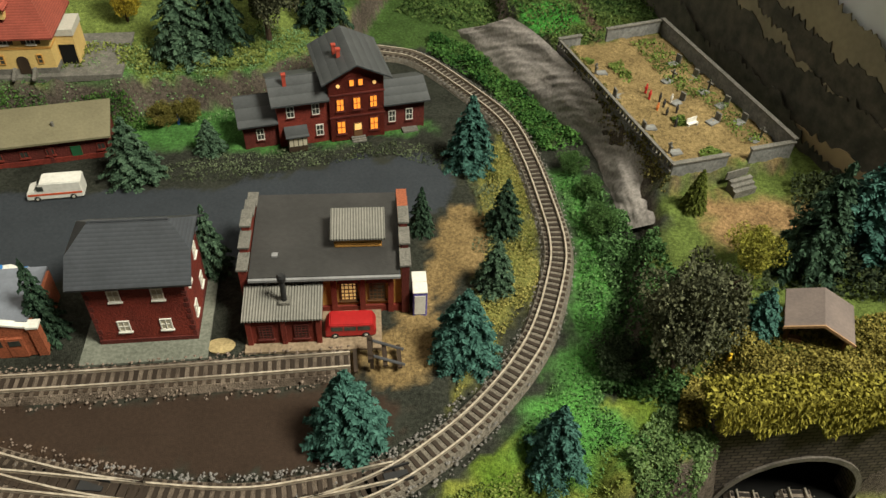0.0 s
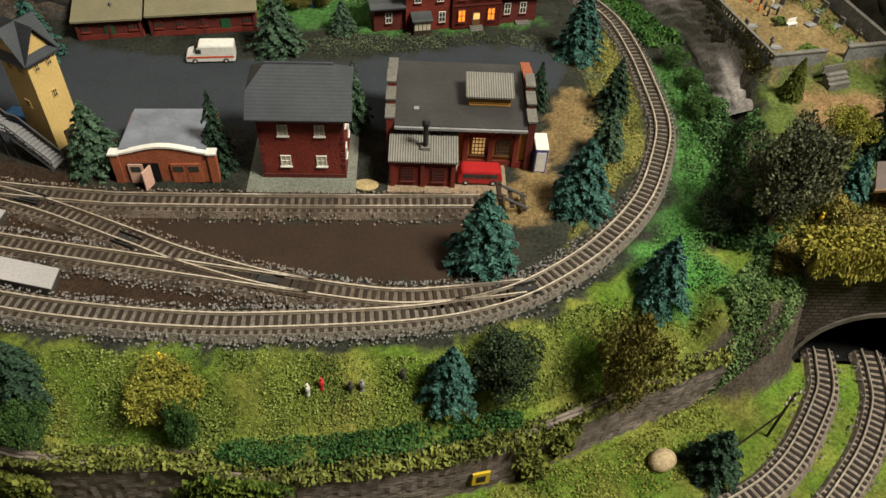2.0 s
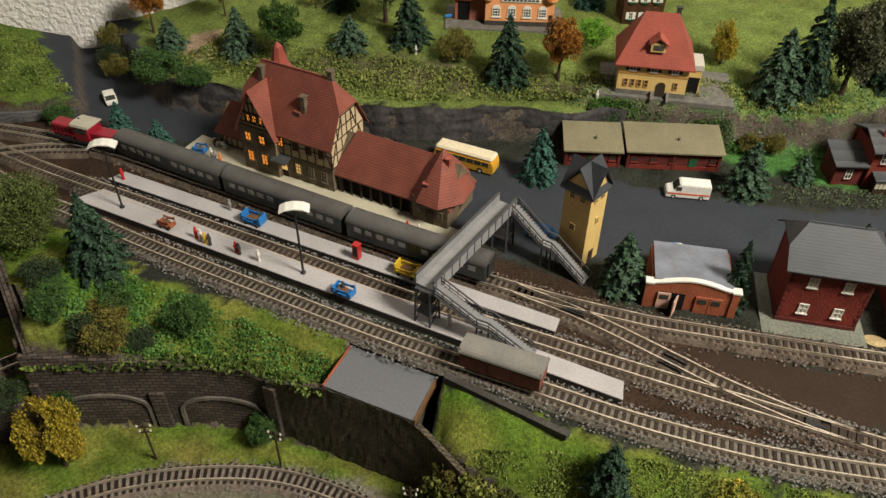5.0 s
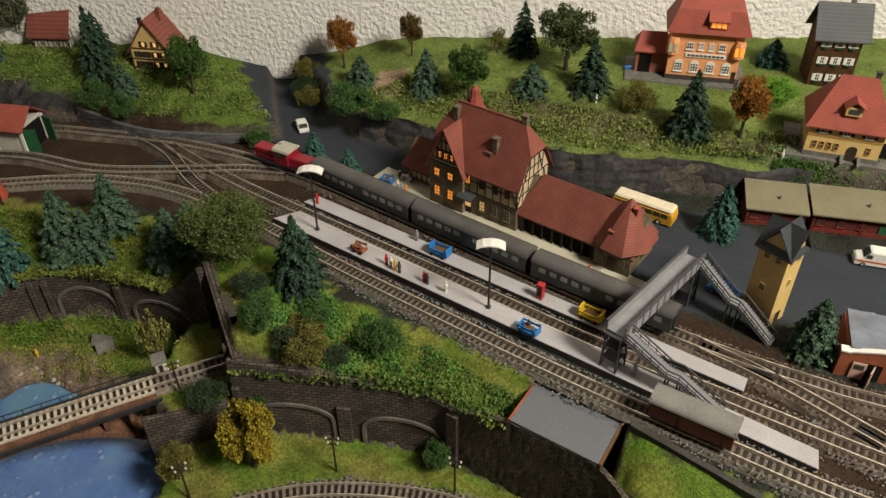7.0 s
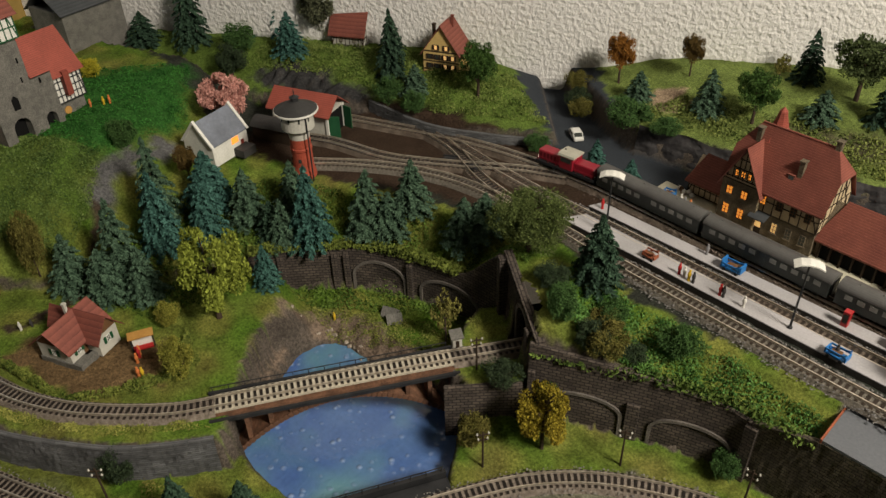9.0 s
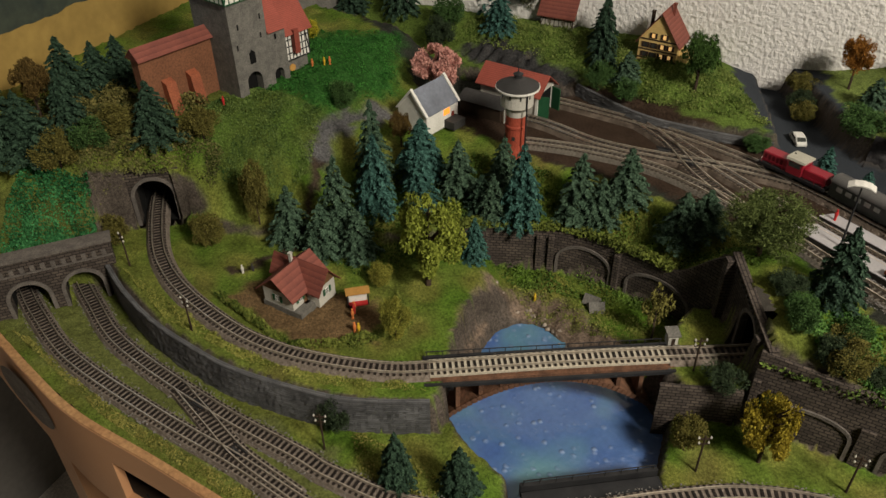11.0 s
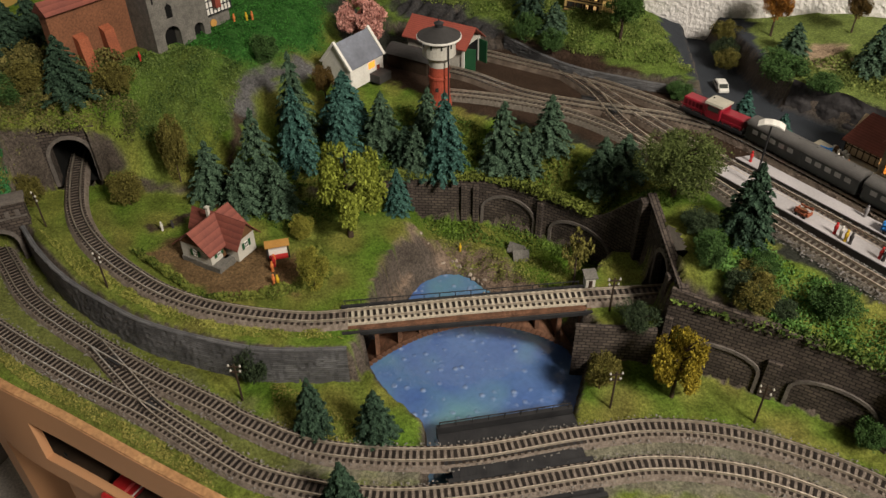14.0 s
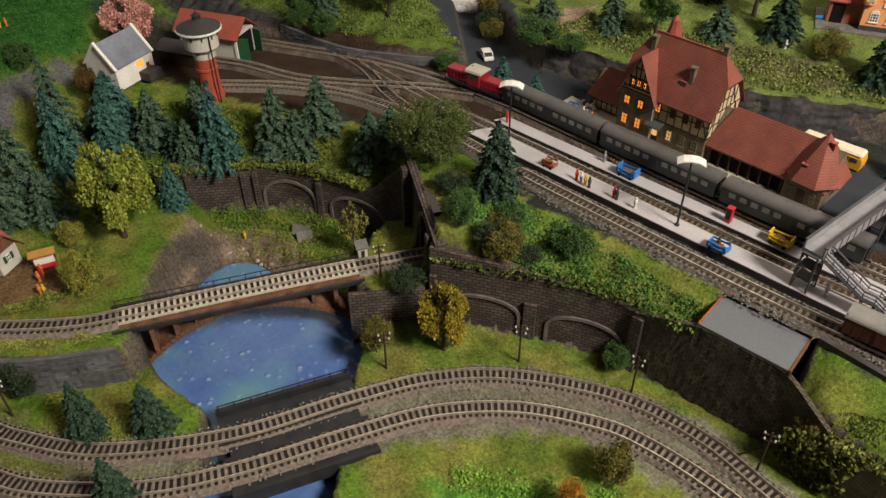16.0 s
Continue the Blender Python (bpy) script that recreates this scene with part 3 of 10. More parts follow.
ground_sheet()
track(T_OUTER, "pale", BALLAST, "curved main line track with brown weathered sleepers on pale ballast", 0.0112)
track(T_MID, "pale", SOILED, "platform track with brown weathered sleepers on grey ballast")
track(T_ONE, "pale", SOILED, "station track and siding with rusty rails and brown sleepers")
track(T_LINK, "pale", SOILED, "connecting turnout track with brown sleepers across dark soil")
track(T_YARD, "dark", SOILED, "yard track with dark sleepers in brown soil")
track(T_CROSS, "dark", SOILED, "yard crossover track with dark sleepers")
track(T_BRIDGE, "dark", LOW_BED, "branch line track with dark sleepers over the arched bridge", 0.012, ((-0.838, -0.055), (-0.718, 0.098)))
track(T_LOW_A, "dark", LOW_BED, "lower double track with dark sleepers on grey ballast")
track(T_LOW_B, "dark", LOW_BED, "lower double track with dark sleepers on grey ballast")
track([(x, y, z + 0.0003) for x, y, z in T_LINK_LOW], "dark", LOW_BED, "crossover between the two lower tracks with dark sleepers", 0.0095)

# ---- more materials ----
PLASTER = mat("woodchip_wallpaper", (0.72, 0.695, 0.68), (0.68, 0.655, 0.64), 3, 0.85, 1.0, 1500, bscale=190, bdist=0.004)
# grey kept dark to hold down the light bounced by the room
BOUNCE_PAINT = mat("room_paint", (0.2, 0.19, 0.175), (0.18, 0.17, 0.16), 3, 0.9, 0.1, 60)
CARPET = mat("room_floor_cover", (0.62, 0.58, 0.53), (0.55, 0.51, 0.47), 6, 0.95, 0.3, 200)
WOOD = mat("front_board_wood", (0.5, 0.27, 0.14), (0.45, 0.235, 0.12), 5, 0.45, 0.1, 1400)
WOOD_EDGE = mat("board_edge", (0.42, 0.24, 0.11), (0.33, 0.17, 0.08), 30, 0.6, 0.3, 300)
CONCRETE = mat("platform_grey", (0.4, 0.38, 0.395), (0.34, 0.325, 0.335), 40, 0.65, 0.15, 600)
SANDSTONE = mat("platform_beige", (0.46, 0.43, 0.33), (0.39, 0.36, 0.28), 40, 0.7, 0.15, 600)
DARK_EDGE = mat("platform_side", (0.06, 0.055, 0.05), (0.04, 0.036, 0.033), 90, 0.8, 0.3, 900)
IRON = mat("black_iron", (0.018, 0.018, 0.02), (0.03, 0.03, 0.032), 90, 0.45)
STEEL_GREY = mat("grey_painted_steel", (0.25, 0.25, 0.26), (0.19, 0.19, 0.2), 60, 0.5, 0.1, 500)
DARK_STEEL = mat("dark_steel", (0.07, 0.07, 0.075), (0.05, 0.05, 0.055), 60, 0.5)
# black that stands in for the shade inside tunnels, doorways and openings
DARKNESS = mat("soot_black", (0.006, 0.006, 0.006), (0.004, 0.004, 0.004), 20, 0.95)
BRIDGE_STONE = mat("bridge_sandstone", (0.2, 0.1, 0.06), (0.1, 0.052, 0.033), 130, 0.85, 0.9, 700)
SLAB_ROCK = mat("grey_slab_rock", (0.3, 0.272, 0.262), (0.2, 0.182, 0.178), 40, 0.6, 0.4, 420, spec=0.35)
SLATE_ROCK = mat("slate_rock", (0.06, 0.056, 0.058), (0.03, 0.028, 0.03), 60, 0.85, 1.0, 220)


def course_mat(name, stone, dark, mortar, w, h, rough=0.88):
    """Stone courses laid along the wall, by its own running length and height."""
    m = bpy.data.materials.new(name)
    m.use_nodes = True
    N, L = m.node_tree.nodes, m.node_tree.links
    b = N["Principled BSDF"]
    b.inputs["Roughness"].default_value = rough
    b.inputs["Specular IOR Level"].default_value = 0.3
    uv = N.new("ShaderNodeUVMap")
    br = N.new("ShaderNodeTexBrick")
    br.inputs["Color1"].default_value, br.inputs["Color2"].default_value, br.inputs["Mortar"].default_value = (*stone, 1), (*dark, 1), (*mortar, 1)
    br.inputs["Scale"].default_value = 1.0
    br.inputs["Brick Width"].default_value, br.inputs["Row Height"].default_value = w, h
    br.inputs["Mortar Size"].default_value = h * 0.14
    br.inputs["Mortar Smooth"].default_value = 0.4
    L.new(uv.outputs["UV"], br.inputs["Vector"])
    n = N.new("ShaderNodeTexNoise")
    n.inputs["Scale"].default_value, n.inputs["Detail"].default_value = 45, 5
    L.new(uv.outputs["UV"], n.inputs["Vector"])
    r = N.new("ShaderNodeMapRange")
    r.inputs["From Min"].default_value, r.inputs["From Max"].default_value = 0.3, 0.7
    r.inputs["To Min"].default_value, r.inputs["To Max"].default_value = 0.65, 1.35
    L.new(n.outputs["Fac"], r.inputs["Value"])
    x = N.new("ShaderNodeMix")
    x.data_type, x.blend_type = "RGBA", "MULTIPLY"
    x.inputs["Factor"].default_value = 1
    L.new(br.outputs["Color"], x.inputs["A"])
    L.new(r.outputs["Result"], x.inputs["B"])
    L.new(x.outputs["Result"], b.inputs["Base Color"])
    bp = N.new("ShaderNodeBump")
    bp.inputs["Strength"].default_value, bp.inputs["Distance"].default_value = 0.8, 0.0008
    bp.invert = True
    L.new(br.outputs["Fac"], bp.inputs["Height"])
    L.new(bp.outputs["Normal"], b.inputs["Normal"])
    return m


DARK_COURSES = course_mat("dark_stone_courses", (0.095, 0.075, 0.062), (0.055, 0.043, 0.037), (0.016, 0.013, 0.012), 0.0064, 0.0032)
BROWN_COURSES = course_mat("brown_stone_courses", (0.085, 0.07, 0.048), (0.055, 0.045, 0.032), (0.02, 0.017, 0.013), 0.0058, 0.0027)
GREY_COURSES = course_mat("grey_slab_courses", (0.12, 0.12, 0.125), (0.085, 0.085, 0.09), (0.055, 0.055, 0.058), 0.02, 0.0022)
TAN_COURSES = course_mat("brown_slab_courses", (0.2, 0.165, 0.145), (0.14, 0.115, 0.1), (0.08, 0.065, 0.056), 0.028, 0.0026)
PALE_STONE = mat("pale_dressed_stone", (0.16, 0.14, 0.125), (0.1, 0.088, 0.08), 120, 0.8, 0.5, 800)


def water_material():
    m = mat("painted_water", (0.06, 0.12, 0.32), (0.09, 0.165, 0.36), 25, 0.12, 0, 200)
    N, L = m.node_tree.nodes, m.node_tree.links
    b = N["Principled BSDF"]
    b.inputs["Specular IOR Level"].default_value = 0.6
    old = b.inputs["Base Color"].links[0].from_socket
    tc = N.new("ShaderNodeTexCoord")
    big = N.new("ShaderNodeTexNoise")
    big.inputs["Scale"].default_value = 13
    L.new(tc.outputs["Object"], big.inputs["Vector"])
    r = N.new("ShaderNodeValToRGB")
    r.color_ramp.elements[0].position, r.color_ramp.elements[1].position = 0.46, 0.66
    L.new(big.outputs["Fac"], r.inputs["Fac"])
    x = N.new("ShaderNodeMix")
    x.data_type = "RGBA"
    x.inputs["B"].default_value = (0.11, 0.24, 0.3, 1)
    L.new(r.outputs["Color"], x.inputs["Factor"])
    L.new(old, x.inputs["A"])
    v = N.new("ShaderNodeTexVoronoi")
    v.inputs["Scale"].default_value = 115
    L.new(tc.outputs["Object"], v.inputs["Vector"])
    fl = N.new("ShaderNodeValToRGB")
    fl.color_ramp.elements[0].position, fl.color_ramp.elements[1].position = 0.14, 0.34
    fl.color_ramp.elements[0].color, fl.color_ramp.elements[1].color = (1, 1, 1, 1), (0, 0, 0, 1)
    L.new(v.outputs["Distance"], fl.inputs["Fac"])
    n2 = N.new("ShaderNodeTexNoise")
    n2.inputs["Scale"].default_value = 70
    L.new(tc.outputs["Object"], n2.inputs["Vector"])
    k = N.new("ShaderNodeMath")
    k.operation = "MULTIPLY"
    L.new(fl.outputs["Color"], k.inputs[0])
    g = N.new("ShaderNodeValToRGB")
    g.color_ramp.elements[0].position, g.color_ramp.elements[1].position = 0.44, 0.6
    L.new(n2.outputs["Fac"], g.inputs["Fac"])
    L.new(g.outputs["Color"], k.inputs[1])
    y = N.new("ShaderNodeMix")
    y.data_type = "RGBA"
    y.inputs["B"].default_value = (0.2, 0.28, 0.46, 1)
    L.new(k.outputs[0], y.inputs["Factor"])
    L.new(x.outputs["Result"], y.inputs["A"])
    L.new(y.outputs["Result"], b.inputs["Base Color"])
    bp = N.new("ShaderNodeBump")
    bp.inputs["Strength"].default_value, bp.inputs["Distance"].default_value = 0.5, 0.0012
    w = N.new("ShaderNodeTexNoise")
    w.inputs["Scale"].default_value = 160
    L.new(tc.outputs["Object"], w.inputs["Vector"])
    hs = N.new("ShaderNodeMath")
    hs.operation = "MULTIPLY_ADD"
    hs.inputs[1].default_value = 1.4
    L.new(k.outputs[0], hs.inputs[0])
    L.new(w.outputs["Fac"], hs.inputs[2])
    L.new(hs.outputs[0], bp.inputs["Height"])
    L.new(bp.outputs["Normal"], b.inputs["Normal"])
    return m


WATER = water_material()

# ---- room ----
M_WALL = M2((-0.89, 0.512, 0)) @ Matrix.Rotation(radians(24), 4, "Z")


def slab(name, b, m, material, label, category):
    o = part(name, Box(*b), material)
    o.matrix_world = m
    return tagged(o, label, category, kind="structure")


slab("wall_back", (-1.3, 2.2, 0, 0.1, -1.0, 1.6), M_WALL, PLASTER, "white woodchip papered room wall behind the layout", "wall")
# east wall, front wall and ceiling are unseen, added to bounce lamp light
slab("wall_east", (2.1, 2.2, -3.0, 0, -1.0, 1.6), M_WALL, BOUNCE_PAINT, "unseen grey room wall beside the layout, added for bounced light", "wall")
slab("wall_west", (-1.3, -1.2, -3.0, 0, -1.0, 1.6), M_WALL, BOUNCE_PAINT, "plain pale room wall beyond the castle", "wall")
slab("wall_front", (-1.3, 2.2, -3.0, -2.9, -1.0, 1.6), M_WALL, BOUNCE_PAINT, "unseen grey room wall facing the layout, added for bounced light", "wall")
slab("floor", (-1.3, 2.2, -3.0, 0, -1.1, -1.0), M_WALL, CARPET, "pale grey room floor under the layout", "floor")
slab("ceiling", (-1.3, 2.2, -3.0, 0.1, 1.6, 1.7), M_WALL, BOUNCE_PAINT, "unseen grey room ceiling, added for bounced light", "ceiling")
o = part("water", Box(-0.9, -0.58, -0.17, 0.12, -0.112, -0.1), WATER)
tagged(o, "blue rippled painted water with pale flecks", "water", kind="structure")

# ---- front board ----
edge = spline([(x, y, 0) for x, y in FRONT_EDGE], 0.01)
board = thing("front_board", Matrix(), "brown wooden front board of the layout with a sawn opening", "board")


def board_part(name, pts, lo, hi, th, material, label=""):
    return part(name, sweep(pts, [(0, lo), (th, lo), (th, hi), (0, hi)]), material, board, label)


cut0, cut1 = -0.985, -0.72
board_part("upper_rail", edge, LOW - 0.028, LOW + 0.004, 0.007, WOOD)
board_part("panel", [p for p in edge if p.x <= cut0 + 0.011], LOW - 0.075, LOW - 0.028, 0.007, WOOD)
board_part("panel", [p for p in edge if p.x >= cut1], LOW - 0.075, LOW - 0.028, 0.007, WOOD)
board_part("lower_rail", edge, LOW - 0.098, LOW - 0.075, 0.007, WOOD)
board_part("edge_strip", edge, LOW + 0.004, LOW + 0.0055, 0.0065, WOOD_EDGE, "paler sawn board edge")
# shelf coloured dark for the shade behind the sawn opening
board_part("shelf", edge, LOW - 0.11, LOW - 0.098, -0.3, mat("dusty_dark_board", (0.07, 0.045, 0.03), (0.045, 0.03, 0.02), 30, 0.9))
for i in (18, 42):
    p, q = edge[i], edge[i + 1]
    a = math.degrees(math.atan2(q.y - p.y, q.x - p.x))
    leg = part("support_leg", Box(-0.03, 0.03, 0.012, 0.05, -1.0, LOW - 0.11), WOOD, board)
    leg.matrix_basis = at2(p.x, p.y, 0, a)
knot = part("paint_patch", lathe(bmesh.new(), [(0.0001, 0), (0.017, 0), (0.018, 0.0004), (0.0001, 0.0006)], 24), PALE_STONE, board, "grey worn oval patch")
knot.matrix_basis = M2((-1.115, -0.2955, LOW - 0.04)) @ Matrix.Rotation(radians(8), 4, "Z") @ Matrix.Rotation(radians(90), 4, "X") @ Matrix.Diagonal((2.6, 1.5, 1, 1))
hole = part("drilled_hole", lathe(bmesh.new(), [(0.0001, 0), (0.0024, 0), (0.0026, 0.0003), (0.0001, 0.0004)], 14), DARKNESS, board)
hole.matrix_basis = M2((-0.945, -0.2605, LOW - 0.045)) @ Matrix.Rotation(radians(10), 4, "Z") @ Matrix.Rotation(radians(90), 4, "X")

# ---- painted backdrops ----
HILLS = mat("painted_far_hills", (0.11, 0.1, 0.08), (0.05, 0.05, 0.042), 90, 0.85, 0, 500)
MEADOW = mat("painted_meadows", (0.3, 0.265, 0.18), (0.2, 0.18, 0.13), 12, 0.85, 0, 200)
HAY = mat("painted_fields", (0.46, 0.34, 0.19), (0.3, 0.23, 0.14), 16, 0.8, 0, 70)
SKY = mat("painted_sky", (0.55, 0.6, 0.66), (0.66, 0.66, 0.66), 5, 0.8, 0, 40)
GOLD_FIELD = mat("painted_wheat", (0.36, 0.24, 0.07), (0.28, 0.185, 0.055), 20, 0.8, 0, 90)
BLUE_SKY = mat("painted_blue_sky", (0.36, 0.47, 0.66), (0.46, 0.54, 0.68), 6, 0.8, 0, 50)
WOODS = mat("painted_woods", (0.03, 0.04, 0.035), (0.05, 0.06, 0.045), 40, 0.85, 0, 200)


def ridge_sheet(name, x0, x1, base, amp, seed, bottom, material, parent, y, slope=0.0, step=0.006):
    g = np.random.RandomState(seed)
    xs = np.arange(x0, x1 + step, step)
    zs = base + slope * (xs - x0) + amp * np.cumsum(g.normal(size=len(xs))) * 0.12 + amp * 0.2 * np.sin(xs * 40 + seed) + amp * 0.1 * g.normal(size=len(xs))
    poly = [(x1, bottom), (x0, bottom)] + [(float(x), max(float(z), bottom + 0.001)) for x, z in zip(xs, zs)]
    bm = bmesh.new()
    prism(bm, poly, "y", y, y + 0.0008)
    return part(name, bm, material, parent)


back_e = thing("painted_backdrop", at2(0.312, 0.42, 0, 104), "painted backdrop of dark wooded mountains and tan fields", "backdrop", kind="structure")
part("sheet", Box(-0.2, 0.6, -0.004, 0.0, -0.1, 0.2), SKY, back_e)
for name, base, amp, seed, mm, slope in (("mountain", 0.115, 0.02, 3, HILLS, 0.02), ("field", 0.1, 0.014, 5, MEADOW, 0.02), ("mountain", 0.082, 0.014, 8, HILLS, 0.02), ("field", 0.073, 0.012, 9, MEADOW, 0.02), ("mountain", 0.058, 0.012, 10, HILLS, 0.02), ("field", 0.051, 0.012, 14, HAY, 0.02), ("mountain", 0.036, 0.012, 12, HILLS, 0.03), ("field", 0.03, 0.01, 15, HAY, 0.0), ("mountain", 0.02, 0.012, 17, HILLS, 0.02)):
    ridge_sheet(name, -0.2, 0.6, base, amp, seed, -0.09, mm, back_e, 0.001 + 0.0011 * len(back_e.children), slope, 0.0025)
back_w = thing("painted_backdrop", at2(-1.47, 0.02, 0, -66), "painted backdrop of wheat fields, dark woods and blue sky", "backdrop", kind="structure")
part("sheet", Box(-0.35, 0.5, -0.004, 0.0, -0.1, 0.36), BLUE_SKY, back_w)
ridge_sheet("woods", -0.35, 0.5, 0.135, 0.012, 4, 0.05, WOODS, back_w, 0.001)
ridge_sheet("wheat_field", -0.35, 0.5, 0.098, 0.006, 6, -0.09, GOLD_FIELD, back_w, 0.0022)

# ---- stone walls ----


def uv_box(ob):
    """Lays a texture measure in metres on each face by its own direction."""
    me = ob.data
    lay = me.uv_layers.new(name="UVMap")
    for f in me.polygons:
        n = f.normal
        for li in f.loop_indices:
            co = me.vertices[me.loops[li].vertex_index].co
            lay.data[li].uv = (co.x, co.z) if abs(n.y) >= max(abs(n.x), abs(n.z)) else (co.y, co.z) if abs(n.x) >= abs(n.z) else (co.x, co.y)



def along(line, step=0.003):
    return spline([(x, y, 0) for x, y in line], step)


def normal_at(pts, i):
    d = pts[min(i + 1, len(pts) - 1)] - pts[max(i - 1, 0)]
    d.normalize()
    return Vector((d.y, -d.x, 0))


def stone_wall(name, line, z0, z1, material, label, off=0.0055, thick=0.004, rough=0.0, seed=1, cope=None):
    """A wall along a line, with running length and height as its texture's measure."""
    pts = along(line)
    root = thing(name, Matrix(), label, "retaining wall")
    rng = np.random.RandomState(seed)
    rows = 12
    V, F, uv = [], [], []
    n = len(pts)
    top = z1 if callable(z1) else (lambda f: z1)
    for i, p in enumerate(pts):
        s = normal_at(pts, i)
        for k in range(rows + 1):
            z = z0 + (top(i / (n - 1)) - z0) * k / rows
            V.append(p + s * (off + (rng.normal() * rough)) + Vector((0, 0, z)))
            uv.append((i * 0.003, z))
        V.append(p + s * (off - thick) + Vector((0, 0, top(i / (n - 1)))))
        uv.append((i * 0.003, z + thick))
    R = rows + 2
    for i in range(n - 1):
        for k in range(R - 1):
            F.append((i * R + k, (i + 1) * R + k, (i + 1) * R + k + 1, i * R + k + 1))
    ob = pydata("masonry", [tuple(v) for v in V], F, material, root)
    lay = ob.data.uv_layers.new(name="UVMap")
    lay.data.foreach_set("uv", [c for lp in ob.data.loops for c in uv[lp.vertex_index]])
    if cope:
        part("coping", sweep([p + normal_at(pts, i) * off + Vector((0, 0, top(i / (n - 1)))) for i, p in enumerate(pts)], [(-thick, -0.0003), (0.0014, -0.0003), (0.0014, 0.0016), (-thick, 0.0016)]), cope, root)
    return root, pts


def blind_arch(root, pts, s0, s1, zs, rise, width=0.0028, off=0.0055, proud=0.0016):
    """A raised stone arch with legs on a curved wall, between two running lengths."""
    path = [(s0, LOW)] + [(s0 + (s1 - s0) * (0.5 - 0.5 * math.cos(math.pi * k / 14)), zs + rise * math.sin(math.pi * k / 14)) for k in range(15)] + [(s1, LOW)]
    bm = bmesh.new()
    rows = []
    for k, (s, z) in enumerate(path):
        i = min(len(pts) - 2, max(0, int(s / 0.003)))
        p = pts[i] + (pts[i + 1] - pts[i]) * (s / 0.003 - i)
        nrm = normal_at(pts, i)
        tan = Vector((-nrm.y, nrm.x, 0))
        a = path[max(k - 1, 0)]
        b = path[min(k + 1, len(path) - 1)]
        du, dz = b[0] - a[0], b[1] - a[1]
        L = math.hypot(du, dz) or 1
        ou = tan * (-dz / L) + Vector((0, 0, du / L))
        base = p + Vector((0, 0, z))
        rows.append([bm.verts.new(base + nrm * o + ou * q) for o, q in ((off - 0.001, 0), (off + proud, 0), (off + proud, width), (off - 0.001, width))])
    for a, b in zip(rows, rows[1:]):
        for j in range(4):
            bm.faces.new((a[j], a[(j + 1) % 4], b[(j + 1) % 4], b[j]))
    bmesh.ops.recalc_face_normals(bm, faces=bm.faces[:])
    part("arch", bm, PALE_STONE, root, "raised dressed-stone arch")


def pilaster(root, pts, s, z1, w=0.006, off=0.0055):
    i = min(len(pts) - 2, int(s / 0.003))
    nrm = normal_at(pts, i)
    o = part("pilaster", Box(-w / 2, w / 2, -off - 0.003, 0, LOW - 0.002, z1, bev=0.0004), DARK_COURSES, root)
    uv_box(o)
    o.matrix_basis = at2(pts[i].x, pts[i].y, 0, math.degrees(math.atan2(nrm.y, nrm.x)) + 90)


wall, pts = stone_wall("arcade_wall", ARCH_WALL, LOW - 0.003, lambda f: -0.0035 - 0.0195 * f, DARK_COURSES, "dark stone retaining wall with blind arches below the station")
blind_arch(wall, pts, 0.014, 0.074, -0.06, 0.0135)
blind_arch(wall, pts, 0.1, 0.16, -0.062, 0.0135)
pilaster(wall, pts, 0.087, -0.042, 0.0105)
pilaster(wall, pts, 0.005, -0.03)
wall, pts = stone_wall("shed_wall", SHED_WALL, LOW - 0.003, lambda f: -0.021 + 0.0145 * min(1, f / 0.3) - 0.024 * max(0, (f - 0.72) / 0.28), BROWN_COURSES, "dark brown stone retaining wall under the grey-roofed shed", rough=0.0002)
pilaster(wall, pts, 0.002, -0.024, 0.009)
pond_top = [ground_at(p.x, p.y + 0.006) + 0.0015 for p in along(POND_WALL)]
wall, pts = stone_wall("pond_wall", POND_WALL, LOW - 0.003, lambda f: max(-0.034, pond_top[round(f * (len(pond_top) - 1))]), DARK_COURSES, "dark stone retaining wall above the camp site")
blind_arch(wall, pts, 0.104, 0.158, -0.062, 0.016)
blind_arch(wall, pts, 0.178, 0.242, -0.064, 0.016)
for s in (0.03, 0.085, 0.096, 0.167):
    pilaster(wall, pts, s, -0.038, 0.006)
stone_wall("terrace_wall", GREY_WALL, LOW - 0.003, -0.0445, GREY_COURSES, "grey slab retaining wall below the branch line", rough=0.0003)
stone_wall("cliff_wall", [(-0.349, 0.131), (-0.335, 0.126)] + CLIFF[2:5], LOW - 0.003, lambda f: -0.034 - 0.004 * math.sin(f * 9), TAN_COURSES, "brown slab cliff wall below the meadow", rough=0.0004, seed=3)
stone_wall("cliff_wall", CLIFF[4:8], LOW - 0.003, lambda f: -0.037 + 0.004 * math.sin(f * 7), TAN_COURSES, "brown slab cliff wall with a small yellow sign", rough=0.0004, seed=4)
stone_wall("cliff_wall", CLIFF[7:], LOW - 0.003, lambda f: -0.033 + 0.003 * math.sin(f * 5), TAN_COURSES, "brown slab cliff wall beside the tunnel", rough=0.0004, seed=5)
stone_wall("abutment_wall", [(-0.706, 0.07), (-0.68, 0.092), (-0.657, 0.1105)], -0.11, -0.0445, DARK_COURSES, "dark stone abutment wall at the bridge end")
stone_wall("hill_wall", [(-1.02, 0.342), (-0.93, 0.338), (-0.86, 0.362), (-0.8, 0.392)], -0.002, lambda f: 0.016 - 0.008 * f, GREY_COURSES, "low grey stone wall below the hill houses", rough=0.0003)


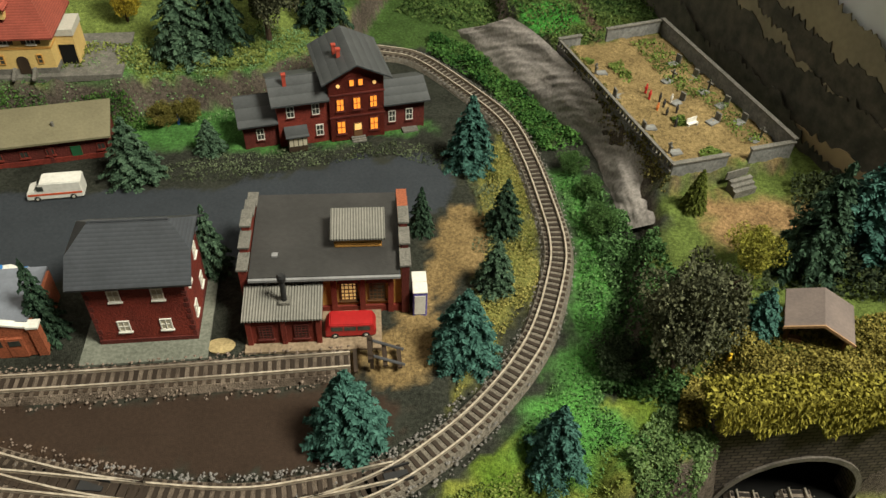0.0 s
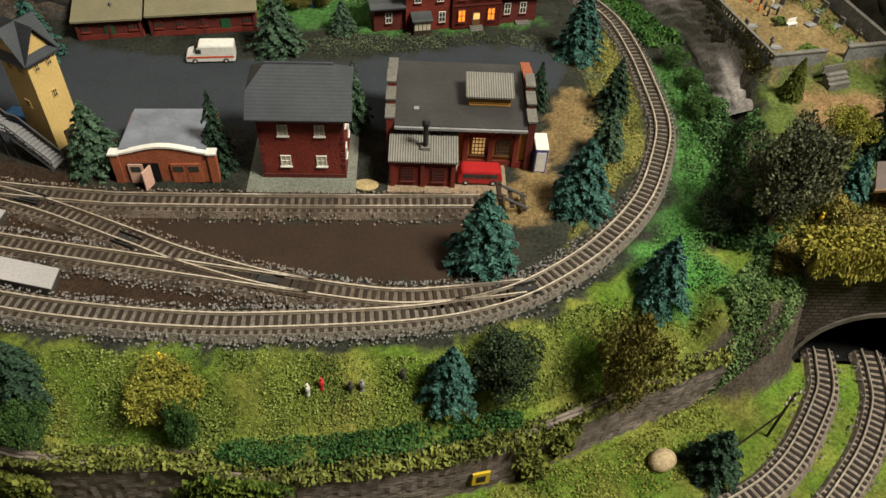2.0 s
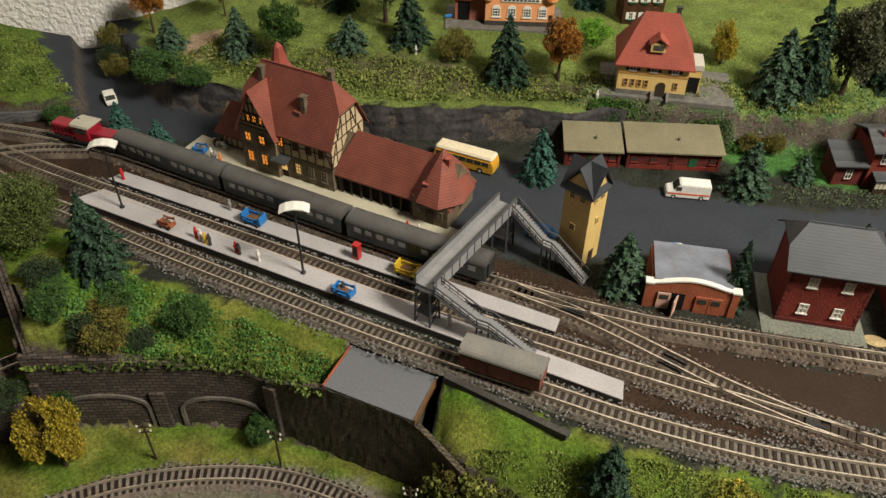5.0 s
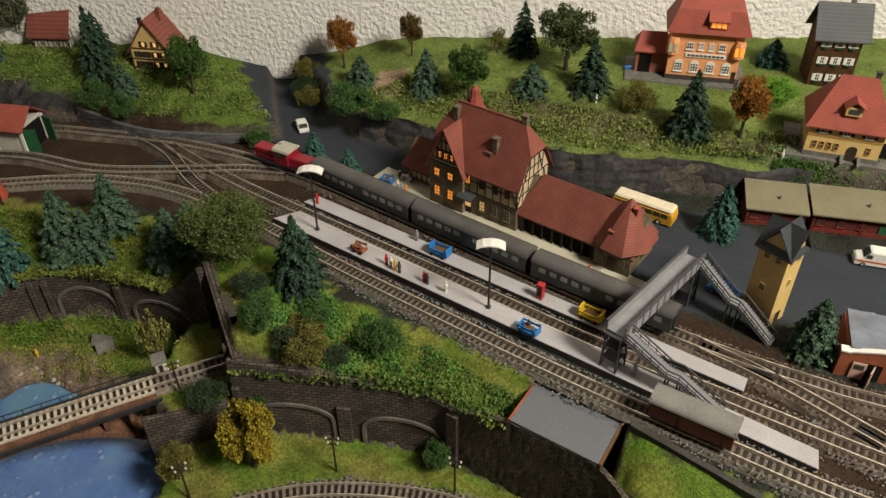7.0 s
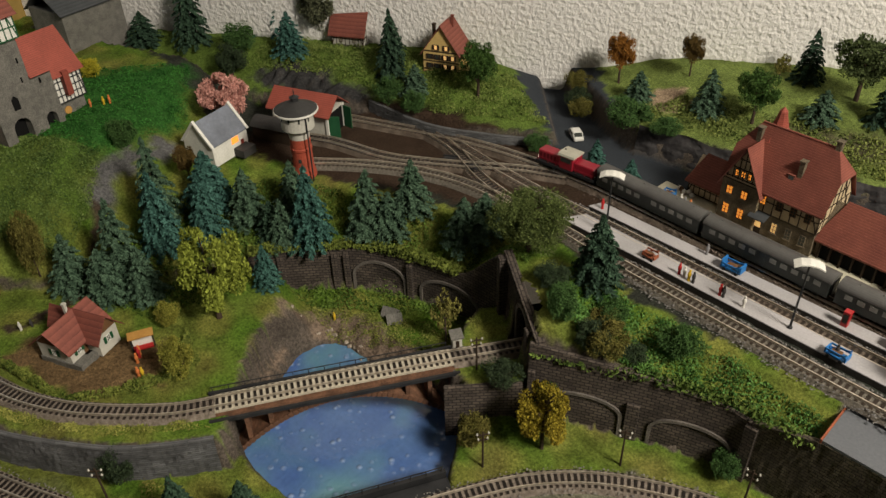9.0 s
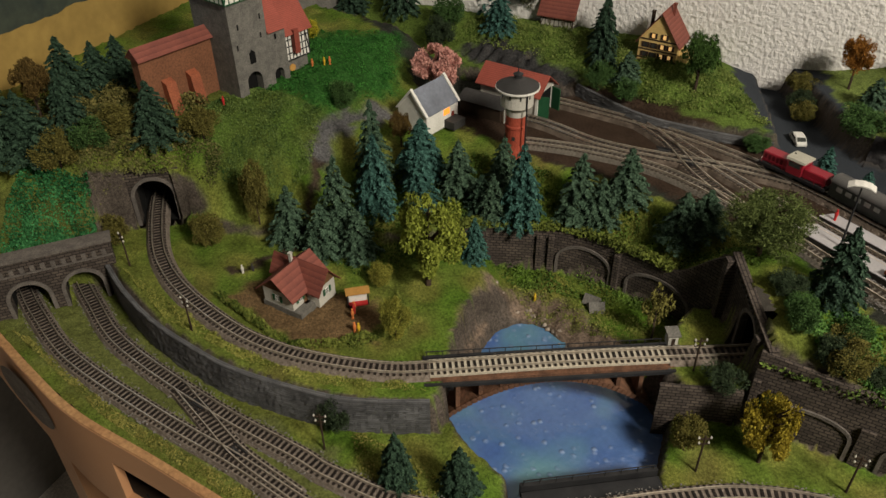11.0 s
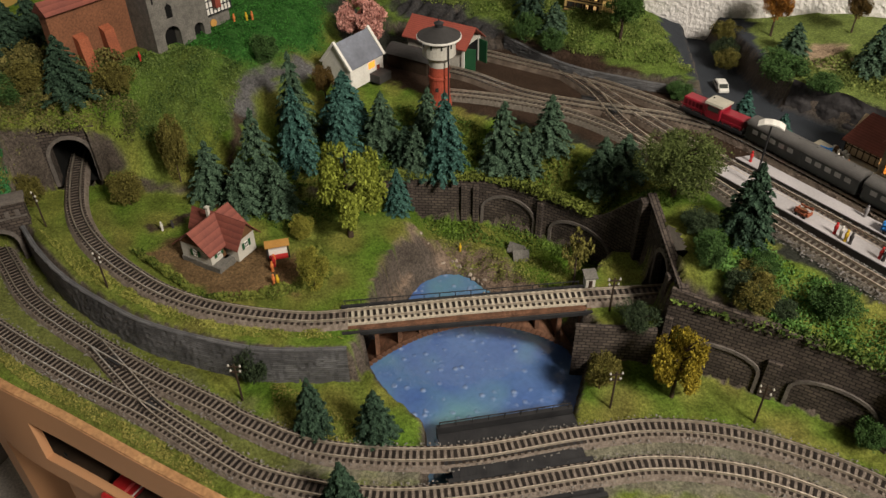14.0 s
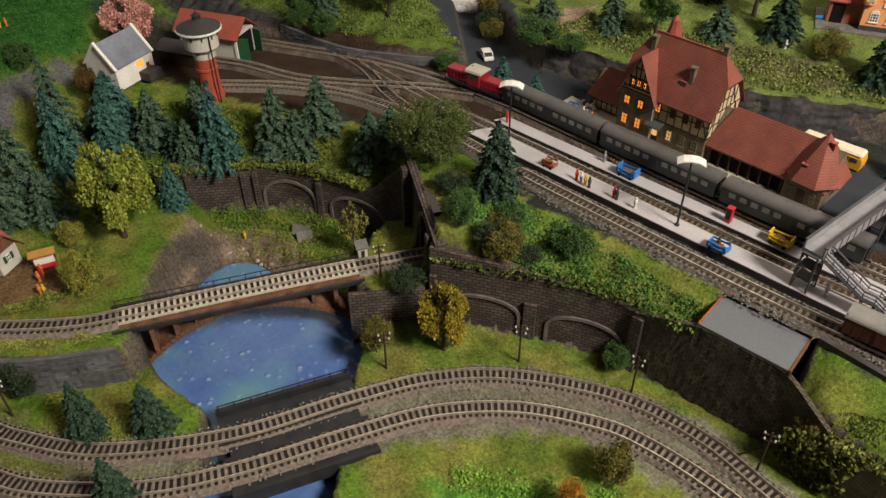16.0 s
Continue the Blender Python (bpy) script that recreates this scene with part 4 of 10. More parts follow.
def crag(name, line, z0, z1, material, label, depth=0.004, seed=1, off=0.006):
    """A rough cast rock face along a line."""
    pts = along(line, 0.003)
    rows, V, F = 16, [], []
    n = len(pts)
    for i, p in enumerate(pts):
        s = normal_at(pts, i)
        h1 = z1 + 0.006 * noise.noise((i * 0.09, seed, 0))
        for k in range(rows + 1):
            f = k / rows
            q = p + s * (off - 0.006 * f) + Vector((0, 0, z0 + (h1 - z0) * f))
            d = depth * (noise.noise(q * 70 + Vector((seed, 0, 0))) + 0.6 * noise.noise(Vector((q.x * 60, q.y * 60, q.z * 220))) + 0.4 * noise.noise(q * 260))
            V.append(tuple(q + s * d + Vector((0, 0, 0.4 * d))))
    R = rows + 1
    F = [(i * R + k, (i + 1) * R + k, (i + 1) * R + k + 1, i * R + k + 1) for i in range(n - 1) for k in range(rows)]
    return tagged(pydata(name, V, F, material, smooth=True), label, "rock")


crag("slate_cliff", HILL_BACK[1:7], -0.002, 0.032, SLATE_ROCK, "black slate rock face behind the station road", 0.0024, 2, 0.008)

def rock_slope():
    """A rippled cast rock slab between a foot line and a top line."""
    low, high = along(ROCK_FOOT, 0.002), along(ROCK_TOP, 0.002)
    nu, nv, V = 130, 34, []
    for i in range(nu + 1):
        a, b = low[round(i / nu * (len(low) - 1))], high[round(i / nu * (len(high) - 1))]
        for k in range(nv + 1):
            f = k / nv
            p = a.lerp(b, f)
            z = -0.004 + 0.041 * f ** 0.8
            r = 1.2 * noise.noise((i * 0.04, f * 3, 3)) + 0.55 * noise.noise((i * 0.34 - f * 5, f * 3 + i * 0.06, 7)) + 0.2 * noise.noise((i * 0.6, f * 14, 1))
            edge_f = min(1.0, 6 * f, 6 * (1 - f) + 0.15, i / 6, (nu - i) / 6)
            V.append((p.x - 0.0016 * r * edge_f, p.y - 0.0008 * r * edge_f, z * (0.4 + 0.6 * min(1, (nu - i) / 25, i / 12 + 0.2)) + 0.0016 * r * edge_f))
    F = [(i * (nv + 1) + k, i * (nv + 1) + k + 1, (i + 1) * (nv + 1) + k + 1, (i + 1) * (nv + 1) + k) for i in range(nu) for k in range(nv)]
    return tagged(pydata("rock_slope", V, F, SLAB_ROCK, smooth=True), "smooth grey rippled cast rock slope below the graveyard", "rock")


rock_slope()

# ---- tunnels ----


def arch_outline(w0, w1, z0, z1a, z1b, holes, n=12):
    """Outline of a wall with arched openings from its foot."""
    out = [(w0, z1a), (w0, z0)]
    for c, hw, spring in holes:
        out += [(c - hw, z0), (c - hw, spring)]
        out += [(c - hw * math.cos(math.pi * k / n), spring + hw * math.sin(math.pi * k / n)) for k in range(1, n)]
        out += [(c + hw, spring), (c + hw, z0)]
    return out + [(w1, z0), (w1, z1b)]


def arch_band(c, hw, spring, z0, width, y0, y1, n=14):
    bm = bmesh.new()
    path = [(c - hw, z0)] + [(c - hw * math.cos(math.pi * k / n), spring + hw * math.sin(math.pi * k / n)) for k in range(n + 1)] + [(c + hw, z0)]
    outer = [(c - hw - width, z0)] + [(c - (hw + width) * math.cos(math.pi * k / n), spring + (hw + width) * math.sin(math.pi * k / n)) for k in range(n + 1)] + [(c + hw + width, z0)]
    ring = [[bm.verts.new((u, y, z)) for (u, z), y in ((a, y0), (b, y0), (b, y1), (a, y1))] for a, b in zip(path, outer)]
    for a, b in zip(ring, ring[1:]):
        for j in range(4):
            bm.faces.new((a[j], a[(j + 1) % 4], b[(j + 1) % 4], b[j]))
    bmesh.ops.recalc_face_normals(bm, faces=bm.faces[:])
    return bm


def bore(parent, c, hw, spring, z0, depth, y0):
    """A tube behind an opening, seen from inside, coloured black for the shade there."""
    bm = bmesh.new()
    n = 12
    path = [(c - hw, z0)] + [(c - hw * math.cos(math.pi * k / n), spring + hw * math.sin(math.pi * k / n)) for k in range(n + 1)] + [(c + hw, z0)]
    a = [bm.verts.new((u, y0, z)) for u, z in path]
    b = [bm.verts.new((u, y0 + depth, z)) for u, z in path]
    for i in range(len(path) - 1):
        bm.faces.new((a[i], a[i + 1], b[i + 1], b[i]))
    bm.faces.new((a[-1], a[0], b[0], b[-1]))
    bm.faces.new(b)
    part("tunnel_lining", bm, DARKNESS, parent, "tunnel lining coloured black for the shade inside")


def portal(name, m, w0, w1, z0, z1a, z1b, holes, label, thick=0.012, depth=0.07, courses=True):
    """A tunnel front; its face looks along local -y."""
    root = thing(name, m, label, "tunnel portal")
    ob = part("masonry", prism(bmesh.new(), arch_outline(w0, w1, z0, z1a, z1b, holes), "y", 0, thick), DARK_COURSES, root)
    uv_box(ob)
    for c, hw, spring in holes:
        part("arch_ring", arch_band(c, hw, spring, z0, 0.0035, -0.0014, 0.002), PALE_STONE, root)
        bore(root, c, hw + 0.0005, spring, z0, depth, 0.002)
    return root


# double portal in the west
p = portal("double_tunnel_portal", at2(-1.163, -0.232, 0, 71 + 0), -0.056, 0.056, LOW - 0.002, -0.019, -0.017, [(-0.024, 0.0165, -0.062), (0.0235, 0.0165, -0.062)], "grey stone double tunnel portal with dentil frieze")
part("cornice", Box(-0.058, 0.058, -0.003, 0.013, -0.0185, -0.0155), PALE_STONE, p)
part("string_course", Box(-0.056, 0.056, -0.0012, 0.0, -0.0345, -0.033), PALE_STONE, p)
for i in range(12):
    part("dentil", Box(-0.05 + i * 0.0088, -0.0462 + i * 0.0088, -0.0016, 0.0, -0.032, -0.0265), PALE_STONE, p)
# branch line tunnel in the west
p = portal("branch_tunnel_portal", at2(-1.183, -0.115, 0, 61.3), -0.029, 0.028, -0.048, 0.011, 0.013, [(0.0, 0.0185, -0.016)], "dark rough stone tunnel portal on the branch line", 0.018, 0.05)
# portal at the east end of the bridge
p = portal("bridge_tunnel_portal", at2(-0.679, 0.143, 0, -41), -0.054, 0.04, LOW, 0.0155, -0.004, [(0.0, 0.0145, -0.019)], "tall dark stone tunnel portal with sloping corbelled crest", 0.005, 0.03)
ob = part("crest", prism(bmesh.new(), [(-0.055, 0.0157), (0.041, -0.0038), (0.041, -0.0018), (-0.055, 0.0178)], "y", -0.0018, 0.0054), DARK_COURSES, p)
uv_box(ob)
for i in range(18):
    part("corbel", Box(-0.05 + i * 0.005, -0.0474 + i * 0.005, -0.002, 0.0, 0.0106 - 0.00104 * i, 0.0142 - 0.00104 * i), DARK_EDGE, p)
ob = part("buttress", Box(-0.054, -0.046, -0.008, 0.0, LOW, 0.0145, bev=0.0005), DARK_COURSES, p)
uv_box(ob)
ob = part("buttress", Box(0.021, 0.028, -0.006, 0.0, LOW, -0.003, bev=0.0005), DARK_COURSES, p)
uv_box(ob)
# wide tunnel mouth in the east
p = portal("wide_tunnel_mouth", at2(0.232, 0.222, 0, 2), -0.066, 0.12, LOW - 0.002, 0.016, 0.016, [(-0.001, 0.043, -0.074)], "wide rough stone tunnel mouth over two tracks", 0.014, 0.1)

# ---- arched bridge ----
BL = 0.19
bridge = thing("arch_bridge", at2(-0.8355, -0.0535, 0, 51.8), "red sandstone arch bridge with spandrel arches over the pond", "bridge")
DECK, CROWN, SPRING = -0.0465, -0.0535, -0.1015


def rib(u):
    return CROWN + (SPRING - CROWN) * ((u - BL / 2) / (BL / 2)) ** 2


bm = bmesh.new()
prev = None
for k in range(41):
    u = BL * k / 40
    ring = [bm.verts.new((u, y, rib(u) + dz)) for y, dz in ((-0.0105, 0), (0.0105, 0), (0.0105, 0.0042), (-0.0105, 0.0042))]
    if prev:
        for j in range(4):
            bm.faces.new((prev[j], prev[(j + 1) % 4], ring[(j + 1) % 4], ring[j]))
    prev = ring
bmesh.ops.recalc_face_normals(bm, faces=bm.faces[:])
part("arch_rib", bm, BRIDGE_STONE, bridge)
for k in range(46):
    u = BL * (k + 0.5) / 46
    sl = math.atan(2 * (SPRING - CROWN) * (u - BL / 2) / (BL / 2) ** 2)
    for y in (-0.0112, 0.0105):
        v = part("voussoir", Box(-0.0017, 0.0017, 0, 0.0007, -0.0002, 0.0044), BRIDGE_STONE, bridge) if k == 0 and y < 0 else share(vous, Matrix(), bridge)
        if k == 0 and y < 0:
            vous = v
        v.matrix_basis = M2((u, y, rib(u))) @ Matrix.Rotation(-sl, 4, "Y")
part("deck", Box(-0.004, BL + 0.004, -0.0105, 0.0105, DECK - 0.002, DECK + 0.001), BRIDGE_STONE, bridge)
part("spandrel", prism(bmesh.new(), [(0.057, DECK)] + [(0.057 + 0.076 * k / 12, rib(0.057 + 0.076 * k / 12) + 0.004) for k in range(13)] + [(0.133, DECK)], "y", -0.0095, 0.0095), BRIDGE_STONE, bridge)
for a, b in ((0.0, 0.004), (0.019, 0.0225), (0.0375, 0.041), (0.0545, 0.058)):
    for lo, hi in ((a, b), (BL - b, BL - a)):
        part("pier", Box(lo, hi, -0.0095, 0.0095, min(rib(lo), rib(hi)), DECK), BRIDGE_STONE, bridge)
for a, b in ((0.004, 0.019), (0.0225, 0.0375), (0.041, 0.0545)):
    for lo, hi in ((a, b), (BL - b, BL - a)):
        c, hw = (lo + hi) / 2, (hi - lo) / 2
        out = [(lo, DECK)] + [(c - hw * math.cos(math.pi * k / 10), DECK - 0.0085 + hw * 0.85 * math.sin(math.pi * k / 10)) for k in range(11)] + [(hi, DECK)]
        part("spandrel_arch", prism(bmesh.new(), out, "y", -0.0095, 0.0095), BRIDGE_STONE, bridge)
for u in (-0.006, BL + 0.001):
    part("abutment", Box(u - 0.002, u + 0.007, -0.0115, 0.0115, -0.112, DECK), PALE_STONE, bridge)
for y in (0.013, -0.0155):
    part("girder", Box(-0.006, BL + 0.004, y, y + 0.0024, DECK - 0.002, DECK + (0.0036 if y > 0 else 0.0012)), IRON, bridge, "black iron edge girder")
rails = part("handrail", Box(-0.004, BL, 0.0146, 0.0152, DECK + 0.0078, DECK + 0.0084), IRON, bridge)
for i in range(16):
    part("handrail_post", Box(-0.003 + i * 0.0128, -0.0024 + i * 0.0128, 0.0146, 0.0152, DECK + 0.0036, DECK + 0.008), IRON, bridge)

# ---- girder bridge on the lower line ----
gb = thing("girder_bridge", at2(-0.672, -0.038, 0, 55.5), "black plate girder bridge carrying the two lower tracks", "bridge")
for y in (-0.046, -0.0165, 0.0015 - 0.003, 0.0305):
    part("plate_girder", Box(-0.052, 0.052, y, y + 0.0035, LOW - 0.008, LOW + 0.0045), IRON, gb)
part("walkway", Box(-0.048, 0.048, -0.013, -0.0015, LOW + 0.001, LOW + 0.0025), IRON, gb)
for y in (-0.0425, 0.002):
    part("deck_plate", Box(-0.052, 0.052, y, y + 0.0265, LOW - 0.004, LOW + 0.0005), IRON, gb)
part("handrail", Box(-0.05, 0.05, 0.0315, 0.0322, LOW + 0.009, LOW + 0.0096), IRON, gb)
for i in range(9):
    part("handrail_post", Box(-0.05 + i * 0.0123, -0.0494 + i * 0.0123, 0.0315, 0.0322, LOW + 0.0045, LOW + 0.0092), IRON, gb)

# ---- platforms ----


def platform(name, quad, z, top, label):
    root = thing(name, Matrix(), label, "platform")
    bm = bmesh.new()
    prism(bm, quad, "z", -0.001, z - 0.0008)
    part("side_wall", bm, DARK_EDGE, root)
    c = Vector((sum(p[0] for p in quad) / 4, sum(p[1] for p in quad) / 4))
    q2 = [tuple(c + (Vector(p) - c) * 1.0015 + (Vector(p) - c).normalized() * 0.0006) for p in quad]
    bm = bmesh.new()
    prism(bm, q2, "z", z - 0.0008, z)
    part("paving", bm, top, root)
    return root


platform("island_platform", [(-0.261, 0.181), (-0.262, 0.196), (-0.699, 0.283), (-0.714, 0.264)], 0.0066, CONCRETE, "smooth grey island platform with dark sides")
platform("island_platform", [(-0.311, 0.227), (-0.31, 0.24), (-0.696, 0.31), (-0.704, 0.297)], 0.0066, CONCRETE, "smooth grey island platform with dark sides")
platform("station_platform", [(-0.672, 0.34), (-0.405, 0.2835), (-0.394, 0.314), (-0.664, 0.384)], 0.0052, SANDSTONE, "beige paved station platform along the building")
platform("loading_ramp", [(-0.372, 0.169), (-0.29, 0.146), (-0.288, 0.15), (-0.371, 0.1735)], 0.004, DARK_EDGE, "dark timber loading edge beside the track")
platform("loading_ramp", [(-0.494, 0.2), (-0.442, 0.189), (-0.4415, 0.193), (-0.4935, 0.204)], 0.004, DARK_EDGE, "dark timber edging above the bank beside the track")

# ---- building materials ----


def roof_mat(name, c1, c2, pitch, axis="Z", rough=0.7, depth=0.0005, spec=0.3):
    """Roof cladding with courses or ridges at a given pitch along one axis."""
    m = mat(name, c1, c2, 60, rough, 0, 500, spec=spec)
    N, L = m.node_tree.nodes, m.node_tree.links
    b = N["Principled BSDF"]
    old = b.inputs["Base Color"].links[0].from_socket
    tc = N.new("ShaderNodeTexCoord")
    w = N.new("ShaderNodeTexWave")
    w.wave_type, w.bands_direction, w.wave_profile = "BANDS", axis, "SAW" if axis == "Z" else "SIN"
    w.inputs["Scale"].default_value = 0.314159 / pitch
    w.inputs["Distortion"].default_value = 0.15
    L.new(tc.outputs["Object"], w.inputs["Vector"])
    r = N.new("ShaderNodeMapRange")
    r.inputs["To Min"].default_value, r.inputs["To Max"].default_value = 0.72, 1.12
    L.new(w.outputs["Fac"], r.inputs["Value"])
    x = N.new("ShaderNodeMix")
    x.data_type, x.blend_type = "RGBA", "MULTIPLY"
    x.inputs["Factor"].default_value = 1
    L.new(old, x.inputs["A"])
    L.new(r.outputs["Result"], x.inputs["B"])
    L.new(x.outputs["Result"], b.inputs["Base Color"])
    bp = N.new("ShaderNodeBump")
    bp.inputs["Strength"].default_value, bp.inputs["Distance"].default_value = 0.9, depth
    L.new(w.outputs["Fac"], bp.inputs["Height"])
    L.new(bp.outputs["Normal"], b.inputs["Normal"])
    return m


BRICK = mat("red_brick_wall", (0.185, 0.032, 0.022), (0.13, 0.024, 0.018), 60, 0.75, 0.5, 900)
BRICK_DARK = mat("dark_brick_wall", (0.11, 0.024, 0.02), (0.075, 0.018, 0.015), 60, 0.75, 0.5, 900)
BRICK_ORANGE = mat("orange_brick_wall", (0.33, 0.1, 0.05), (0.24, 0.075, 0.04), 60, 0.75, 0.4, 900)
OCHRE = mat("ochre_plaster", (0.5, 0.27, 0.075), (0.4, 0.2, 0.05), 60, 0.7, 0.2, 700)
CREAM_YELLOW = mat("pale_yellow_plaster", (0.6, 0.43, 0.17), (0.52, 0.36, 0.14), 60, 0.65, 0.15, 700)
PEACH = mat("peach_plaster", (0.72, 0.33, 0.15), (0.62, 0.28, 0.12), 60, 0.65, 0.15, 700)
WHITE = mat("white_paint", (0.72, 0.7, 0.66), (0.62, 0.6, 0.56), 80, 0.55)
PLASTER_GREY = mat("grey_white_render", (0.5, 0.48, 0.43), (0.42, 0.4, 0.36), 60, 0.75, 0.2, 700)
STONE_BROWN = mat("brown_ashlar", (0.16, 0.125, 0.085), (0.1, 0.08, 0.056), 150, 0.8, 0.6, 800)
STONE_GREY = mat("grey_ashlar", (0.17, 0.16, 0.145), (0.115, 0.11, 0.1), 150, 0.8, 0.6, 800)
TIMBER = mat("dark_timber", (0.045, 0.03, 0.02), (0.03, 0.02, 0.014), 120, 0.7)
TIMBER_BROWN = mat("brown_timber", (0.15, 0.075, 0.035), (0.1, 0.05, 0.025), 120, 0.7, 0.2, 700)
GREEN_PAINT = mat("dark_green_paint", (0.02, 0.09, 0.04), (0.015, 0.065, 0.03), 80, 0.5)
TILE = roof_mat("red_roof_tiles", (0.27, 0.085, 0.06), (0.2, 0.06, 0.045), 0.0017)
TILE_BRIGHT = roof_mat("bright_red_roof_tiles", (0.36, 0.085, 0.06), (0.29, 0.07, 0.05), 0.0015)
TILE_DULL = roof_mat("dull_red_roof", (0.23, 0.07, 0.05), (0.18, 0.055, 0.042), 0.004)
SLATE = roof_mat("grey_slate_roof", (0.062, 0.068, 0.082), (0.048, 0.053, 0.064), 0.0014, rough=0.5, spec=0.5)
SLATE_DARK = roof_mat("dark_slate_roof", (0.066, 0.07, 0.076), (0.05, 0.054, 0.059), 0.003, rough=0.55)
TAR = mat("tarred_roof", (0.046, 0.044, 0.044), (0.034, 0.033, 0.033), 35, 0.55, 0.25, 300)
CORRUGATED = roof_mat("corrugated_grey_roof", (0.22, 0.21, 0.19), (0.17, 0.165, 0.15), 0.0016, "X", 0.6)
FELT = mat("olive_roofing_felt", (0.2, 0.18, 0.115), (0.165, 0.148, 0.095), 40, 0.75, 0.2, 500)
SHEET_BLUE = mat("blue_grey_sheet_roof", (0.2, 0.22, 0.27), (0.13, 0.14, 0.17), 45, 0.6, 0.2, 300)
GREY_FLAT = mat("grey_flat_roof", (0.13, 0.135, 0.15), (0.115, 0.12, 0.135), 20, 0.65, 0.1, 500)
PANE = mat("dark_window_pane", (0.05, 0.055, 0.05), (0.03, 0.034, 0.03), 200, 0.12, spec=0.6)
CURTAIN = mat("pale_window_pane", (0.5, 0.46, 0.36), (0.4, 0.36, 0.28), 200, 0.35)
LIT = mat("lit_window_pane", (1.0, 0.33, 0.045), (0.9, 0.25, 0.03), 200, 0.5, emit=0.8)
LIT_SOFT = mat("dim_lit_pane", (1.0, 0.6, 0.22), (0.9, 0.45, 0.13), 200, 0.5, emit=0.45)


def ring(w, h, t, y0, y1, bars=(1, 1)):
    """A window frame with glazing bars, standing on z = 0, centred on x."""
    bm = bmesh.new()
    box(bm, -w / 2, -w / 2 + t, y0, y1, 0, h)
    box(bm, w / 2 - t, w / 2, y0, y1, 0, h)
    box(bm, -w / 2 + t, w / 2 - t, y0, y1, 0, t)
    box(bm, -w / 2 + t, w / 2 - t, y0, y1, h - t, h)
    for i in range(bars[0]):
        x = -w / 2 + w * (i + 1) / (bars[0] + 1)
        box(bm, x - t * 0.35, x + t * 0.35, y0, y1, t, h - t)
    for i in range(bars[1]):
        z = h * (i + 1) / (bars[1] + 1)
        box(bm, -w / 2 + t, w / 2 - t, y0 + 0.0001, y1, z - t * 0.35, z + t * 0.35)
    return bm


FACES = {"S": 0, "E": 90, "N": 180, "W": 270}
WIN = {}


def window(parent, face, dist, u, z, w, h, frame_m, pane_m, sill=None, bars=(1, 1), name="window"):
    """A window on a wall face: dist from the centre, u along the face to its right. Frame, pane and sill."""
    key = (round(w, 5), round(h, 5), frame_m.name, bars)
    t = max(0.0005, w * 0.09)
    m = Matrix.Rotation(radians(FACES[face]), 4, "Z") @ M2((u, -dist, z))
    if key not in WIN:
        o = part(name, ring(w, h, t, -0.0006, 0.0003, bars), frame_m, parent)
        WIN[key] = o.data
    else:
        o = new(name, WIN[key])
        o.parent = parent
    o.matrix_basis = m
    k2 = (round(w, 5), round(h, 5), pane_m.name)
    if k2 not in WIN:
        p = part("pane", Box(-w / 2 + t * 0.5, w / 2 - t * 0.5, -0.0002, 0.0003, t * 0.5, h - t * 0.5), pane_m, o)
        WIN[k2] = p.data
    else:
        p = new("pane", WIN[k2])
        p.parent = o
    if sill:
        k3 = (round(w, 5), sill.name)
        if k3 not in WIN:
            s = part("sill", Box(-w * 0.6, w * 0.6, -0.0011, 0.0003, -0.0008, 0.0), sill, o)
            WIN[k3] = s.data
        else:
            s = new("sill", WIN[k3])
            s.parent = o
    return o


def gable_roof(parent, x0, x1, y0, y1, ze, zr, material, axis="x", over=0.003, t=0.0012, clip=0.0):
    """Two pitched slabs; clip shortens the ridge ends into half hips."""
    bm = bmesh.new()
    if axis == "x":
        a0, a1, b0, b1 = x0 - over, x1 + over, y0 - over, y1 + over
    else:
        a0, a1, b0, b1 = y0 - over, y1 + over, x0 - over, x1 + over
    c = (b0 + b1) / 2
    drop = (zr - ze) * over / ((b1 - b0) / 2 - over)
    e = ze - drop

    def P(a, b, z):
        return (a, b, z) if axis == "x" else (b, a, z)
    top = [P(a0, b0, e), P(a1, b0, e), P(a1 - clip, c, zr), P(a0 + clip, c, zr), P(a0, b1, e), P(a1, b1, e)]
    vt = [bm.verts.new((x, y, z + t)) for x, y, z in top]
    vb = [bm.verts.new(p) for p in top]
    for v, flip in ((vt, 0), (vb, 1)):
        for f in ((0, 1, 2, 3), (4, 3, 2, 5)) + (((0, 3, 4), (1, 5, 2)) if clip else ()):
            bm.faces.new([v[i] for i in (f[::-1] if flip else f)])
    rim = ((0, 1), (1, 5), (5, 4), (4, 0)) if clip else ((0, 1), (1, 2), (2, 5), (5, 4), (4, 3), (3, 0))
    for i, j in rim:
        bm.faces.new((vb[i], vb[j], vt[j], vt[i]))
    bmesh.ops.recalc_face_normals(bm, faces=bm.faces[:])
    return part("roof", bm, material, parent)


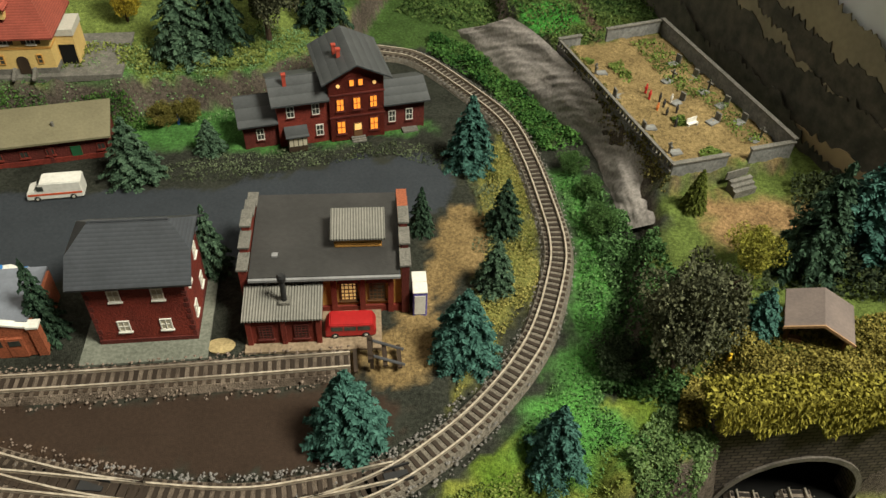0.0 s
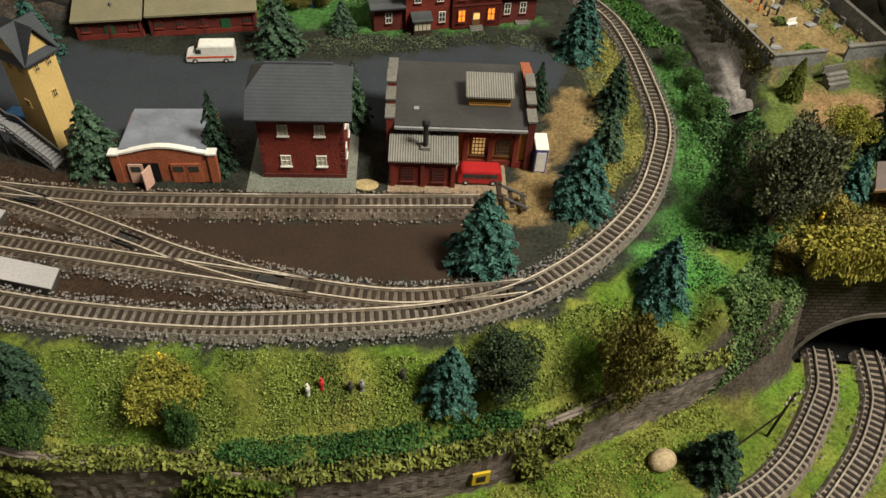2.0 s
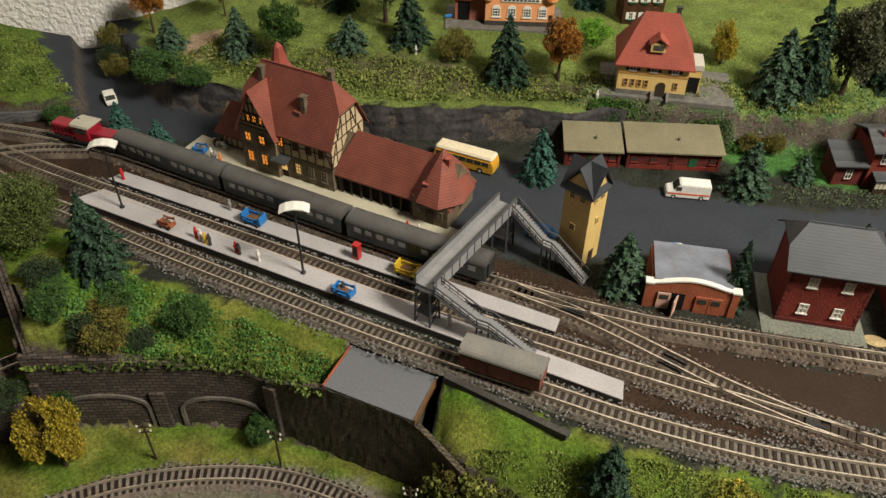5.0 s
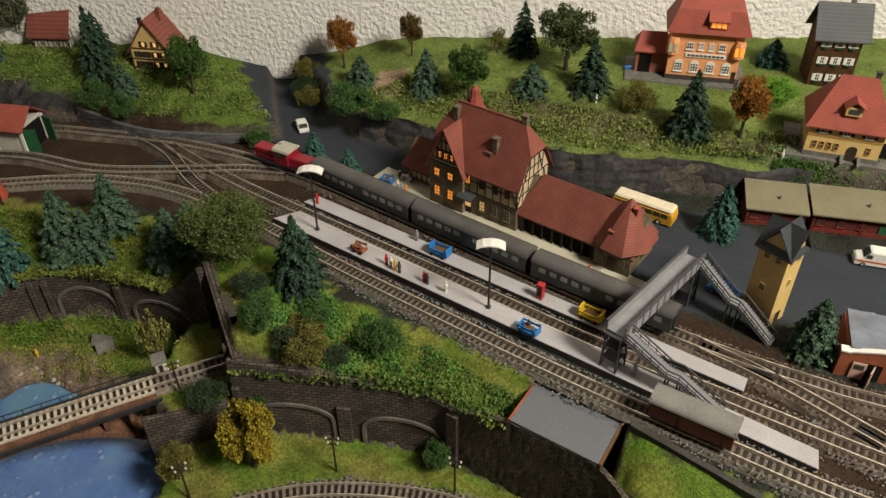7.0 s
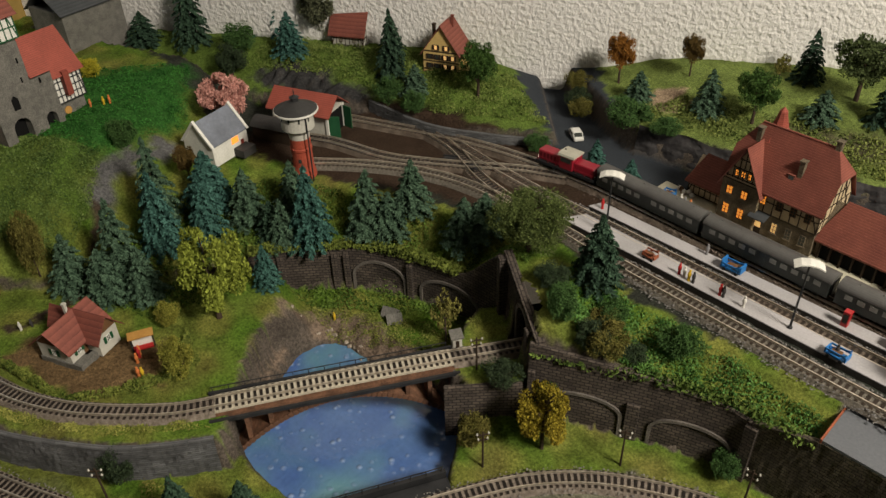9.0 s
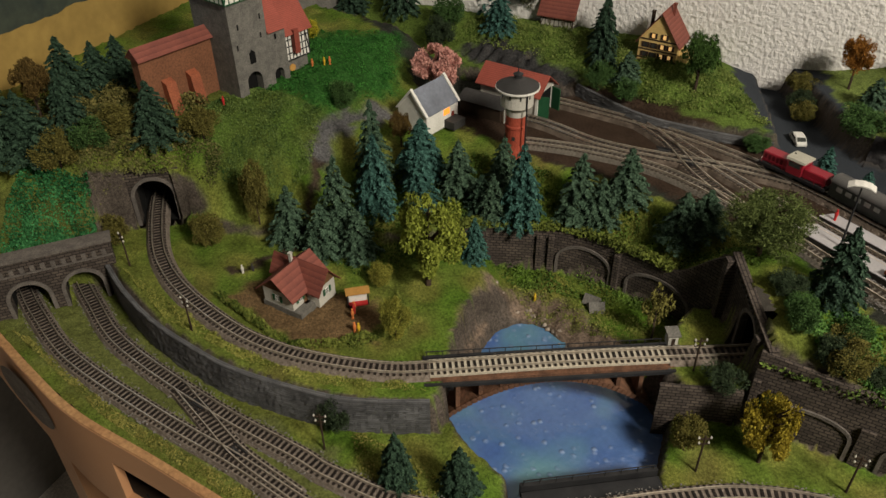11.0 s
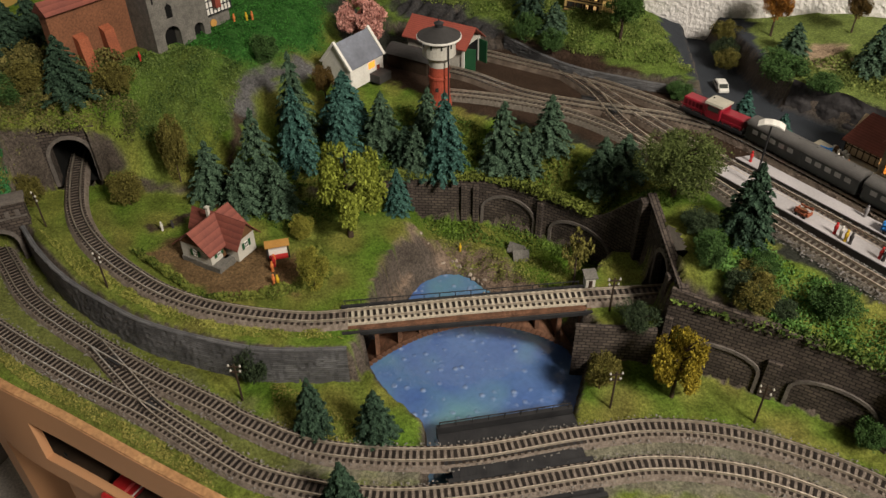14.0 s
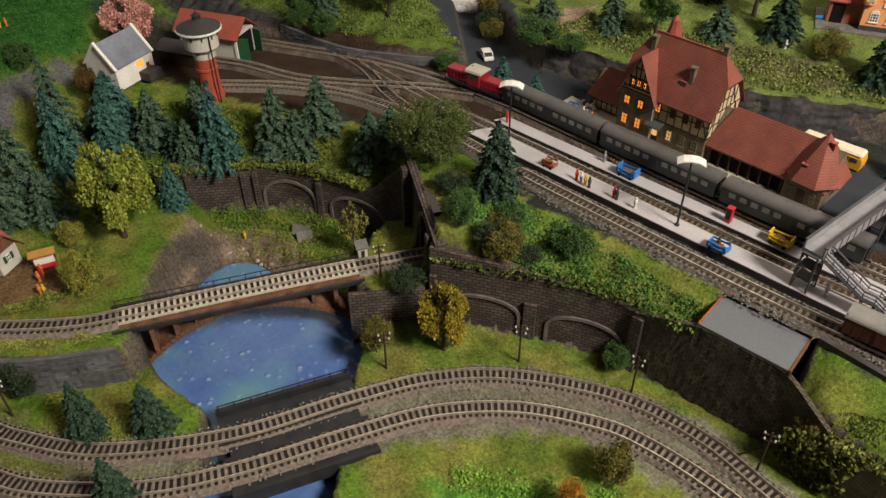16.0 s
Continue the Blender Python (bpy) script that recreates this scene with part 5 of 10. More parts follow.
def jerkin_roof(parent, x0, x1, y0, y1, ze, zm, zr, material, over=0.0035, inset=0.01, t=0.0012):
    """A ridged roof whose gable tops are hipped off above zm."""
    a0, a1, b0, b1, c = x0 - over, x1 + over, y0 - over, y1 + over, (y0 + y1) / 2
    g = (zm - ze) / (zr - ze)
    m0, m1 = b0 + (c - b0) * g, b1 + (c - b1) * g
    top = [(a0, b0, ze), (a1, b0, ze), (a1, m0, zm), (a1 - inset, c, zr), (a0 + inset, c, zr), (a0, m0, zm), (a1, b1, ze), (a0, b1, ze), (a0, m1, zm), (a1, m1, zm)]
    bm = bmesh.new()
    vt = [bm.verts.new((x, y, z + t)) for x, y, z in top]
    vb = [bm.verts.new(p) for p in top]
    for v in (vt, vb):
        for f in ((0, 1, 2, 3, 4, 5), (6, 7, 8, 4, 3, 9), (2, 9, 3), (8, 5, 4)):
            bm.faces.new([v[i] for i in f])
    for i, j in ((0, 1), (1, 2), (2, 9), (9, 6), (6, 7), (7, 8), (8, 5), (5, 0)):
        bm.faces.new((vb[i], vb[j], vt[j], vt[i]))
    bmesh.ops.recalc_face_normals(bm, faces=bm.faces[:])
    part("ridge_cap", tube(bmesh.new(), (a0 + inset, c, zr + t), (a1 - inset, c, zr + t), 0.0008, 0.0008, 6), material, parent)
    return part("roof", bm, material, parent)


def hip_roof(parent, x0, x1, y0, y1, ze, zr, material, over=0.004, inset=None, t=0.0012):
    i = (y1 - y0) / 2 if inset is None else inset
    return gable_roof(parent, x0, x1, y0, y1, ze, zr, material, "x", over, t, i + over)


def gable_walls(parent, x0, x1, y0, y1, H, zr, material, axis="x", name="wall"):
    if axis == "x":
        c = (y0 + y1) / 2
        return part(name, prism(bmesh.new(), [(y0, 0), (y1, 0), (y1, H), (c, zr), (y0, H)], "x", x0, x1), material, parent)
    c = (x0 + x1) / 2
    return part(name, prism(bmesh.new(), [(x0, 0), (x1, 0), (x1, H), (c, zr), (x0, H)], "y", y0, y1), material, parent)


def chimney(parent, x, y, z0, z1, w, material, pots=0):
    c = part("chimney", Box(x - w / 2, x + w / 2, y - w / 2, y + w / 2, z0, z1), material, parent)
    part("chimney_cap", Box(x - w * 0.65, x + w * 0.65, y - w * 0.65, y + w * 0.65, z1, z1 + 0.0012), material, c)
    return c


def beams(parent, face, dist, u0, u1, z0, z1, nu, nz, material=None, diag=True, w=0.0009):
    """Half-timbering on a wall face as one frame."""
    bm = bmesh.new()
    for i in range(nu + 1):
        u = u0 + (u1 - u0) * i / nu
        box(bm, u - w / 2, u + w / 2, -0.0004, 0, z0, z1)
    for k in range(nz + 1):
        z = z0 + (z1 - z0) * k / nz
        box(bm, u0, u1, -0.00045, 0, z - w / 2, z + w / 2)
    if diag:
        for a, b in ((u0, u0 + (u1 - u0) / nu), (u1, u1 - (u1 - u0) / nu)):
            d = Vector((b - a, 0, z1 - z0))
            m = M2((a, 0, z0)) @ Matrix.Rotation(-math.atan2(d.z, d.x), 4, "Y")
            box(bm, 0, d.length, -0.0005, 0, -w / 2, w / 2, m)
    o = part("timber_frame", bm, material or TIMBER, parent)
    o.matrix_basis = Matrix.Rotation(radians(FACES[face]), 4, "Z") @ M2((0, -dist, 0))
    return o


# ---- slate-roofed brick dwelling ----
b = thing("dwelling_house", at2(-0.1395, 0.3115, 0.0015, 3.4), "dark red brick house with grey hipped slate roof", "house")
part("plinth_slab", Box(-0.036, 0.033, -0.0375, 0.026, -0.0015, 0.0), mat("green_grey_slab", (0.17, 0.178, 0.15), (0.13, 0.138, 0.115), 50, 0.8, 0.3, 500), b)
part("wall", Box(-0.0262, 0.0262, -0.0225, 0.0225, 0, 0.0455), BRICK, b)
part("base_course", Box(-0.0268, 0.0268, -0.0232, 0.0232, 0, 0.003), BRICK_DARK, b)
part("gable", prism(bmesh.new(), [(-0.0225, 0.0455), (0.0225, 0.0455), (0.0225, 0.05), (0.0115, 0.059), (-0.0115, 0.059), (-0.0225, 0.05)], "x", -0.0262, 0.0262), BRICK, b)
jerkin_roof(b, -0.0262, 0.0262, -0.0225, 0.0225, 0.0478, 0.059, 0.0698, SLATE, 0.0058, 0.0115)
for sx in (-1, 1):
    for sy in (-1, 1):
        for k in range(9):
            q = 0.0028 if k % 2 else 0.0018
            part("quoin", Box(sx * 0.0265 - (q if sx > 0 else 0), sx * 0.0265 + (0 if sx > 0 else q), sy * 0.0228 - (q if sy > 0 else 0), sy * 0.0228 + (0 if sy > 0 else q), 0.0035 + k * 0.0046, 0.0069 + k * 0.0046), BRICK_DARK, b)
for u in (-0.011, 0.0115):
    for z in (0.0095, 0.0335):
        window(b, "S", 0.0226, u, z, 0.0064, 0.0085, WHITE, CURTAIN, WHITE, (1, 1))
        window(b, "E", 0.0263, u, z, 0.0064, 0.0085, WHITE, CURTAIN, WHITE, (1, 1))
        window(b, "N", 0.0226, u, z, 0.0064, 0.0085, WHITE, PANE, WHITE, (1, 1))

# ---- engine shed ----
b = thing("engine_shed", at2(-0.04, 0.342, 0.0, 1.6), "brick and ochre engine shed with stepped gables and flat tarred roof", "shed")
part("wall", Box(-0.0435, 0.0435, -0.031, 0.0315, 0, 0.0335), OCHRE, b)
part("base_course", Box(-0.044, 0.044, -0.0325, 0.032, 0, 0.0055), BRICK, b)
part("roof", prism(bmesh.new(), [(-0.036, 0.0335), (0.032, 0.0375), (0.032, 0.039), (-0.036, 0.035)], "x", -0.0425, 0.0425), TAR, b)
part("gutter", Box(-0.0425, 0.0425, -0.0378, -0.036, 0.0328, 0.0344), STEEL_GREY, b)
for sx in (-1, 1):
    x = sx * 0.0455
    for k, (ya, yb, zt) in enumerate(((-0.034, -0.02, 0.0385), (-0.02, -0.006, 0.0425), (-0.006, 0.008, 0.0465), (0.008, 0.022, 0.0425), (0.022, 0.034, 0.0385))):
        part("gable_step", Box(x - 0.0022, x + 0.0022, ya, yb, 0, zt), BRICK if sx < 0 or k > 3 else BRICK_DARK, b)
        part("cap_stone", Box(x - 0.0032, x + 0.0032, ya - 0.0004, yb + 0.0004, zt, zt + 0.0012), STONE_GREY if not (sx > 0 and k > 2) else BRICK_ORANGE, b)
for u in (0.004, 0.0205, 0.037):
    part("pilaster", Box(u - 0.0016, u + 0.0016, -0.0335, -0.031, 0, 0.033), BRICK, b)
for u in (0.0125, 0.029):
    w = window(b, "S", 0.0312, u, 0.0095, 0.0098, 0.0155, TIMBER_BROWN, LIT_SOFT if u < 0.02 else PANE, TIMBER_BROWN, (3, 4))
    part("window_hood", prism(bmesh.new(), [(-0.0066, 0.0145), (0.0066, 0.0145), (0.0045, 0.0185), (-0.0045, 0.0185)], "y", -0.001, 0.0), BRICK, w)
part("floor_slab", Box(-0.046, 0.031, -0.062, -0.031, -0.0005, 0.0018), mat("timber_staging", (0.27, 0.2, 0.14), (0.2, 0.15, 0.1), 60, 0.8, 0.3, 500), b)
part("annex_wall", Box(-0.0435, -0.0035, -0.0555, -0.031, 0.0018, 0.0225), BRICK, b)
part("annex_roof", prism(bmesh.new(), [(-0.058, 0.0225), (-0.031, 0.0275), (-0.031, 0.0287), (-0.058, 0.0237)], "x", -0.0455, -0.0015), CORRUGATED, b)
for u in (-0.0335, -0.0138):
    window(b, "S", 0.0557, u, 0.006, 0.0082, 0.011, BRICK_DARK, PANE, BRICK_DARK, (3, 4))
for u in (-0.0428, -0.0236, -0.0042):
    part("pilaster", Box(u - 0.0014, u + 0.0014, -0.0568, -0.0555, 0.0018, 0.022), BRICK, b)
part("stove_pipe", lathe(bmesh.new(), [(0.0016, 0), (0.0016, 0.016), (0.0024, 0.0165), (0.0026, 0.0195), (0.0016, 0.021), (0.001, 0.021)], 14, M2((-0.0225, -0.046, 0.026))), IRON, b)
part("pipe_base", Box(-0.0256, -0.0194, -0.049, -0.043, 0.0245, 0.0275), STONE_GREY, b)
part("roof_monitor", Box(0.005, 0.0325, -0.014, 0.004, 0.035, 0.0435), OCHRE, b)
for k in range(4):
    part("louvre", Box(0.0055, 0.032, -0.0146, -0.014, 0.0368 + k * 0.0018, 0.0378 + k * 0.0018), OCHRE, b)
part("monitor_roof", prism(bmesh.new(), [(-0.0165, 0.0435), (0.0065, 0.0475), (0.0065, 0.0487), (-0.0165, 0.0447)], "x", 0.003, 0.0345), CORRUGATED, b)
part("roof_vent", Box(-0.0305, -0.0272, -0.021, -0.0178, 0.0345, 0.037), STEEL_GREY, b)

# ---- garage with curved parapet ----
b = thing("garage_building", at2(-0.2255, 0.302, 0, 4.8), "orange brick garage with white curved parapet and an open door", "garage")
part("wall", Box(-0.028, 0.028, -0.02, 0.022, 0, 0.0215), BRICK_ORANGE, b)
curve = [(-0.028 + 0.056 * k / 14, 0.0225 + 0.0052 * math.sin(math.pi * k / 14) ** 1.5) for k in range(15)]
part("front_parapet", prism(bmesh.new(), [(-0.028, 0)] + curve + [(0.028, 0)], "y", -0.0225, -0.02), BRICK_ORANGE, b)
part("coping", sweep([Vector((u, -0.0213, z)) for u, z in curve], [(-0.002, 0), (0.002, 0), (0.002, 0.0013), (-0.002, 0.0013)]), WHITE, b)
for u in (-0.0295, 0.0295):
    part("pier", Box(u - 0.0025, u + 0.0025, -0.0235, -0.0185, 0, 0.0225), BRICK_ORANGE, b)
    part("pier_cap", Box(u - 0.0032, u + 0.0032, -0.0242, -0.0178, 0.0225, 0.0238), WHITE, b)
part("roof", prism(bmesh.new(), [(-0.02, 0.0235), (0.0245, 0.0215), (0.0245, 0.0228), (-0.02, 0.0252)], "x", -0.0265, 0.0265), SHEET_BLUE, b)
PINK_DOOR = mat("faded_pink_door", (0.6, 0.38, 0.31), (0.5, 0.3, 0.24), 80, 0.7)
for u, n in ((-0.0135, 0), (0.0125, 1)):
    part("doorway", Box(u - 0.0095, u + 0.0095, -0.0229, -0.0225, 0, 0.0155), DARKNESS if n == 0 else BRICK_ORANGE, b)
    leafs = ((-0.0047, 0),) if n == 0 else ((-0.0047, 0), (0.0047, 0))
    for du, _ in leafs:
        d = part("door", Box(u + du - 0.0045, u + du + 0.0045, -0.0236, -0.0228, 0.0003, 0.0152), PINK_DOOR if n == 0 else BRICK_ORANGE, b)
        part("door_window", Box(u + du - 0.003, u + du + 0.003, -0.0239, -0.0235, 0.0095, 0.0135), PANE, d)
d = part("door", Box(0, 0.0088, -0.0004, 0.0004, 0.0003, 0.0152), PINK_DOOR, b, "open pink door leaf")
d.matrix_basis = M2((-0.009, -0.0238, 0)) @ Matrix.Rotation(radians(-112), 4, "Z")

# ---- hose tower ----
b = thing("hose_tower", at2(-0.3085, 0.3195, 0, -27), "pale yellow tower with grey cross-gabled slate roof", "tower")
part("wall", Box(-0.0115, 0.0115, -0.0105, 0.0105, 0, 0.0685), CREAM_YELLOW, b)
for ax, nm in (("x", 0.0115), ("y", 0.0105)):
    gable_walls(b, -0.0113, 0.0113, -0.0103, 0.0103, 0.068, 0.0825, CREAM_YELLOW, ax, "gable")
    gable_roof(b, -0.0115, 0.0115, -0.0105, 0.0105, 0.0685, 0.085, SLATE, ax, 0.0028)
for u in (-0.0045, 0.0045):
    window(b, "S", 0.0106, u, 0.0575, 0.0042, 0.006, CREAM_YELLOW, PANE, None, (1, 1))
    window(b, "E", 0.0116, u, 0.0575, 0.0036, 0.006, CREAM_YELLOW, PANE, None, (1, 1))
window(b, "S", 0.0106, -0.001, 0.03, 0.0045, 0.006, CREAM_YELLOW, PANE, None, (1, 1))
window(b, "E", 0.0116, 0.001, 0.036, 0.0035, 0.006, CREAM_YELLOW, PANE, None, (1, 1))
part("door", Box(0.0115, 0.0119, -0.003, 0.003, 0, 0.011), TIMBER, b)

# ---- long station sheds ----
for x0, x1, dz, dy in ((-0.071, -0.0185, 0.0, 0.0), (-0.0165, 0.069, 0.0016, 0.0005)):
    L = x1 - x0
    mid = (x0 + x1) / 2
    a = radians(12.2)
    b = thing("goods_shed", at2(-0.2725 + mid * math.cos(a) - (0.018 + dy) * -math.sin(a) * 0, 0.4685 + mid * math.sin(a), 0, 12.2), "low brown brick shed with olive felt roof", "shed", "station sheds")
    part("wall", Box(-L / 2 + 0.002, L / 2 - 0.002, -0.0155, 0.0155, 0, 0.0165 + dz), BRICK_DARK, b)
    part("roof", prism(bmesh.new(), [(-0.0195, 0.0165 + dz), (0.0195, 0.0235 + dz), (0.0195, 0.025 + dz), (-0.0195, 0.018 + dz)], "x", -L / 2, L / 2), FELT, b)
    part("base_course", Box(-L / 2 + 0.0015, L / 2 - 0.0015, -0.0163, 0.0158, 0, 0.004), BRICK, b)
    n = 3 if L < 0.06 else 5
    for i in range(n):
        u = -L / 2 + L * (i + 0.5) / n
        if i == n - 2:
            part("door", Box(u - 0.0035, u + 0.0035, -0.0162, -0.0155, 0, 0.012), GREEN_PAINT, b)
        else:
            window(b, "S", 0.0156, u, 0.0068, 0.006, 0.0058, BRICK, PANE, BRICK, (1, 0))
    for u in (-L / 2 + 0.003, L / 2 - 0.003, 0):
        part("pilaster", Box(u - 0.0012, u + 0.0012, -0.0166, -0.0155, 0, 0.0162 + dz), BRICK_DARK, b)
    part("roof_stub", tube(bmesh.new(), (L * 0.05, -0.003, 0.0205 + dz), (L * 0.05, -0.003, 0.024 + dz), 0.0011), STONE_GREY, b)

# ---- large brick house ----
b = thing("brick_town_house", at2(-0.0265, 0.489, 0, 14), "red brick house with grey roofs and glowing orange windows", "house")
part("wall", Box(-0.0205, 0.0205, 0, 0.05, 0, 0.0545), BRICK, b)
gable_walls(b, -0.0205, 0.0205, 0, 0.05, 0.054, 0.0635, BRICK, "y", "gable")
gable_roof(b, -0.0205, 0.0205, 0.0, 0.05, 0.0545, 0.0648, SLATE_DARK, "y", 0.0055)
part("wall", Box(-0.0585, -0.0205, 0.0025, 0.04, 0, 0.0385), BRICK, b)
part("roof", prism(bmesh.new(), [(-0.003, 0.0375), (0.022, 0.047), (0.045, 0.0375), (0.045, 0.0389), (0.022, 0.0485), (-0.003, 0.0389)], "x", -0.0625, -0.0205), SLATE_DARK, b)
part("wall", Box(-0.084, -0.0585, 0.006, 0.032, 0, 0.0225), BRICK_DARK, b)
part("roof", prism(bmesh.new(), [(0.001, 0.021), (0.032, 0.029), (0.032, 0.0303), (0.001, 0.0223)], "x", -0.0875, -0.0585), SLATE_DARK, b)
part("wall", Box(0.0205, 0.053, 0.004, 0.036, 0, 0.0265), BRICK_DARK, b)
part("roof", prism(bmesh.new(), [(-0.001, 0.0255), (0.02, 0.0345), (0.041, 0.0255), (0.041, 0.0268), (0.02, 0.036), (-0.001, 0.0268)], "x", 0.0205, 0.0565), SLATE_DARK, b)
for z in (0.0205, 0.0395):
    part("string_course", Box(-0.0211, 0.0211, -0.0007, 0, z, z + 0.0012), BRICK_DARK, b)
for u in (-0.0125, 0.0, 0.0125):
    window(b, "S", 0.0002, u, 0.0265, 0.006, 0.0105, BRICK_DARK, LIT, BRICK_DARK, (1, 1))
    if u:
        window(b, "S", 0.0002, u, 0.0065, 0.0068, 0.0115, BRICK_DARK, LIT, BRICK_DARK, (1, 1))
d = part("door", Box(-0.0032, 0.0032, -0.0006, 0.0, 0.0025, 0.0145), TIMBER_BROWN, b)
part("pane", Box(-0.0026, 0.0026, -0.0009, -0.0005, 0.0085, 0.0138), LIT_SOFT, d)
for k in range(3):
    part("doorstep", Box(-0.0055, 0.0055, -0.0055 + k * 0.0017, 0, k * 0.0009, (k + 1) * 0.0009), STONE_GREY, b)
for u in (-0.0033, 0.0033):
    window(b, "S", 0.0002, u, 0.046, 0.0042, 0.0062, BRICK_DARK, LIT, None, (0, 0))
for u in (-0.0135, 0.0135):
    part("round_window", lathe(bmesh.new(), [(0.0001, 0), (0.0014, 0), (0.0014, 0.0007), (0.0001, 0.0007)], 12, M2((u, 0, 0.0475)) @ Matrix.Rotation(radians(90), 4, "X")), LIT_SOFT, b)
for u, z in ((-0.049, 0.025), (-0.0305, 0.025), (-0.0285, 0.0065)):
    w = window(b, "S", -0.0023, u, z, 0.0056, 0.0095, WHITE, PANE, BRICK_DARK, (1, 1))
window(b, "S", -0.0058, -0.072, 0.007, 0.0055, 0.0095, WHITE, PANE, BRICK_DARK, (1, 1))
for u in (0.0275, 0.041):
    window(b, "S", -0.0038, u, 0.0085, 0.0055, 0.01, WHITE, PANE, BRICK_DARK, (1, 1))
part("doorstep", Box(0.035, 0.047, -0.0025, 0.004, 0, 0.0018), STONE_GREY, b)
porch = part("porch", Box(-0.0535, -0.0395, -0.0065, 0.0025, 0, 0.0135), TIMBER, b)
part("porch_roof", prism(bmesh.new(), [(-0.0085, 0.0135), (0.0025, 0.0165), (0.0025, 0.0175), (-0.0085, 0.0145)], "x", -0.055, -0.038), SLATE_DARK, porch)
for i in range(4):
    part("pane", Box(-0.0529 + i * 0.0034, -0.0501 + i * 0.0034, -0.0068, -0.0064, 0.0055, 0.0125), CURTAIN, porch)
for x, y, z in ((-0.009, 0.017, 0.067), (-0.011, 0.024, 0.067), (-0.05, 0.014, 0.0535)):
    chimney(b, x, y, z - 0.016, z, 0.0026, mat("chimney_red", (0.36, 0.06, 0.04), None, 80, 0.7))
part("courtyard_wall", Box(-0.0585, -0.0205, 0.044, 0.0455, 0, 0.036), BRICK_ORANGE, b)
part("roof_light", Box(-0.0455, -0.0425, 0.009, 0.012, 0.041, 0.0435), PANE, b)

# ---- station building ----
TURN_ST = -12.2
b = thing("station_building", at2(-0.5525, 0.368, 0.0052, TURN_ST) @ Matrix.Diagonal((1.0, 1.1, 1.07, 1)), "half-timbered station with red tiled roofs and glowing windows", "station")
part("wall", Box(-0.044, 0.044, -0.0215, 0.0215, 0, 0.021), STONE_BROWN, b)
part("upper_wall", Box(-0.0445, 0.0445, -0.022, 0.022, 0.021, 0.043), mat("cream_infill", (0.5, 0.4, 0.26), (0.42, 0.33, 0.21), 80, 0.75), b)
CREAM = bpy.data.materials["cream_infill"]
part("gable", prism(bmesh.new(), [(-0.0218, 0.043), (0.0218, 0.043), (0.0105, 0.0635), (-0.0105, 0.0635)], "x", -0.0442, 0.0442), CREAM, b)
jerkin_roof(b, -0.0442, 0.0442, -0.022, 0.022, 0.0385, 0.064, 0.0845, TILE, 0.0035, 0.014)
# front cross gable
part("upper_wall", Box(-0.0445, -0.0085, -0.0265, -0.021, 0.0, 0.041), STONE_BROWN, b)
gable_walls(b, -0.0445, -0.0085, -0.0262, 0.0, 0.0405, 0.0715, CREAM, "y", "gable")
gable_roof(b, -0.0445, -0.0085, -0.0265, 0.006, 0.0405, 0.0735, TILE, "y", 0.0035)
bm = bmesh.new()
for k, (z, hw) in enumerate(((0.0415, 0.0178), (0.0445, 0.0158), (0.0535, 0.0104), (0.062, 0.0054))):
    box(bm, -0.0265 - hw, -0.0265 + hw, -0.0268, -0.0262, z - 0.0005, z + 0.0005)
for u, zt in ((-0.041, 0.0465), (-0.036, 0.055), (-0.031, 0.063), (-0.0265, 0.07), (-0.022, 0.063), (-0.017, 0.055), (-0.012, 0.0465)):
    box(bm, u - 0.0005, u + 0.0005, -0.0267, -0.0262, 0.0435, zt)
part("timber_frame", bm, TIMBER, b)
for u in (-0.0323, -0.0265, -0.0207):
    window(b, "S", 0.0264, u, 0.0462, 0.0044, 0.0062, TIMBER, LIT, None, (1, 1))
for u in (-0.036, -0.0215):
    window(b, "S", 0.0267, u, 0.028, 0.0064, 0.0078, TIMBER_BROWN, LIT, STONE_BROWN, (1, 1))
    window(b, "S", 0.0267, u, 0.009, 0.0066, 0.0098, TIMBER_BROWN, LIT, STONE_BROWN, (1, 2))
beams(b, "S", 0.022, -0.0125, 0.0445, 0.0215, 0.0425, 7, 2)
beams(b, "E", 0.0445, -0.022, 0.022, 0.0215, 0.0425, 6, 2)
beams(b, "E", 0.0443, -0.0125, 0.0125, 0.0425, 0.06, 4, 2)
beams(b, "W", 0.0445, -0.022, 0.022, 0.0215, 0.0425, 6, 2)
for i, u in enumerate((-0.006, 0.009, 0.022, 0.035)):
    window(b, "S", 0.0224, u, 0.0285, 0.0056, 0.0085, TIMBER_BROWN, LIT if i == 0 else PANE, None, (1, 2))
    if i:
        window(b, "S", 0.0217, u, 0.0065, 0.0058, 0.0098, STONE_BROWN, LIT_SOFT if i == 1 else PANE, STONE_BROWN, (1, 2))
d = part("door", Box(-0.0095, -0.0025, -0.022, -0.0215, 0, 0.0125), TIMBER, b)
part("pane", Box(-0.009, -0.003, -0.0224, -0.0219, 0.0065, 0.012), LIT_SOFT, d)
part("canopy", prism(bmesh.new(), [(-0.031, 0.0175), (-0.0215, 0.0205), (-0.0215, 0.0215), (-0.031, 0.0185)], "x", -0.0125, 0.0035), SLATE_DARK, b)
part("turret", lathe(bmesh.new(), [(0.0125, 0.066), (0.0135, 0.073), (0.0075, 0.082), (0.0045, 0.092), (0.0035, 0.0965), (0.0003, 0.1)], 8, M2((-0.022, 0.006, 0))), TILE_BRIGHT, b)
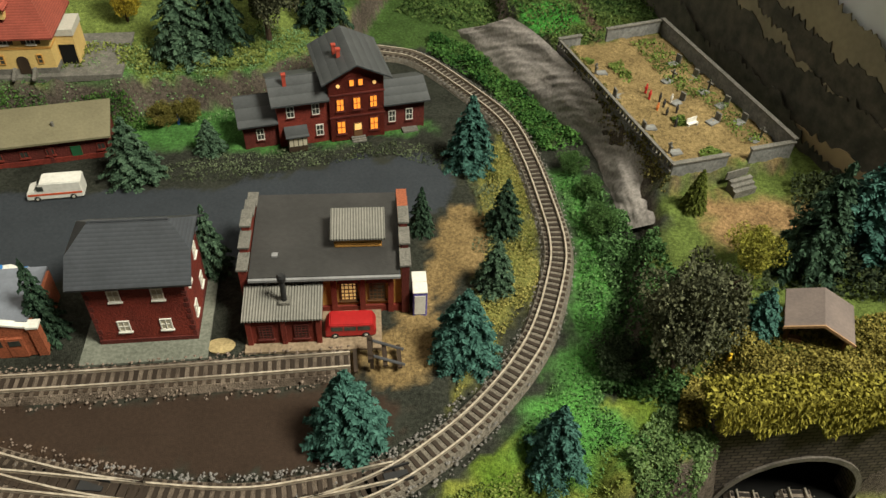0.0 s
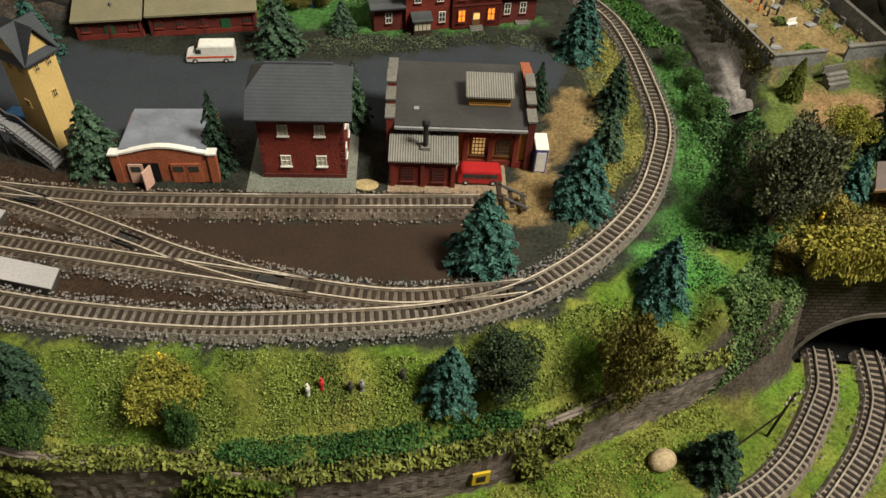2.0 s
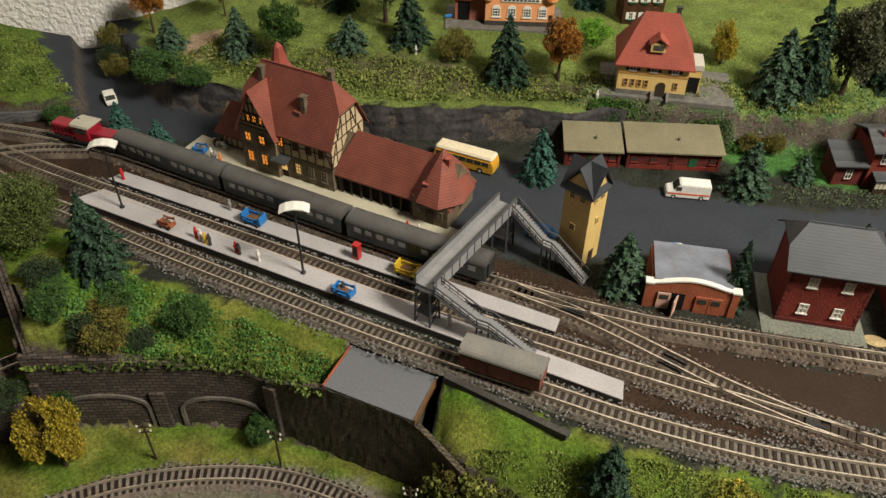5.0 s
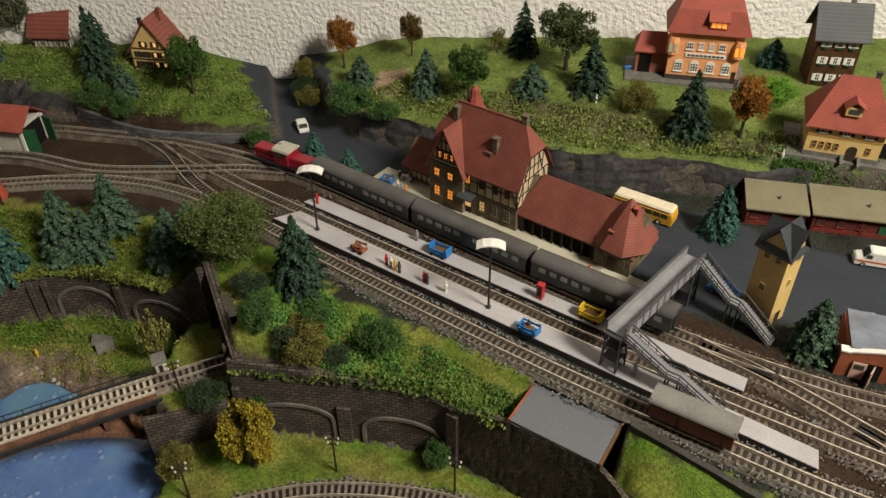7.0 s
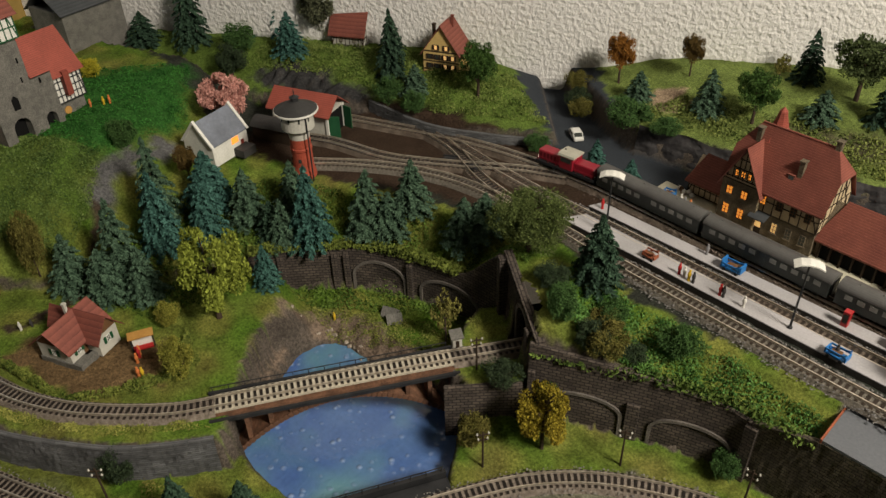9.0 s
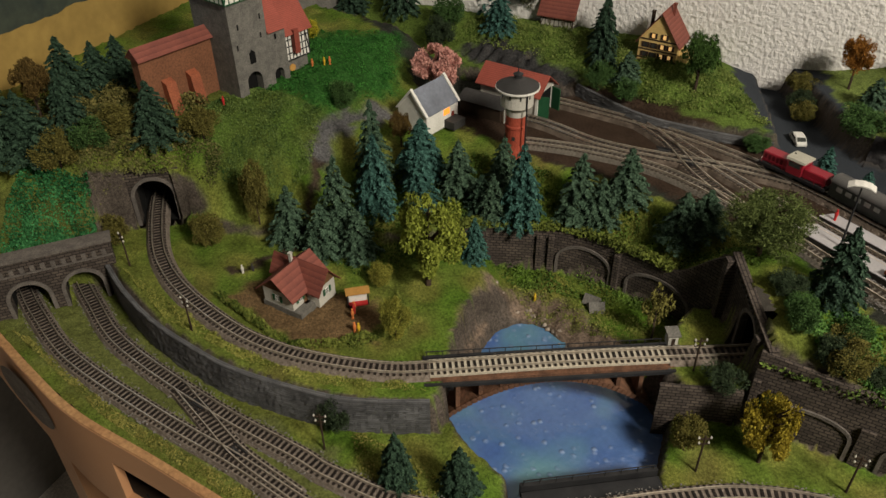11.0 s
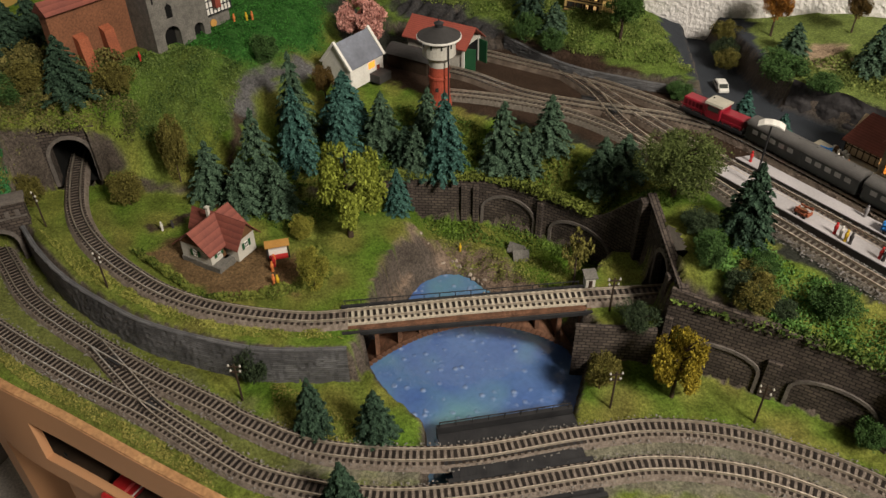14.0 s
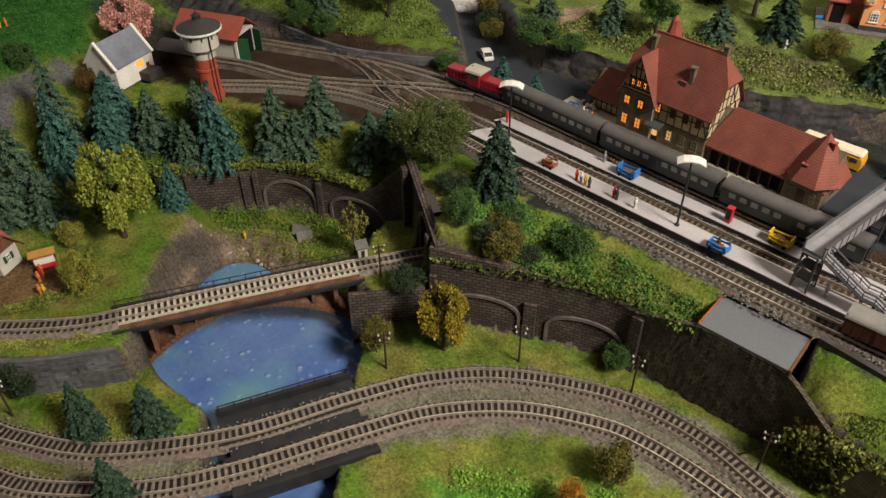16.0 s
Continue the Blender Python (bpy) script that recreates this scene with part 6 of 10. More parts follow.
for x, y, z in ((-0.031, -0.006, 0.083), (0.033, 0.001, 0.0905), (0.015, -0.013, 0.072)):
    chimney(b, x, y, z - 0.022, z, 0.0042, STONE_BROWN)
dm = part("dormer", Box(0.006, 0.0125, -0.0165, -0.0075, 0.053, 0.0595), TILE, b)
part("pane", Box(0.007, 0.0115, -0.0168, -0.0164, 0.0545, 0.0585), PANE, dm)
# east wing
gable_walls(b, 0.0445, 0.1495, -0.016, 0.02, 0.0205, 0.043, STONE_BROWN, "x")
gable_roof(b, 0.045, 0.148, -0.0165, 0.0205, 0.0195, 0.0445, TILE, "x", 0.0035, 0.0014, 0.012)
part("pavilion_wall", Box(0.1185, 0.15, -0.0205, 0.0205, 0, 0.0215), STONE_BROWN, b)
bm = bmesh.new()
lathe(bm, [(0.0285, 0.0205), (0.029, 0.0215), (0.0145, 0.039), (0.0005, 0.0535)], 8, M2((0.134, 0, 0)) @ Matrix.Rotation(radians(22.5), 4, "Z") @ Matrix.Diagonal((0.88, 1.05, 1, 1)))
part("pavilion_roof", bm, TILE, b)
dm = part("dormer", Box(0.1265, 0.132, -0.0195, -0.01, 0.0275, 0.0335), TILE_BRIGHT, b)
part("pane", Box(0.1273, 0.1312, -0.0198, -0.0194, 0.0288, 0.0325), PANE, dm)
chimney(b, 0.1405, -0.004, 0.034, 0.049, 0.0034, TILE_BRIGHT)
# flat black sheet painted as the shade inside the open hall
part("open_hall", Box(0.048, 0.117, -0.0162, -0.0158, 0.0, 0.0155), DARKNESS, b, "black sheet for the shade in the open waiting hall")
for i in range(8):
    part("hall_post", Box(0.0485 + i * 0.0095, 0.0499 + i * 0.0095, -0.0185, -0.0162, 0, 0.0175), TIMBER, b)
d = part("door", Box(0.1305, 0.1375, -0.021, -0.0204, 0, 0.0125), TIMBER, b)
for u in (0.1245, 0.1435):
    window(b, "S", 0.0207, u, 0.006, 0.0042, 0.0075, STONE_BROWN, PANE, None, (1, 1))
window(b, "E", 0.1502, 0.0, 0.006, 0.0052, 0.0085, STONE_BROWN, PANE, None, (1, 1))
# west wing
gable_walls(b, -0.088, -0.0445, -0.009, 0.02, 0.017, 0.033, CREAM, "x")
gable_roof(b, -0.087, -0.0445, -0.0095, 0.0205, 0.0165, 0.0345, TILE, "x", 0.0035, 0.0014, 0.008)
beams(b, "S", 0.0092, -0.0875, -0.045, 0.001, 0.0165, 7, 2)
window(b, "S", 0.0095, -0.051, 0.004, 0.006, 0.008, TIMBER_BROWN, LIT_SOFT, None, (1, 1))
for i in range(6):
    part("goods_sack", lathe(bmesh.new(), [(0.0005, 0), (0.0022, 0.0006), (0.0026, 0.0022), (0.0014, 0.0038), (0.0004, 0.004)], 9, M2((-0.095 + 0.0053 * i - 0.02 * (i > 3), -0.011 - 0.003 * (i % 2), -0.0002))), (PLASTER_GREY, TIMBER_BROWN, WHITE)[i % 3], b)

# ---- hillside houses ----
b = thing("guest_house", at2(-0.4185, 0.617, 0.0525, 12.4), "peach guest house with red mansard roof and lit dormer", "house")
part("terrace", Box(-0.075, 0.045, -0.033, 0.028, -0.0045, 0.0012), STONE_GREY, b)
part("wall", Box(-0.0345, 0.0345, -0.0225, 0.0225, 0.001, 0.0525), PEACH, b)
part("base_course", Box(-0.035, 0.035, -0.023, 0.023, 0.001, 0.006), DARK_EDGE, b)
bm = bmesh.new()
for (hx, hy, z), (kx, ky, z2) in (((0.0405, 0.0285, 0.052), (0.032, 0.0165, 0.0725)), ((0.032, 0.0165, 0.0725), (0.026, 0.0005, 0.0865))):
    v = [bm.verts.new(p) for p in ((-hx, -hy, z), (hx, -hy, z), (hx, hy, z), (-hx, hy, z), (-kx, -ky, z2), (kx, -ky, z2), (kx, ky, z2), (-kx, ky, z2))]
    for f in ((0, 1, 5, 4), (1, 2, 6, 5), (2, 3, 7, 6), (3, 0, 4, 7), (3, 2, 1, 0), (4, 5, 6, 7)):
        bm.faces.new([v[i] for i in f])
part("roof", bm, TILE_BRIGHT, b)
dm = part("dormer", Box(-0.0015, 0.0155, -0.0265, -0.014, 0.0575, 0.0655), TILE_BRIGHT, b)
for i in range(3):
    part("pane", Box(0.0003 + i * 0.005, 0.0045 + i * 0.005, -0.0269, -0.0264, 0.059, 0.064), LIT, dm)
part("dormer_roof", prism(bmesh.new(), [(-0.029, 0.0645), (-0.012, 0.0735), (-0.012, 0.075), (-0.029, 0.0657)], "x", -0.003, 0.017), TILE_BRIGHT, b)
for u in (-0.0235, -0.008, 0.0075, 0.023):
    w = window(b, "S", 0.0227, u, 0.0105, 0.0082, 0.0092, WHITE, PANE, WHITE, (2, 2))
    part("arch_head", prism(bmesh.new(), [(0.0041 * math.cos(math.pi * k / 8), 0.0092 + 0.0028 * math.sin(math.pi * k / 8)) for k in range(9)], "y", -0.0006, 0.0003), WHITE, w)
for i, u in enumerate((-0.0155, -0.005, 0.005, 0.0155)):
    window(b, "S", 0.0227, u, 0.034, 0.0066 if i in (0, 3) else 0.005, 0.0072, WHITE, CURTAIN if i in (1, 2) else PANE, WHITE, (2, 1))
sg = part("sign_board", Box(-0.0185, 0.0205, -0.0236, -0.0226, 0.0262, 0.0302), WHITE, b)
for i in range(9):
    part("lettering_bar", Box(-0.0165 + i * 0.004, -0.0135 + i * 0.004, -0.0239, -0.0235, 0.0273, 0.0291), SLATE_DARK, sg)
for u, lit in ((-0.032, 0), (0.0315, 1)):
    by = part("bay_window", lathe(bmesh.new(), [(0.0022, 0.0255), (0.006, 0.029), (0.006, 0.042), (0.0048, 0.0455)], 8, M2((u, -0.0225, 0))), PEACH, b)
    for q in (-0.0026, 0.0026):
        part("pane", Box(u + q - 0.0016, u + q + 0.0016, -0.0288, -0.0279, 0.032, 0.0405), LIT if lit else CURTAIN, by)
part("door", Box(0.0295, 0.0335, -0.0231, -0.0224, 0.001, 0.0135), TIMBER, b)
part("annex_wall", Box(-0.0655, -0.0345, -0.012, 0.0195, 0.001, 0.0255), mat("reddish_boards", (0.3, 0.11, 0.075), None, 70, 0.7), b)
gable_roof(b, -0.0655, -0.0345, -0.012, 0.0195, 0.0255, 0.0385, TILE_BRIGHT, "x", 0.003, 0.0013, 0.006)
part("annex_opening", Box(-0.0625, -0.0505, -0.0124, -0.012, 0.001, 0.0205), DARKNESS, b)
chimney(b, 0.0205, 0.004, 0.076, 0.0935, 0.0032, STONE_GREY)

b = thing("yellow_villa", at2(-0.2765, 0.534, 0.041, 5), "yellow villa with red hipped roof and arched doorway", "house")
part("terrace", Box(-0.046, 0.075, -0.03, 0.035, -0.004, 0.0008), STONE_GREY, b)
part("wall", Box(-0.0305, 0.0305, -0.0245, 0.0245, 0.0005, 0.0355), CREAM_YELLOW, b)
part("base_course", Box(-0.031, 0.031, -0.025, 0.025, 0.0005, 0.0052), STONE_GREY, b)
part("string_course", Box(-0.0308, 0.0308, -0.0249, 0.0249, 0.0205, 0.022), OCHRE, b)
hip_roof(b, -0.0305, 0.0305, -0.0245, 0.0245, 0.0355, 0.0685, TILE_BRIGHT, 0.0045, 0.016)
for u in (-0.0185, 0.0, 0.0185):
    w = window(b, "S", 0.0247, u, 0.0245, 0.006, 0.0078, WHITE, PANE, WHITE, (1, 1))
    for q in (-0.0048, 0.0048):
        part("shutter", Box(q - 0.0016, q + 0.0016, -0.0006, 0.0002, 0, 0.0078), TIMBER, w)
for u in (-0.023, -0.017, -0.011, -0.005, 0.021):
    window(b, "S", 0.0247, u, 0.009, 0.0038, 0.0072, OCHRE, PANE, None, (0, 1))
part("doorway", prism(bmesh.new(), [(0.0045, 0.001), (0.0125, 0.001), (0.0125, 0.0115)] + [(0.0085 + 0.004 * math.cos(math.pi * k / 8), 0.0115 + 0.0035 * math.sin(math.pi * k / 8)) for k in range(1, 8)] + [(0.0045, 0.0115)], "y", -0.0252, -0.0245), TIMBER, b)
for u in (0.0015, 0.0155):
    part("stair_wing", prism(bmesh.new(), [(-0.0345, 0.0005), (-0.025, 0.0005), (-0.025, 0.0062), (-0.0345, 0.002)], "x", u - 0.0012, u + 0.0012), STONE_GREY, b)
dm = part("dormer", Box(-0.0065, 0.0065, -0.024, -0.01, 0.043, 0.051), CREAM_YELLOW, b)
part("pane", Box(-0.0045, 0.0045, -0.0244, -0.0239, 0.0448, 0.0493), PANE, dm)
gable_roof(b, -0.0065, 0.0065, -0.024, -0.006, 0.0508, 0.0555, TILE_BRIGHT, "y", 0.002)
part("side_porch", Box(0.0305, 0.0435, -0.012, 0.012, 0.0005, 0.0235), CREAM_YELLOW, b)
part("balcony_rail", Box(0.0305, 0.0442, -0.0127, 0.0127, 0.0235, 0.0285), PLASTER_GREY, b)
part("porch_arch", Box(0.0315, 0.0425, -0.0124, -0.012, 0.0005, 0.0165), DARKNESS, b)
chimney(b, 0.014, 0.004, 0.055, 0.073, 0.004, DARK_EDGE)


b = thing("timber_chalet", at2(-0.2985, 0.657, 0.05, 15), "dark timber house with white shutters and black roof", "house")
part("wall", Box(-0.0205, 0.0205, -0.0185, 0.0185, 0, 0.058), TIMBER_BROWN, b)
gable_walls(b, -0.0205, 0.0205, -0.0185, 0.0185, 0.057, 0.079, TIMBER_BROWN, "x", "gable")
gable_roof(b, -0.0205, 0.0205, -0.0185, 0.0185, 0.057, 0.0805, SLATE_DARK, "x", 0.0055)
for z in (0.008, 0.026, 0.0435):
    for u in (-0.0125, 0.0, 0.0125):
        w = window(b, "S", 0.0187, u, z, 0.0042, 0.007, WHITE, PANE, None, (1, 1))
        for q in (-0.0036, 0.0036):
            part("shutter", Box(q - 0.0013, q + 0.0013, -0.0008, 0.0, 0, 0.007), WHITE, w)
        part("flower_box", Box(-0.0028, 0.0028, -0.0018, -0.0004, -0.0016, 0.0), GREEN_PAINT, w)
chimney(b, 0.008, 0.006, 0.066, 0.088, 0.004, STONE_GREY)

b = thing("hill_cottage", at2(-1.1145, 0.4145, 0.04, 20), "small half-timbered hill cottage with red roof", "house")
part("base_course", Box(-0.0215, 0.0215, -0.0155, 0.0155, -0.004, 0.004), STONE_GREY, b)
gable_walls(b, -0.021, 0.021, -0.015, 0.015, 0.022, 0.042, PLASTER_GREY, "x")
gable_roof(b, -0.021, 0.021, -0.015, 0.015, 0.0215, 0.0435, TILE_DULL, "x", 0.004)
beams(b, "S", 0.015, -0.021, 0.021, 0.004, 0.0215, 7, 2)
beams(b, "E", 0.021, -0.015, 0.015, 0.004, 0.0215, 5, 2)
for u in (-0.009, 0.009):
    window(b, "S", 0.0154, u, 0.008, 0.0042, 0.006, TIMBER, CURTAIN, None, (1, 1))
chimney(b, 0.004, 0.002, 0.036, 0.049, 0.0034, PLASTER_GREY)

b = thing("gabled_house", at2(-0.969, 0.4235, 0.036, 16), "pale yellow gabled house with lit windows and red roof", "house")
part("base_course", Box(-0.0235, 0.0235, -0.0185, 0.0185, -0.012, 0.004), mat("brown_base", (0.16, 0.085, 0.045), None, 70, 0.8), b)
gable_walls(b, -0.0225, 0.0225, -0.0175, 0.0175, 0.0285, 0.0585, CREAM_YELLOW, "y")
gable_roof(b, -0.0225, 0.0225, -0.0175, 0.0175, 0.028, 0.0605, TILE_DULL, "y", 0.0032)
for z in (0.0065, 0.0165, 0.0285):
    part("string_course", Box(-0.0228, 0.0228, -0.0181, -0.0175, z, z + 0.0013), TIMBER, b)
for z in (0.0085, 0.0195, 0.031):
    for u in ((-0.0145, -0.005, 0.005, 0.0145) if z < 0.03 else (-0.0065, 0.0065)):
        w = window(b, "S", 0.0177, u, z, 0.0046, 0.006, TIMBER, LIT_SOFT if (u > 0 or z > 0.03) else PANE, None, (0, 0))
        for q in (-0.0034, 0.0034):
            part("shutter", Box(q - 0.001, q + 0.001, -0.0006, 0.0, 0, 0.006), TIMBER, w)
chimney(b, -0.016, 0.002, 0.036, 0.054, 0.0034, TIMBER)
chimney(b, 0.006, 0.006, 0.052, 0.065, 0.003, TILE_DULL)
part("lean_to", Box(0.0225, 0.034, -0.0125, 0.0115, 0.0, 0.0145), CREAM_YELLOW, b)

# ---- castle ----
b = thing("castle_gate", at2(-1.228, 0.026, 0.048, 98), "grey stone castle gate with timbered storey and red roofs", "castle")
part("tower_wall", prism(bmesh.new(), arch_outline(-0.032, 0.012, -0.02, 0.1, 0.1, [(-0.011, 0.0095, 0.0155)]), "y", -0.036, 0.024), STONE_GREY, b)
part("gate_shadow", Box(-0.0215, -0.0005, -0.026, -0.0255, -0.01, 0.026), DARKNESS, b)
part("side_wall", prism(bmesh.new(), arch_outline(0.012, 0.036, -0.02, 0.06, 0.06, [(0.0225, 0.0062, 0.0115)]), "y", -0.0345, 0.02), STONE_GREY, b)
part("gate_shadow", Box(0.0155, 0.0295, -0.028, -0.0275, -0.01, 0.019), DARKNESS, b)
part("timber_storey", Box(-0.0345, 0.0145, -0.0385, 0.0265, 0.1, 0.122), WHITE, b)
f = beams(b, "S", 0.0385, -0.0345, 0.0145, 0.1, 0.122, 8, 2, GREEN_PAINT, True, 0.0012)
beams(b, "W", 0.0345, -0.0265, 0.0385, 0.1, 0.122, 9, 2, GREEN_PAINT, True, 0.0012)
bm = bmesh.new()
prism(bm, [(-0.0425, 0.1215), (0.0305, 0.1215), (-0.006, 0.165)], "x", -0.0385, 0.0185)
part("tower_roof", bm, TILE_DULL, b)
part("niche", prism(bmesh.new(), [(-0.0135, 0.034), (-0.0065, 0.034), (-0.0065, 0.045), (-0.01, 0.0485), (-0.0135, 0.045)], "y", -0.0366, -0.036), DARKNESS, b)
for u, z in ((-0.026, 0.052), (-0.022, 0.072), (0.004, 0.057), (0.006, 0.076), (0.022, 0.05)):
    part("arrow_slit", Box(u - 0.0008, u + 0.0008, -0.0364, -0.0359, z, z + 0.0055), DARKNESS, b)
part("side_roof", prism(bmesh.new(), [(-0.039, 0.059), (0.022, 0.059), (-0.008, 0.088)], "x", 0.0115, 0.038), TILE_BRIGHT, b)
# timbered house beside the gate
part("house_base", Box(0.036, 0.072, -0.023, 0.02, -0.02, 0.0165), STONE_GREY, b)
part("house_wall", Box(0.0355, 0.0735, -0.0265, 0.0225, 0.0165, 0.0465), WHITE, b)
beams(b, "S", 0.0265, 0.0355, 0.0735, 0.0165, 0.0465, 8, 4, IRON, True, 0.0012)
part("house_roof", prism(bmesh.new(), [(-0.0315, 0.0455), (0.0275, 0.0455), (-0.002, 0.0865)], "x", 0.0345, 0.0765), TILE_BRIGHT, b)
part("oriel", Box(0.0495, 0.0565, -0.0325, -0.0265, 0.024, 0.05), TILE_BRIGHT, b)
part("inn_sign", lathe(bmesh.new(), [(0.0001, 0), (0.0042, 0), (0.0042, 0.0008), (0.0001, 0.0008)], 14, M2((0.049, -0.0232, 0.006)) @ Matrix.Rotation(radians(90), 4, "X")), OCHRE, b)
# curtain wall
for k, (u, h) in enumerate(((-0.062, 0.0), (-0.09, 0.0))):
    part("buttress", prism(bmesh.new(), [(-0.016, -0.022), (0.002, -0.022), (0.002, 0.036), (-0.008, 0.032)], "x", u - 0.0055, u + 0.0055), BRICK_ORANGE, b)
part("curtain_wall", Box(-0.115, -0.032, 0.0, 0.012, -0.03, 0.062), mat("brown_red_render", (0.2, 0.085, 0.045), (0.15, 0.065, 0.035), 50, 0.8, 0.3, 500), b)
part("wall_roof", prism(bmesh.new(), [(-0.006, 0.061), (0.018, 0.061), (0.006, 0.072)], "x", -0.117, -0.032), TILE_DULL, b)
b = thing("castle_keep", at2(-1.4, 0.2, 0.03, 98), "grey castle keep with dark slate roof", "castle")
part("wall", Box(-0.03, 0.06, -0.03, 0.03, -0.02, 0.07), STONE_GREY, b)
gable_roof(b, -0.03, 0.06, -0.03, 0.03, 0.07, 0.095, SLATE_DARK, "x", 0.004)

# ---- west end: cottage, water tower, sheds ----
b = thing("crossing_cottage", at2(-0.9845, -0.0775, -0.0445, 17), "small whitewashed cottage with red roofs on a stone base", "house")
part("base_course", Box(-0.021, 0.0215, -0.0245, 0.0195, -0.002, 0.0042), STONE_GREY, b)
gable_walls(b, -0.02, 0.0125, -0.0235, 0.0185, 0.0215, 0.0345, PLASTER_GREY, "y")
gable_roof(b, -0.02, 0.0125, -0.0235, 0.0185, 0.021, 0.0352, TILE_DULL, "y", 0.0048)
gable_walls(b, -0.004, 0.026, -0.005, 0.0175, 0.0215, 0.0345, PLASTER_GREY, "x")
gable_roof(b, -0.004, 0.026, -0.005, 0.0175, 0.021, 0.0355, TILE_DULL, "x", 0.0045)
part("gable_boards", prism(bmesh.new(), [(-0.0198, 0.0205), (0.0123, 0.0205), (-0.00375, 0.034)], "y", -0.0242, -0.0235), TIMBER_BROWN, b)
part("gable_boards", prism(bmesh.new(), [(-0.0048, 0.0205), (0.0173, 0.0205), (0.00625, 0.034)], "x", 0.026, 0.0267), TIMBER_BROWN, b)
w = window(b, "S", 0.0237, -0.004, 0.009, 0.0046, 0.0064, WHITE, PANE, None, (1, 1))
for q in (-0.0038, 0.0038):
    part("shutter", Box(q - 0.0013, q + 0.0013, -0.0007, 0, 0, 0.0064), GREEN_PAINT, w)
for dist, u in ((0.0127, -0.014), (0.0262, 0.006)):
    w = window(b, "E", dist, u, 0.009, 0.0046, 0.0064, WHITE, PANE, None, (1, 1))
    for q in (-0.0038, 0.0038):
        part("shutter", Box(q - 0.0013, q + 0.0013, -0.0007, 0, 0, 0.0064), GREEN_PAINT, w)
part("door", Box(0.0125, 0.0131, -0.0095, -0.0055, 0.0042, 0.0155), TIMBER_BROWN, b)
for k in range(3):
    part("doorstep", Box(0.0128, 0.0205 - k * 0.0022, -0.0105, -0.005, k * 0.0014, (k + 1) * 0.0014), STONE_GREY, b)
gable_roof(b, -0.0325, -0.02, 0.004, 0.0185, 0.016, 0.0285, TILE_DULL, "x", 0.003)
part("wall", Box(-0.0325, -0.02, 0.004, 0.0185, 0, 0.016), PLASTER_GREY, b)
chimney(b, -0.009, 0.004, 0.028, 0.0405, 0.0026, PLASTER_GREY)

b = thing("water_tower", at2(-0.9785, 0.19, 0, 0), "water tower with red brick shaft and grey tank", "water tower")
part("shaft", lathe(bmesh.new(), [(0.0128, -0.002), (0.0125, 0.004), (0.0108, 0.012), (0.0104, 0.03), (0.0112, 0.031), (0.0112, 0.033), (0.0104, 0.034), (0.0104, 0.044)], 24), mat("bright_red_brick", (0.36, 0.07, 0.04), (0.28, 0.055, 0.033), 90, 0.7, 0.4, 800), b)
part("tank", lathe(bmesh.new(), [(0.0104, 0.044), (0.0108, 0.05), (0.0165, 0.0555), (0.0165, 0.071), (0.0175, 0.0725), (0.0175, 0.074)], 28), PLASTER_GREY, b)
part("roof", lathe(bmesh.new(), [(0.0215, 0.0735), (0.0215, 0.0752), (0.006, 0.082), (0.0048, 0.083)], 28), TAR, b)
part("roof_rim", lathe(bmesh.new(), [(0.021, 0.0725), (0.0222, 0.0728), (0.0222, 0.0745), (0.0212, 0.0748)], 28), WHITE, b)
part("lantern", lathe(bmesh.new(), [(0.0042, 0.083), (0.0042, 0.0865), (0.0052, 0.087), (0.0006, 0.0895), (0.0004, 0.095)], 12), IRON, b)
for k in range(10):
    a = math.radians(36 * k)
    part("tank_window", Box(-0.0008, 0.0008, -0.0004, 0.0004, 0, 0.0042), PANE, b).matrix_basis = M2((0.0166 * math.cos(a), 0.0166 * math.sin(a), 0.0655)) @ Matrix.Rotation(a + math.pi / 2, 4, "Z")
for a in (-2.2, -1.0):
    part("tower_window", Box(-0.0014, 0.0014, -0.0005, 0.0005, 0, 0.004), PANE, b).matrix_basis = M2((0.0106 * math.cos(a), 0.0106 * math.sin(a), 0.019)) @ Matrix.Rotation(a + math.pi / 2, 4, "Z")
part("down_pipe", tube(bmesh.new(), (0.017, -0.004, 0.0), (0.017, -0.004, 0.07), 0.0008), IRON, b)

b = thing("locomotive_shed", at2(-1.045, 0.268, 0, 14), "old locomotive shed with red roofs and green doors", "shed")
part("wall", Box(-0.045, 0.028, -0.012, 0.022, 0, 0.03), PLASTER_GREY, b)
gable_roof(b, -0.045, 0.03, -0.014, 0.024, 0.029, 0.044, TILE_BRIGHT, "x", 0.004)
part("doorway", Box(0.028, 0.0284, -0.01, 0.02, 0, 0.026), DARKNESS, b)
for y, a in ((-0.0115, 20), (0.0215, -15)):
    d = part("door", Box(0, 0.013, -0.0006, 0.0006, 0, 0.026), GREEN_PAINT, b)
    d.matrix_basis = M2((0.0285, y, 0)) @ Matrix.Rotation(radians(a), 4, "Z")
for y in (-0.012, 0.022):
    part("corner_post", Box(0.0262, 0.0295, y - 0.0014, y + 0.0014, 0, 0.03), WHITE, b)
part("coal_shed_wall", Box(-0.052, 0.0, -0.044, -0.02, 0, 0.016), TIMBER, b)
part("coal_shed_roof", prism(bmesh.new(), [(-0.046 + 0.028 * k / 10, 0.016 + 0.008 * math.sin(math.pi * k / 10)) for k in range(11)], "x", -0.054, 0.004), TAR, b)
for i in range(5):
    part("trestle", Box(0.004, 0.0052, -0.043 + i * 0.0055, -0.042 + i * 0.0055, 0, 0.016), PLASTER_GREY, b)

